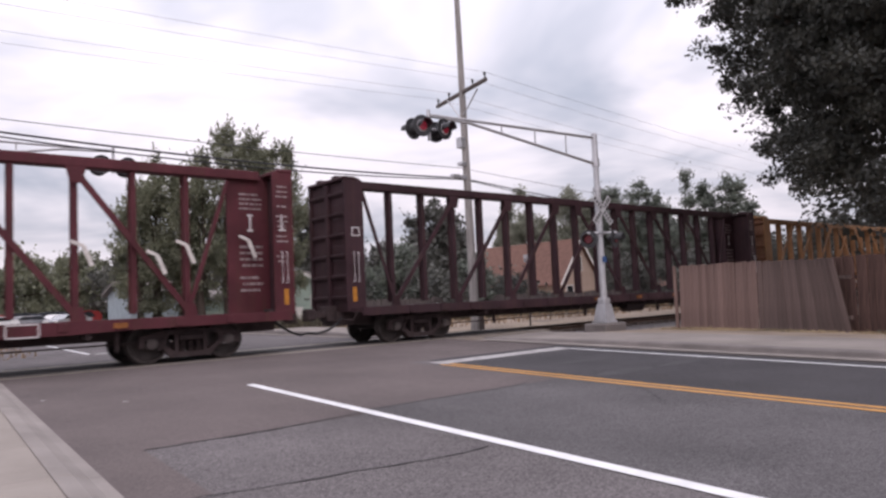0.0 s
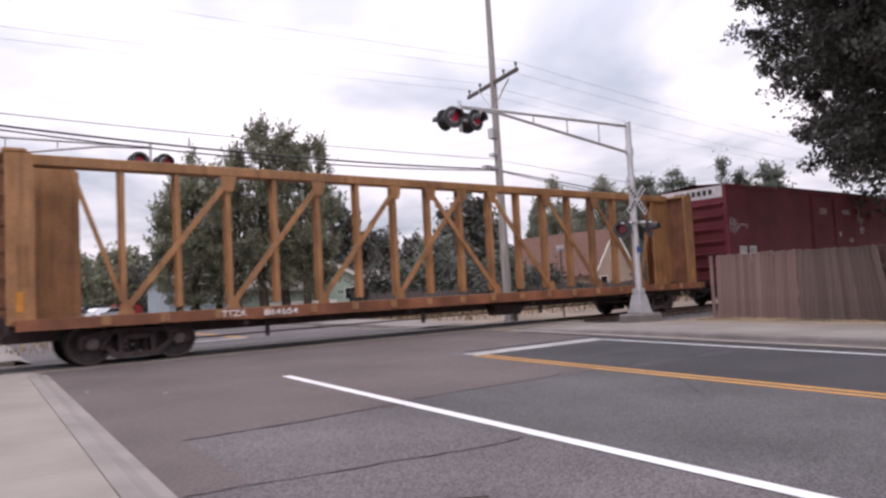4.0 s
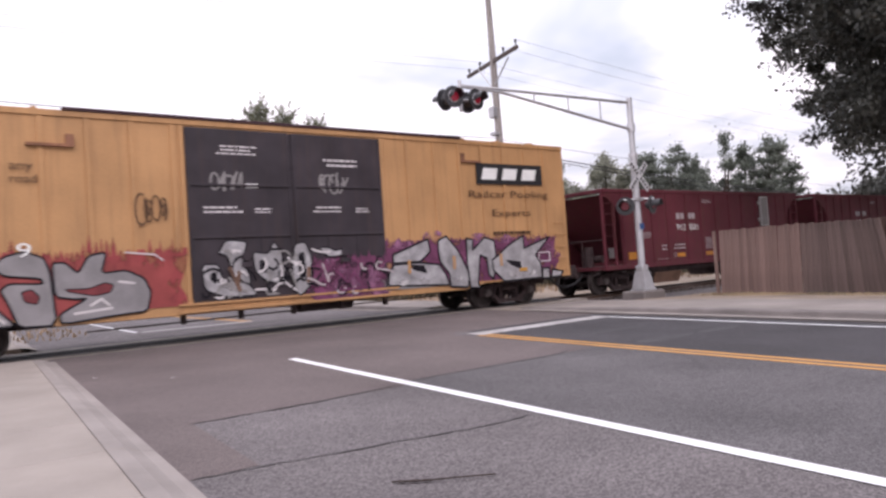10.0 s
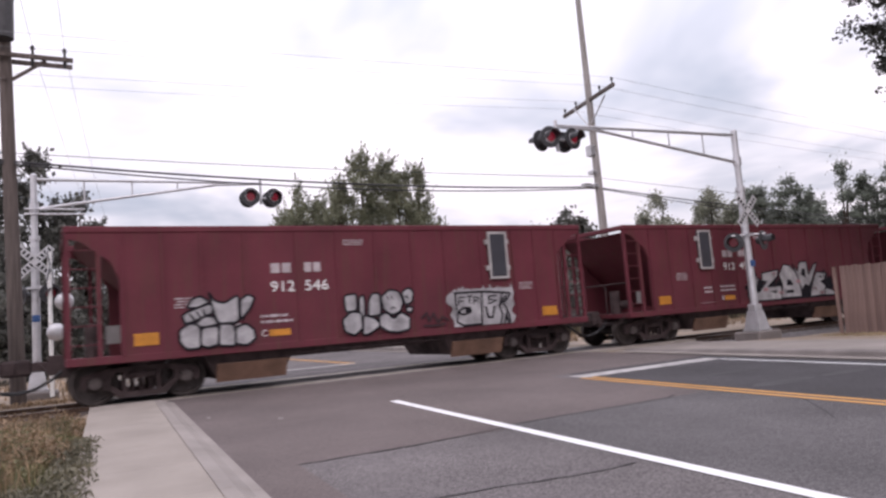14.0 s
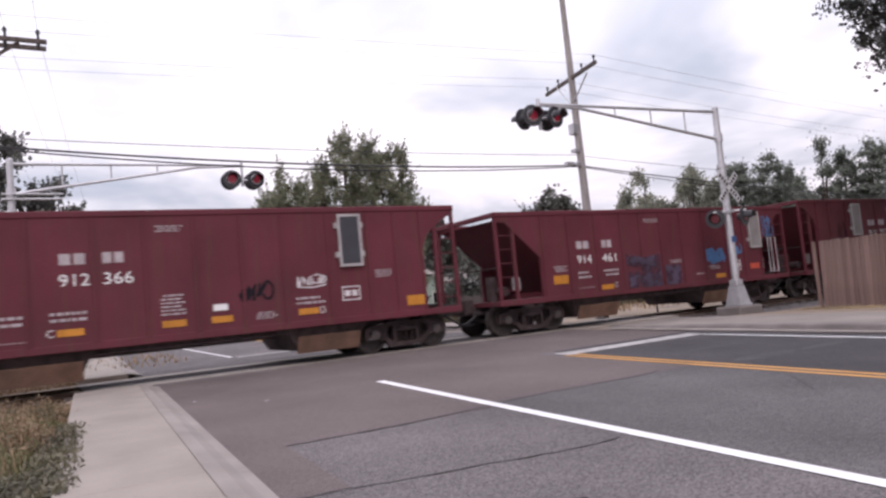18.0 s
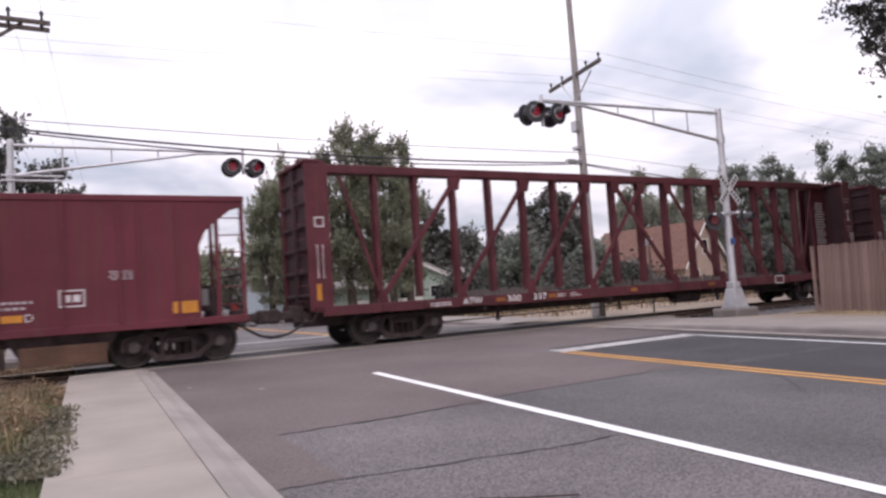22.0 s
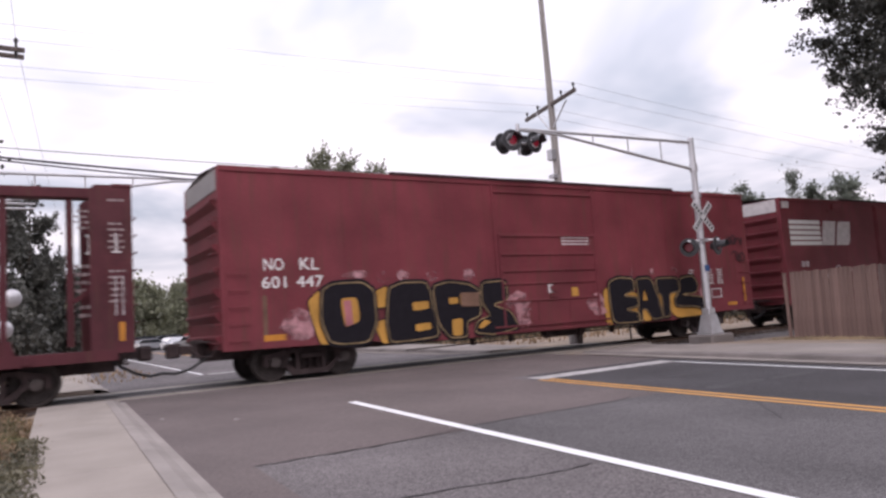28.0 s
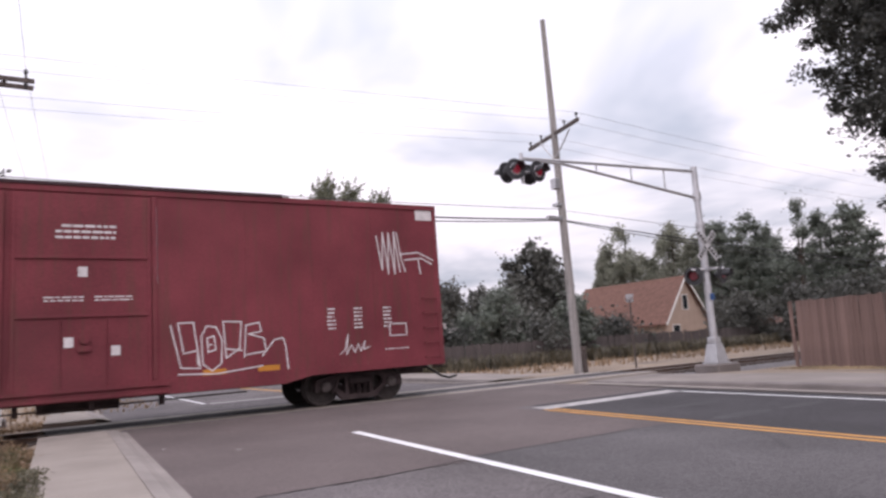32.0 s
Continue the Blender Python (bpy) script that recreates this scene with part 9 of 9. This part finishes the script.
def gabled_house(x, y, yaw, width, length, eave, ridge, wall, roof, label, over=0.4, openings=()):
    """A house with its ridge along its own y; the gable end at y = 0 holds the openings (x, z, w, h)."""
    t = thing("house", label, "house", pose(x, y, gz(y) - 0.06, 0, 0, yaw))
    w = width / 2
    part("wall", M().add([(-w, 0, 0), (w, 0, 0), (w, 0, eave), (0, 0, ridge), (-w, 0, eave), (-w, length, 0), (w, length, 0), (w, length, eave), (0, length, ridge), (-w, length, eave)],
                         [(0, 1, 2, 3, 4), (9, 8, 7, 6, 5), (0, 4, 9, 5), (1, 6, 7, 2)]), wall, t, "sided walls")
    k = (ridge - eave) / w
    for s in (-1, 1):
        a, b = s * (w + over), eave - k * over
        m = M().add([(0, -over, ridge + 0.02), (a, -over, b + 0.02), (a, length + over, b + 0.02), (0, length + over, ridge + 0.02), (0, -over, ridge + 0.18), (a, -over, b + 0.18), (a, length + over, b + 0.18), (0, length + over, ridge + 0.18)],
                    [(0, 1, 2, 3), (7, 6, 5, 4), (0, 4, 5, 1), (1, 5, 6, 2), (2, 6, 7, 3)])
        part("roof", m, roof, t, "shingled roof slope")
        part("barge_board", M().beam((0, -over - 0.02, ridge + 0.08), (a, -over - 0.02, b + 0.08), 0.03, 0.2), TRIM, t)
    for ox, oz, ow, oh in openings:
        win = part("window", M().box(ox - ow / 2, ox + ow / 2, -0.04, 0.02, oz, oz + oh), GLASS, t, "dark glazed window")
        fr = M()
        for b in ((ox - ow / 2 - 0.08, ox + ow / 2 + 0.08, oz + oh, oz + oh + 0.08), (ox - ow / 2 - 0.08, ox + ow / 2 + 0.08, oz - 0.08, oz), (ox - ow / 2 - 0.08, ox - ow / 2, oz, oz + oh), (ox + ow / 2, ox + ow / 2 + 0.08, oz, oz + oh)):
            fr.box(b[0], b[1], -0.06, 0.0, b[2], b[3])
        part("window_frame", fr, TRIM, win)
    return t


def parked_car(x, y, yaw, paint, label, tall=1.45, van=False):
    c = thing("parked_car", label, "car", pose(x, y, gz(y) - 0.06, 0, 0, yaw), "cars in the far car park")
    prof = [(-2.2, 0.35), (-2.25, 0.75), (-2.05, 0.9), (-1.5, 0.96), (-0.85, tall - 0.06), (-0.3, tall), (0.9, tall), (1.7, tall - 0.1 if van else 1.0), (2.1, 1.0 if not van else tall - 0.3), (2.25, 0.7), (2.2, 0.35)]
    part("body", M().prism(prof, -0.86, 0.86), paint, c, "painted body")
    part("glass", M().prism([(-1.38, 0.98), (-0.85, tall - 0.12), (0.95, tall - 0.1), (1.45, 0.98)], -0.875, 0.875), GLASS, c, "side windows")
    for wx in (-1.4, 1.4):
        for s in (-1, 1):
            w = part("wheel", M().cyl((wx, s * 0.7, 0.32), (wx, s * 0.9, 0.32), 0.32, n=16), BLACK, c)
            part("hub", M().cyl((wx, s * 0.9, 0.32), (wx, s * 0.91, 0.32), 0.2, n=12), GALV, w)
    for s in (-1, 1):
        part("headlight", M().box(-2.27, -2.2, s * 0.62 - 0.16, s * 0.62 + 0.16, 0.62, 0.78), TRIM, c)
    return c


def build_houses():
    gabled_house(55.5, 45.1, 4, 6.4, 12.0, 2.5, 6.5, SIDING, ROOF_BROWN, "tan gabled house with a brown shingled roof", openings=((0.0, 3.5, 0.75, 1.3), (-1.7, 1.0, 1.0, 1.0)))
    x, y = polar(19.7, 60)
    gabled_house(x, y, 88, 6.5, 4.6, 2.7, 3.5, WALL_BLUE, ROOF_GREY, "low pale blue bungalow with a grey roof", openings=((0.5, 0.9, 1.4, 1.0),))
    x, y = polar(28.8, 58)
    gabled_house(x, y, -50, 6.3, 8.0, 2.3, 3.85, WALL_GREEN, ROOF_GREY, "low pale green bungalow with a grey gable", openings=((-1.4, 0.9, 1.3, 1.1), (1.4, 0.9, 1.3, 1.1)))
    x, y = polar(25.8, 60)
    gabled_house(x, y, 85, 5.0, 4.6, 2.0, 2.6, WALL_GREEN, ROOF_GREY, "low pale green annexe with a flat-pitched roof")
    x, y = polar(57.2, 66)
    gabled_house(x, y, 30, 2.4, 2.6, 1.5, 2.1, SIDING, ROOF_BROWN, "small tan shed under trees")
    paints = [material("silver car paint", (0.42, 0.43, 0.45), 0.25, 0.5, vary=0.03, bump=0), material("white car paint", (0.72, 0.72, 0.71), 0.3, vary=0.03, bump=0), material("dark car paint", (0.03, 0.035, 0.05), 0.25, vary=0.03, bump=0), material("red car paint", (0.25, 0.03, 0.03), 0.3, vary=0.03, bump=0)]
    names = ("silver", "white", "dark blue", "red")
    for i in range(16):
        az, r, p = 3.0 + 0.66 * i, 86 + (i * 5 % 7) * 1.6, (2, 0, 1, 2, 1, 0, 3, 1, 2)[i % 9]
        x, y = polar(az, r)
        parked_car(x, y, 8 + 11 * (i % 3), paints[p], names[p] + " car parked in the far lot", 1.45 if i % 3 else 1.75, i % 3 == 0)
    # low board fence behind the lot: boards as pieces
    rnd = random.Random(5)
    me = M().box(-0.14, 0.14, -0.012, 0.012, 0, 1.42).mesh("board")
    for x0, x1, y0, y1, lab, mat in ((20.8, 62.0, 33.9, 34.9, "weathered grey board fence behind the lot", GREY_BOARDS),):
        f = thing("fence", lab, "fence", pose(x0, y0, gz(y0) - 0.06))
        n = int((x1 - x0) / 0.295)
        for i in range(n):
            s = (i + 0.5) / n
            part("board", me, mat, f, at=pose((x1 - x0) * s, (y1 - y0) * s, rnd.uniform(-0.05, 0.03), rnd.uniform(-2, 2), rnd.uniform(-1, 1), 1.3))
        for i in range(0, n, 8):
            s = i / n
            part("post", M().box((x1 - x0) * s - 0.05, (x1 - x0) * s + 0.05, (y1 - y0) * s + 0.03, (y1 - y0) * s + 0.13, 0, 1.5), mat, f)
    # pale low wall before the bungalows
    w = thing("garden_wall", "pale low wall before the bungalows", "wall", pose(0, 0, 0.05))
    for i in range(14):
        x = 19.5 + i * 1.6
        part("wall_panel", M().box(x, x + 1.57, 50.0, 50.12, 0, 1.15, 0.01), TRIM if i % 5 else WALL_GREEN, w)


build_trees()
build_weeds()
build_houses()


# ---- what moves: the train rolls to the left, slowly gaining speed ----
def rolled(t):
    return 8.22 * t + 0.00825 * t * t


def motions():
    times = [0, 0.1] + list(range(1, 32)) + [31.9, 32]
    for car, u in CARS:
        walk(car, [(t, pose(u - rolled(t), TRACK_Y, RAIL_TOP)) for t in times])
    # wheels turn while they roll through the crossing
    for wheel, car, k, cx in WHEELSETS:
        u = next(q for c, q in CARS if c == car) + cx + k
        seen = [f / FPS for f in range(0, 32 * FPS + 1, 2) if -3.0 < u - rolled(f / FPS) < 30.0]
        if not seen:
            continue
        turn = lambda t: -math.degrees(rolled(t) / 0.457)
        rows = [(t, pose(k, 0, 0.457, 0, turn(t), 0)) for t in seen]
        if seen[0] > 0:
            rows.insert(0, (0, rows[0][1]))
        if seen[-1] < 32:
            rows.append((32, rows[-1][1]))
        walk(wheel, rows)


motions()
